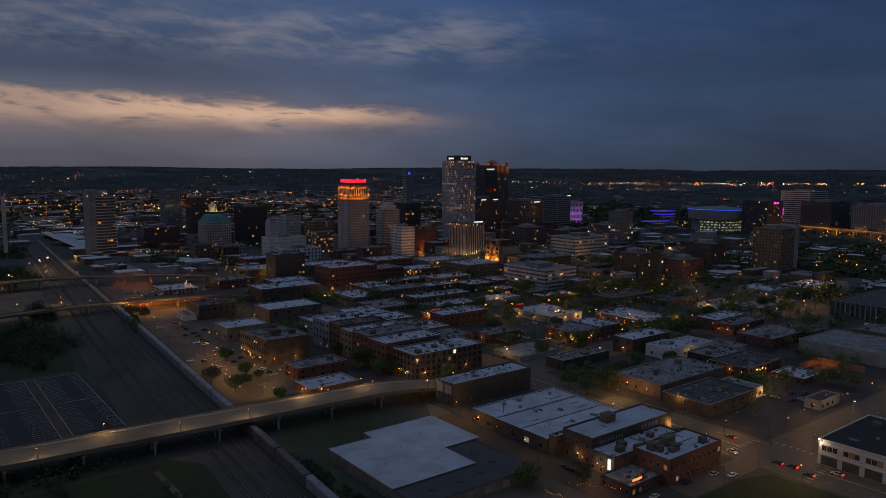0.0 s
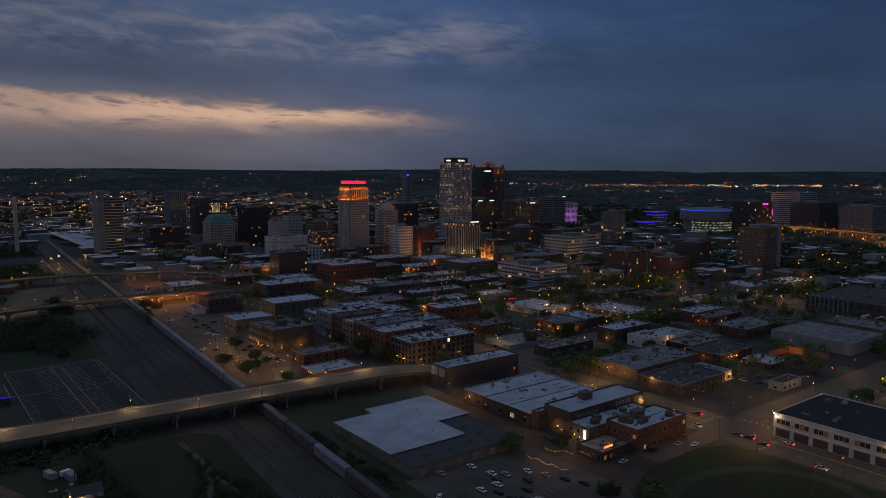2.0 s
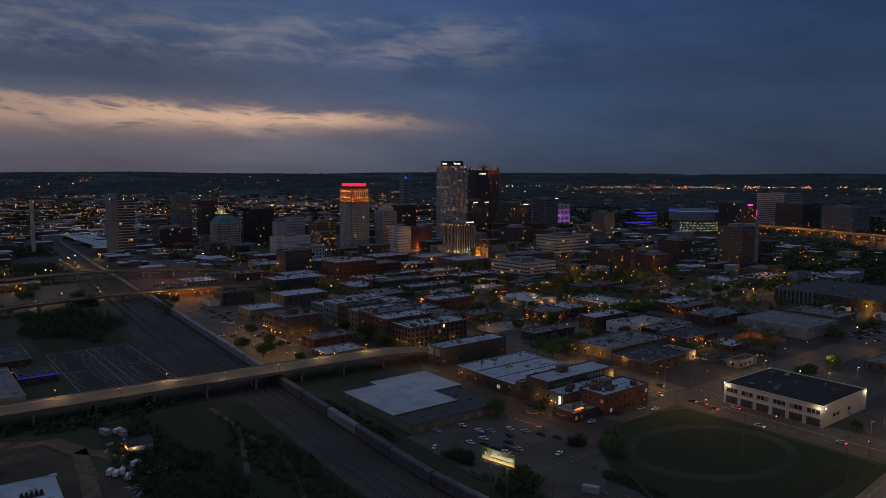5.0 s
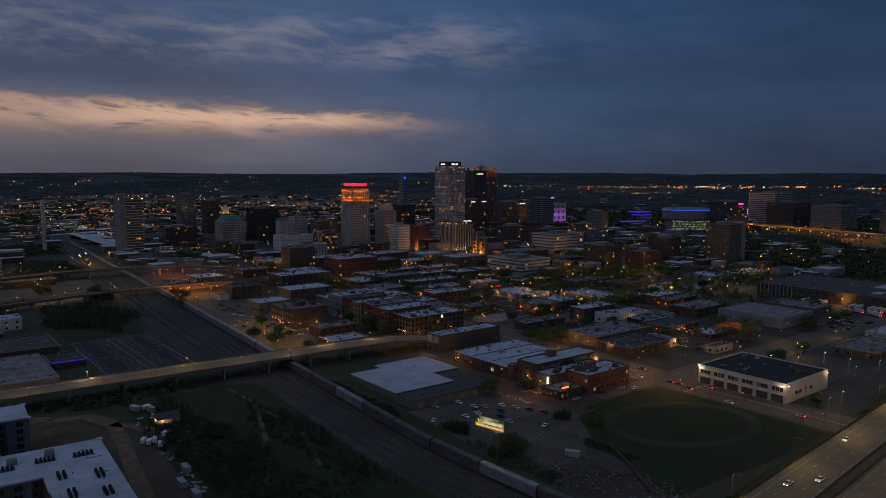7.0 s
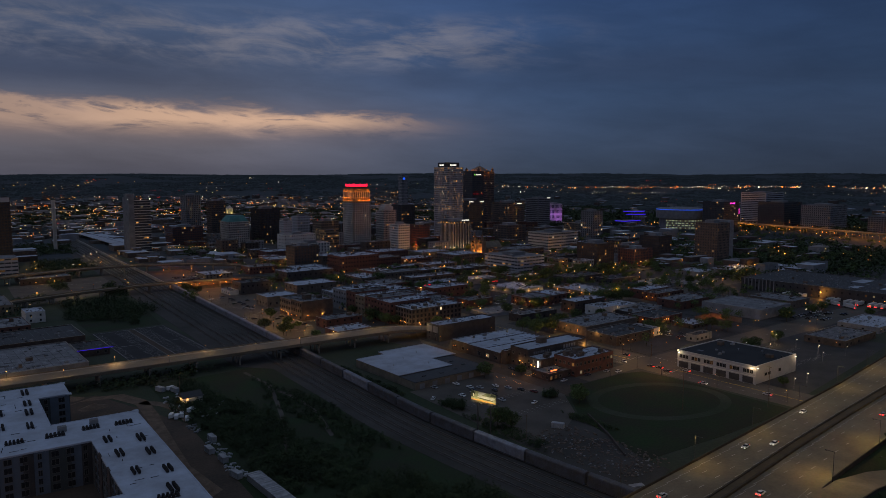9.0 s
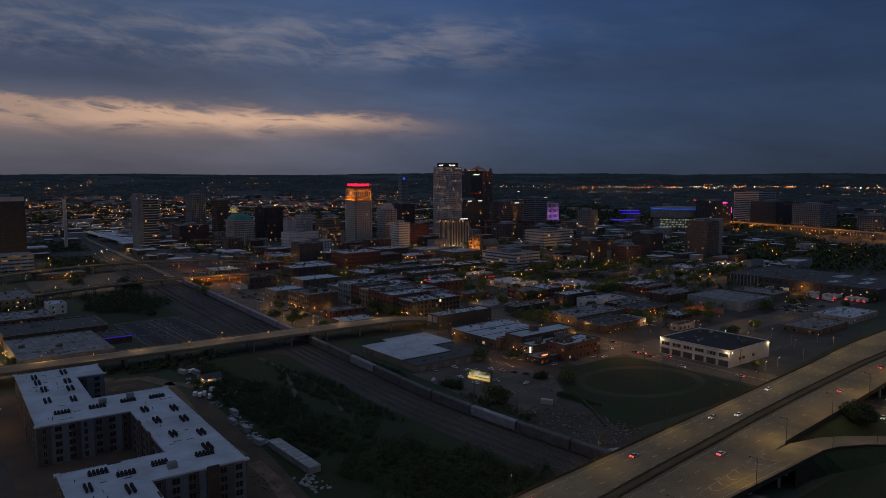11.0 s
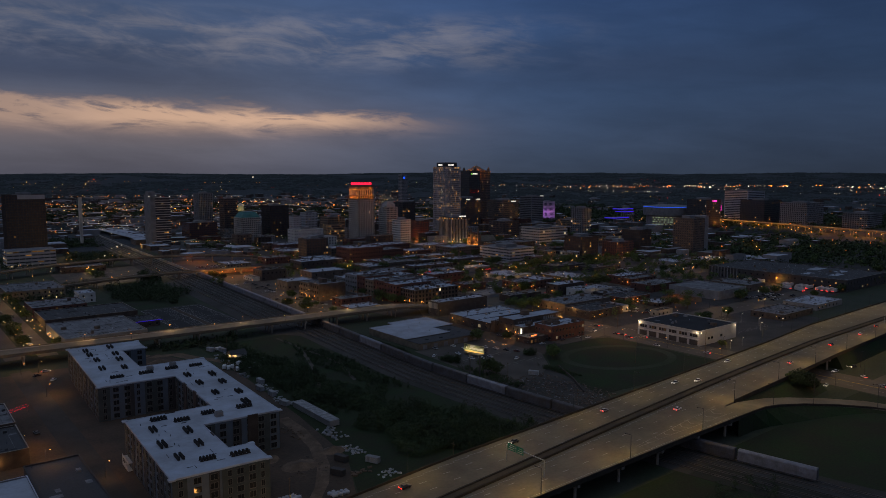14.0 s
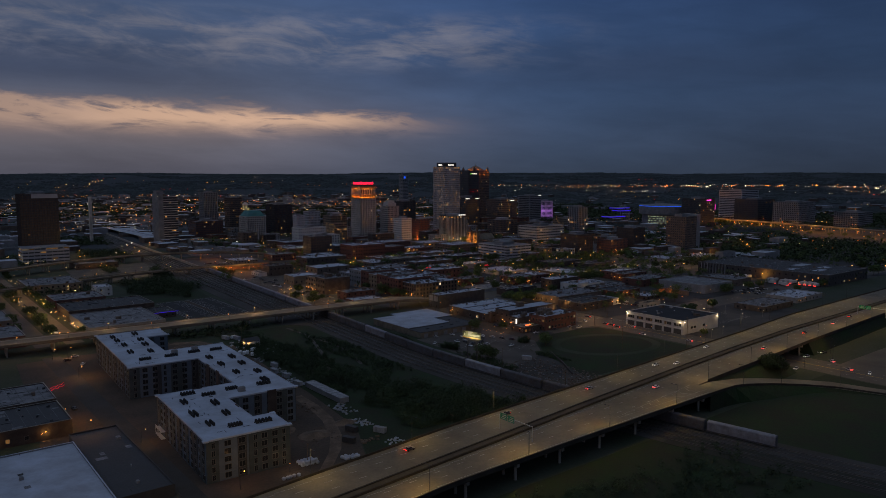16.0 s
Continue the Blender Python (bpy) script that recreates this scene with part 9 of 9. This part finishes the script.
rows = [(r3.uniform(760, 1500), r3.uniform(230, 700), 10 + r3.uniform(0, 3), 0.35 + 0.45 * r3.random() ** 3) for k in range(110)]
sprinkle("street_lights", "orange lamps among the wooded streets", rows[:70], glows[2])
sprinkle("street_lights", "warm lamps among the wooded streets", rows[70:], glows[0])
rows = []
for bx in (284, 430, 576, 722, 868, 1010):
    for k in range(40):
        rows.append((bx + r3.choice((-15, 15)), 330 + k * 26 + r3.uniform(-4, 4), 7, 0.36 + 0.3 * r3.random()))
for by in (142, 306, 450, 598, 745, 890, 1035):
    for k in range(40):
        rows.append((320 + k * 28 + r3.uniform(-5, 5), by + r3.choice((-13, 13)), 7, 0.36 + 0.3 * r3.random()))
r3.shuffle(rows)
sprinkle("street_lights", "warm street lamps of downtown", rows[:300], glows[0])
sprinkle("street_lights", "pale street lamps of downtown", rows[300:380], glows[1])
sprinkle("street_lights", "orange street lamps of downtown", rows[380:], glows[2])
rows = [(r3.choice((-95, -78, -76, -59, -63)) + r3.uniform(-1.5, 1.5), 340 + k * 4 + r3.uniform(-3, 3), 5, 0.3) for k in range(84)] + [(r3.uniform(-230, 15), r3.uniform(480, 1000), 6, 0.4) for k in range(110)]
sprinkle("street_lights", "warm street lamps south of the tracks", rows, glow("street_lamp_glow", (1.0, 0.62, 0.22), 5.0, rand=0.7))
rows = [(r3.uniform(200, 290), r3.uniform(1000, 1800), 6, 0.4) for k in range(70)] + [(262 - 0.01 * k + r3.uniform(-2, 2), 1180 + k * 14, 8, 0.42) for k in range(60)] + [(136, 971, 9, 0.9), (122, 945, 9, 0.9), (148, 990, 9, 0.7), (75, 820, 9, 0.8), (90, 850, 9, 0.8)]
sprinkle("street_lights", "lamps along the far tracks", rows, glows[1])

rows = [(r3.choice((279, 287, 430, 576, 722)) + r3.uniform(-6, 6), r3.uniform(330, 1000), 0.8, 0.28) for k in range(70)] + [(r3.uniform(310, 900), r3.choice((142, 306, 450, 598, 745)) + r3.uniform(-6, 6), 0.8, 0.28) for k in range(70)]
sprinkle("tail_lights", "red lamps of far cars in the streets", rows, glows[3])
far_cars("cars parked along the avenue kerbs", 60, 300, 330, 420, 520, 0.05, 21)
far_cars("cars parked behind downtown blocks", 72, 600, 420, 700, 600, 0.05, 22)
far_cars("cars parked between the low viaducts", 36, 160, 670, 200, 760, 0.07, 23)
far_cars("cars parked in rows by the brick stores", 30, 352, 350, 372, 420, 0.18, 24)
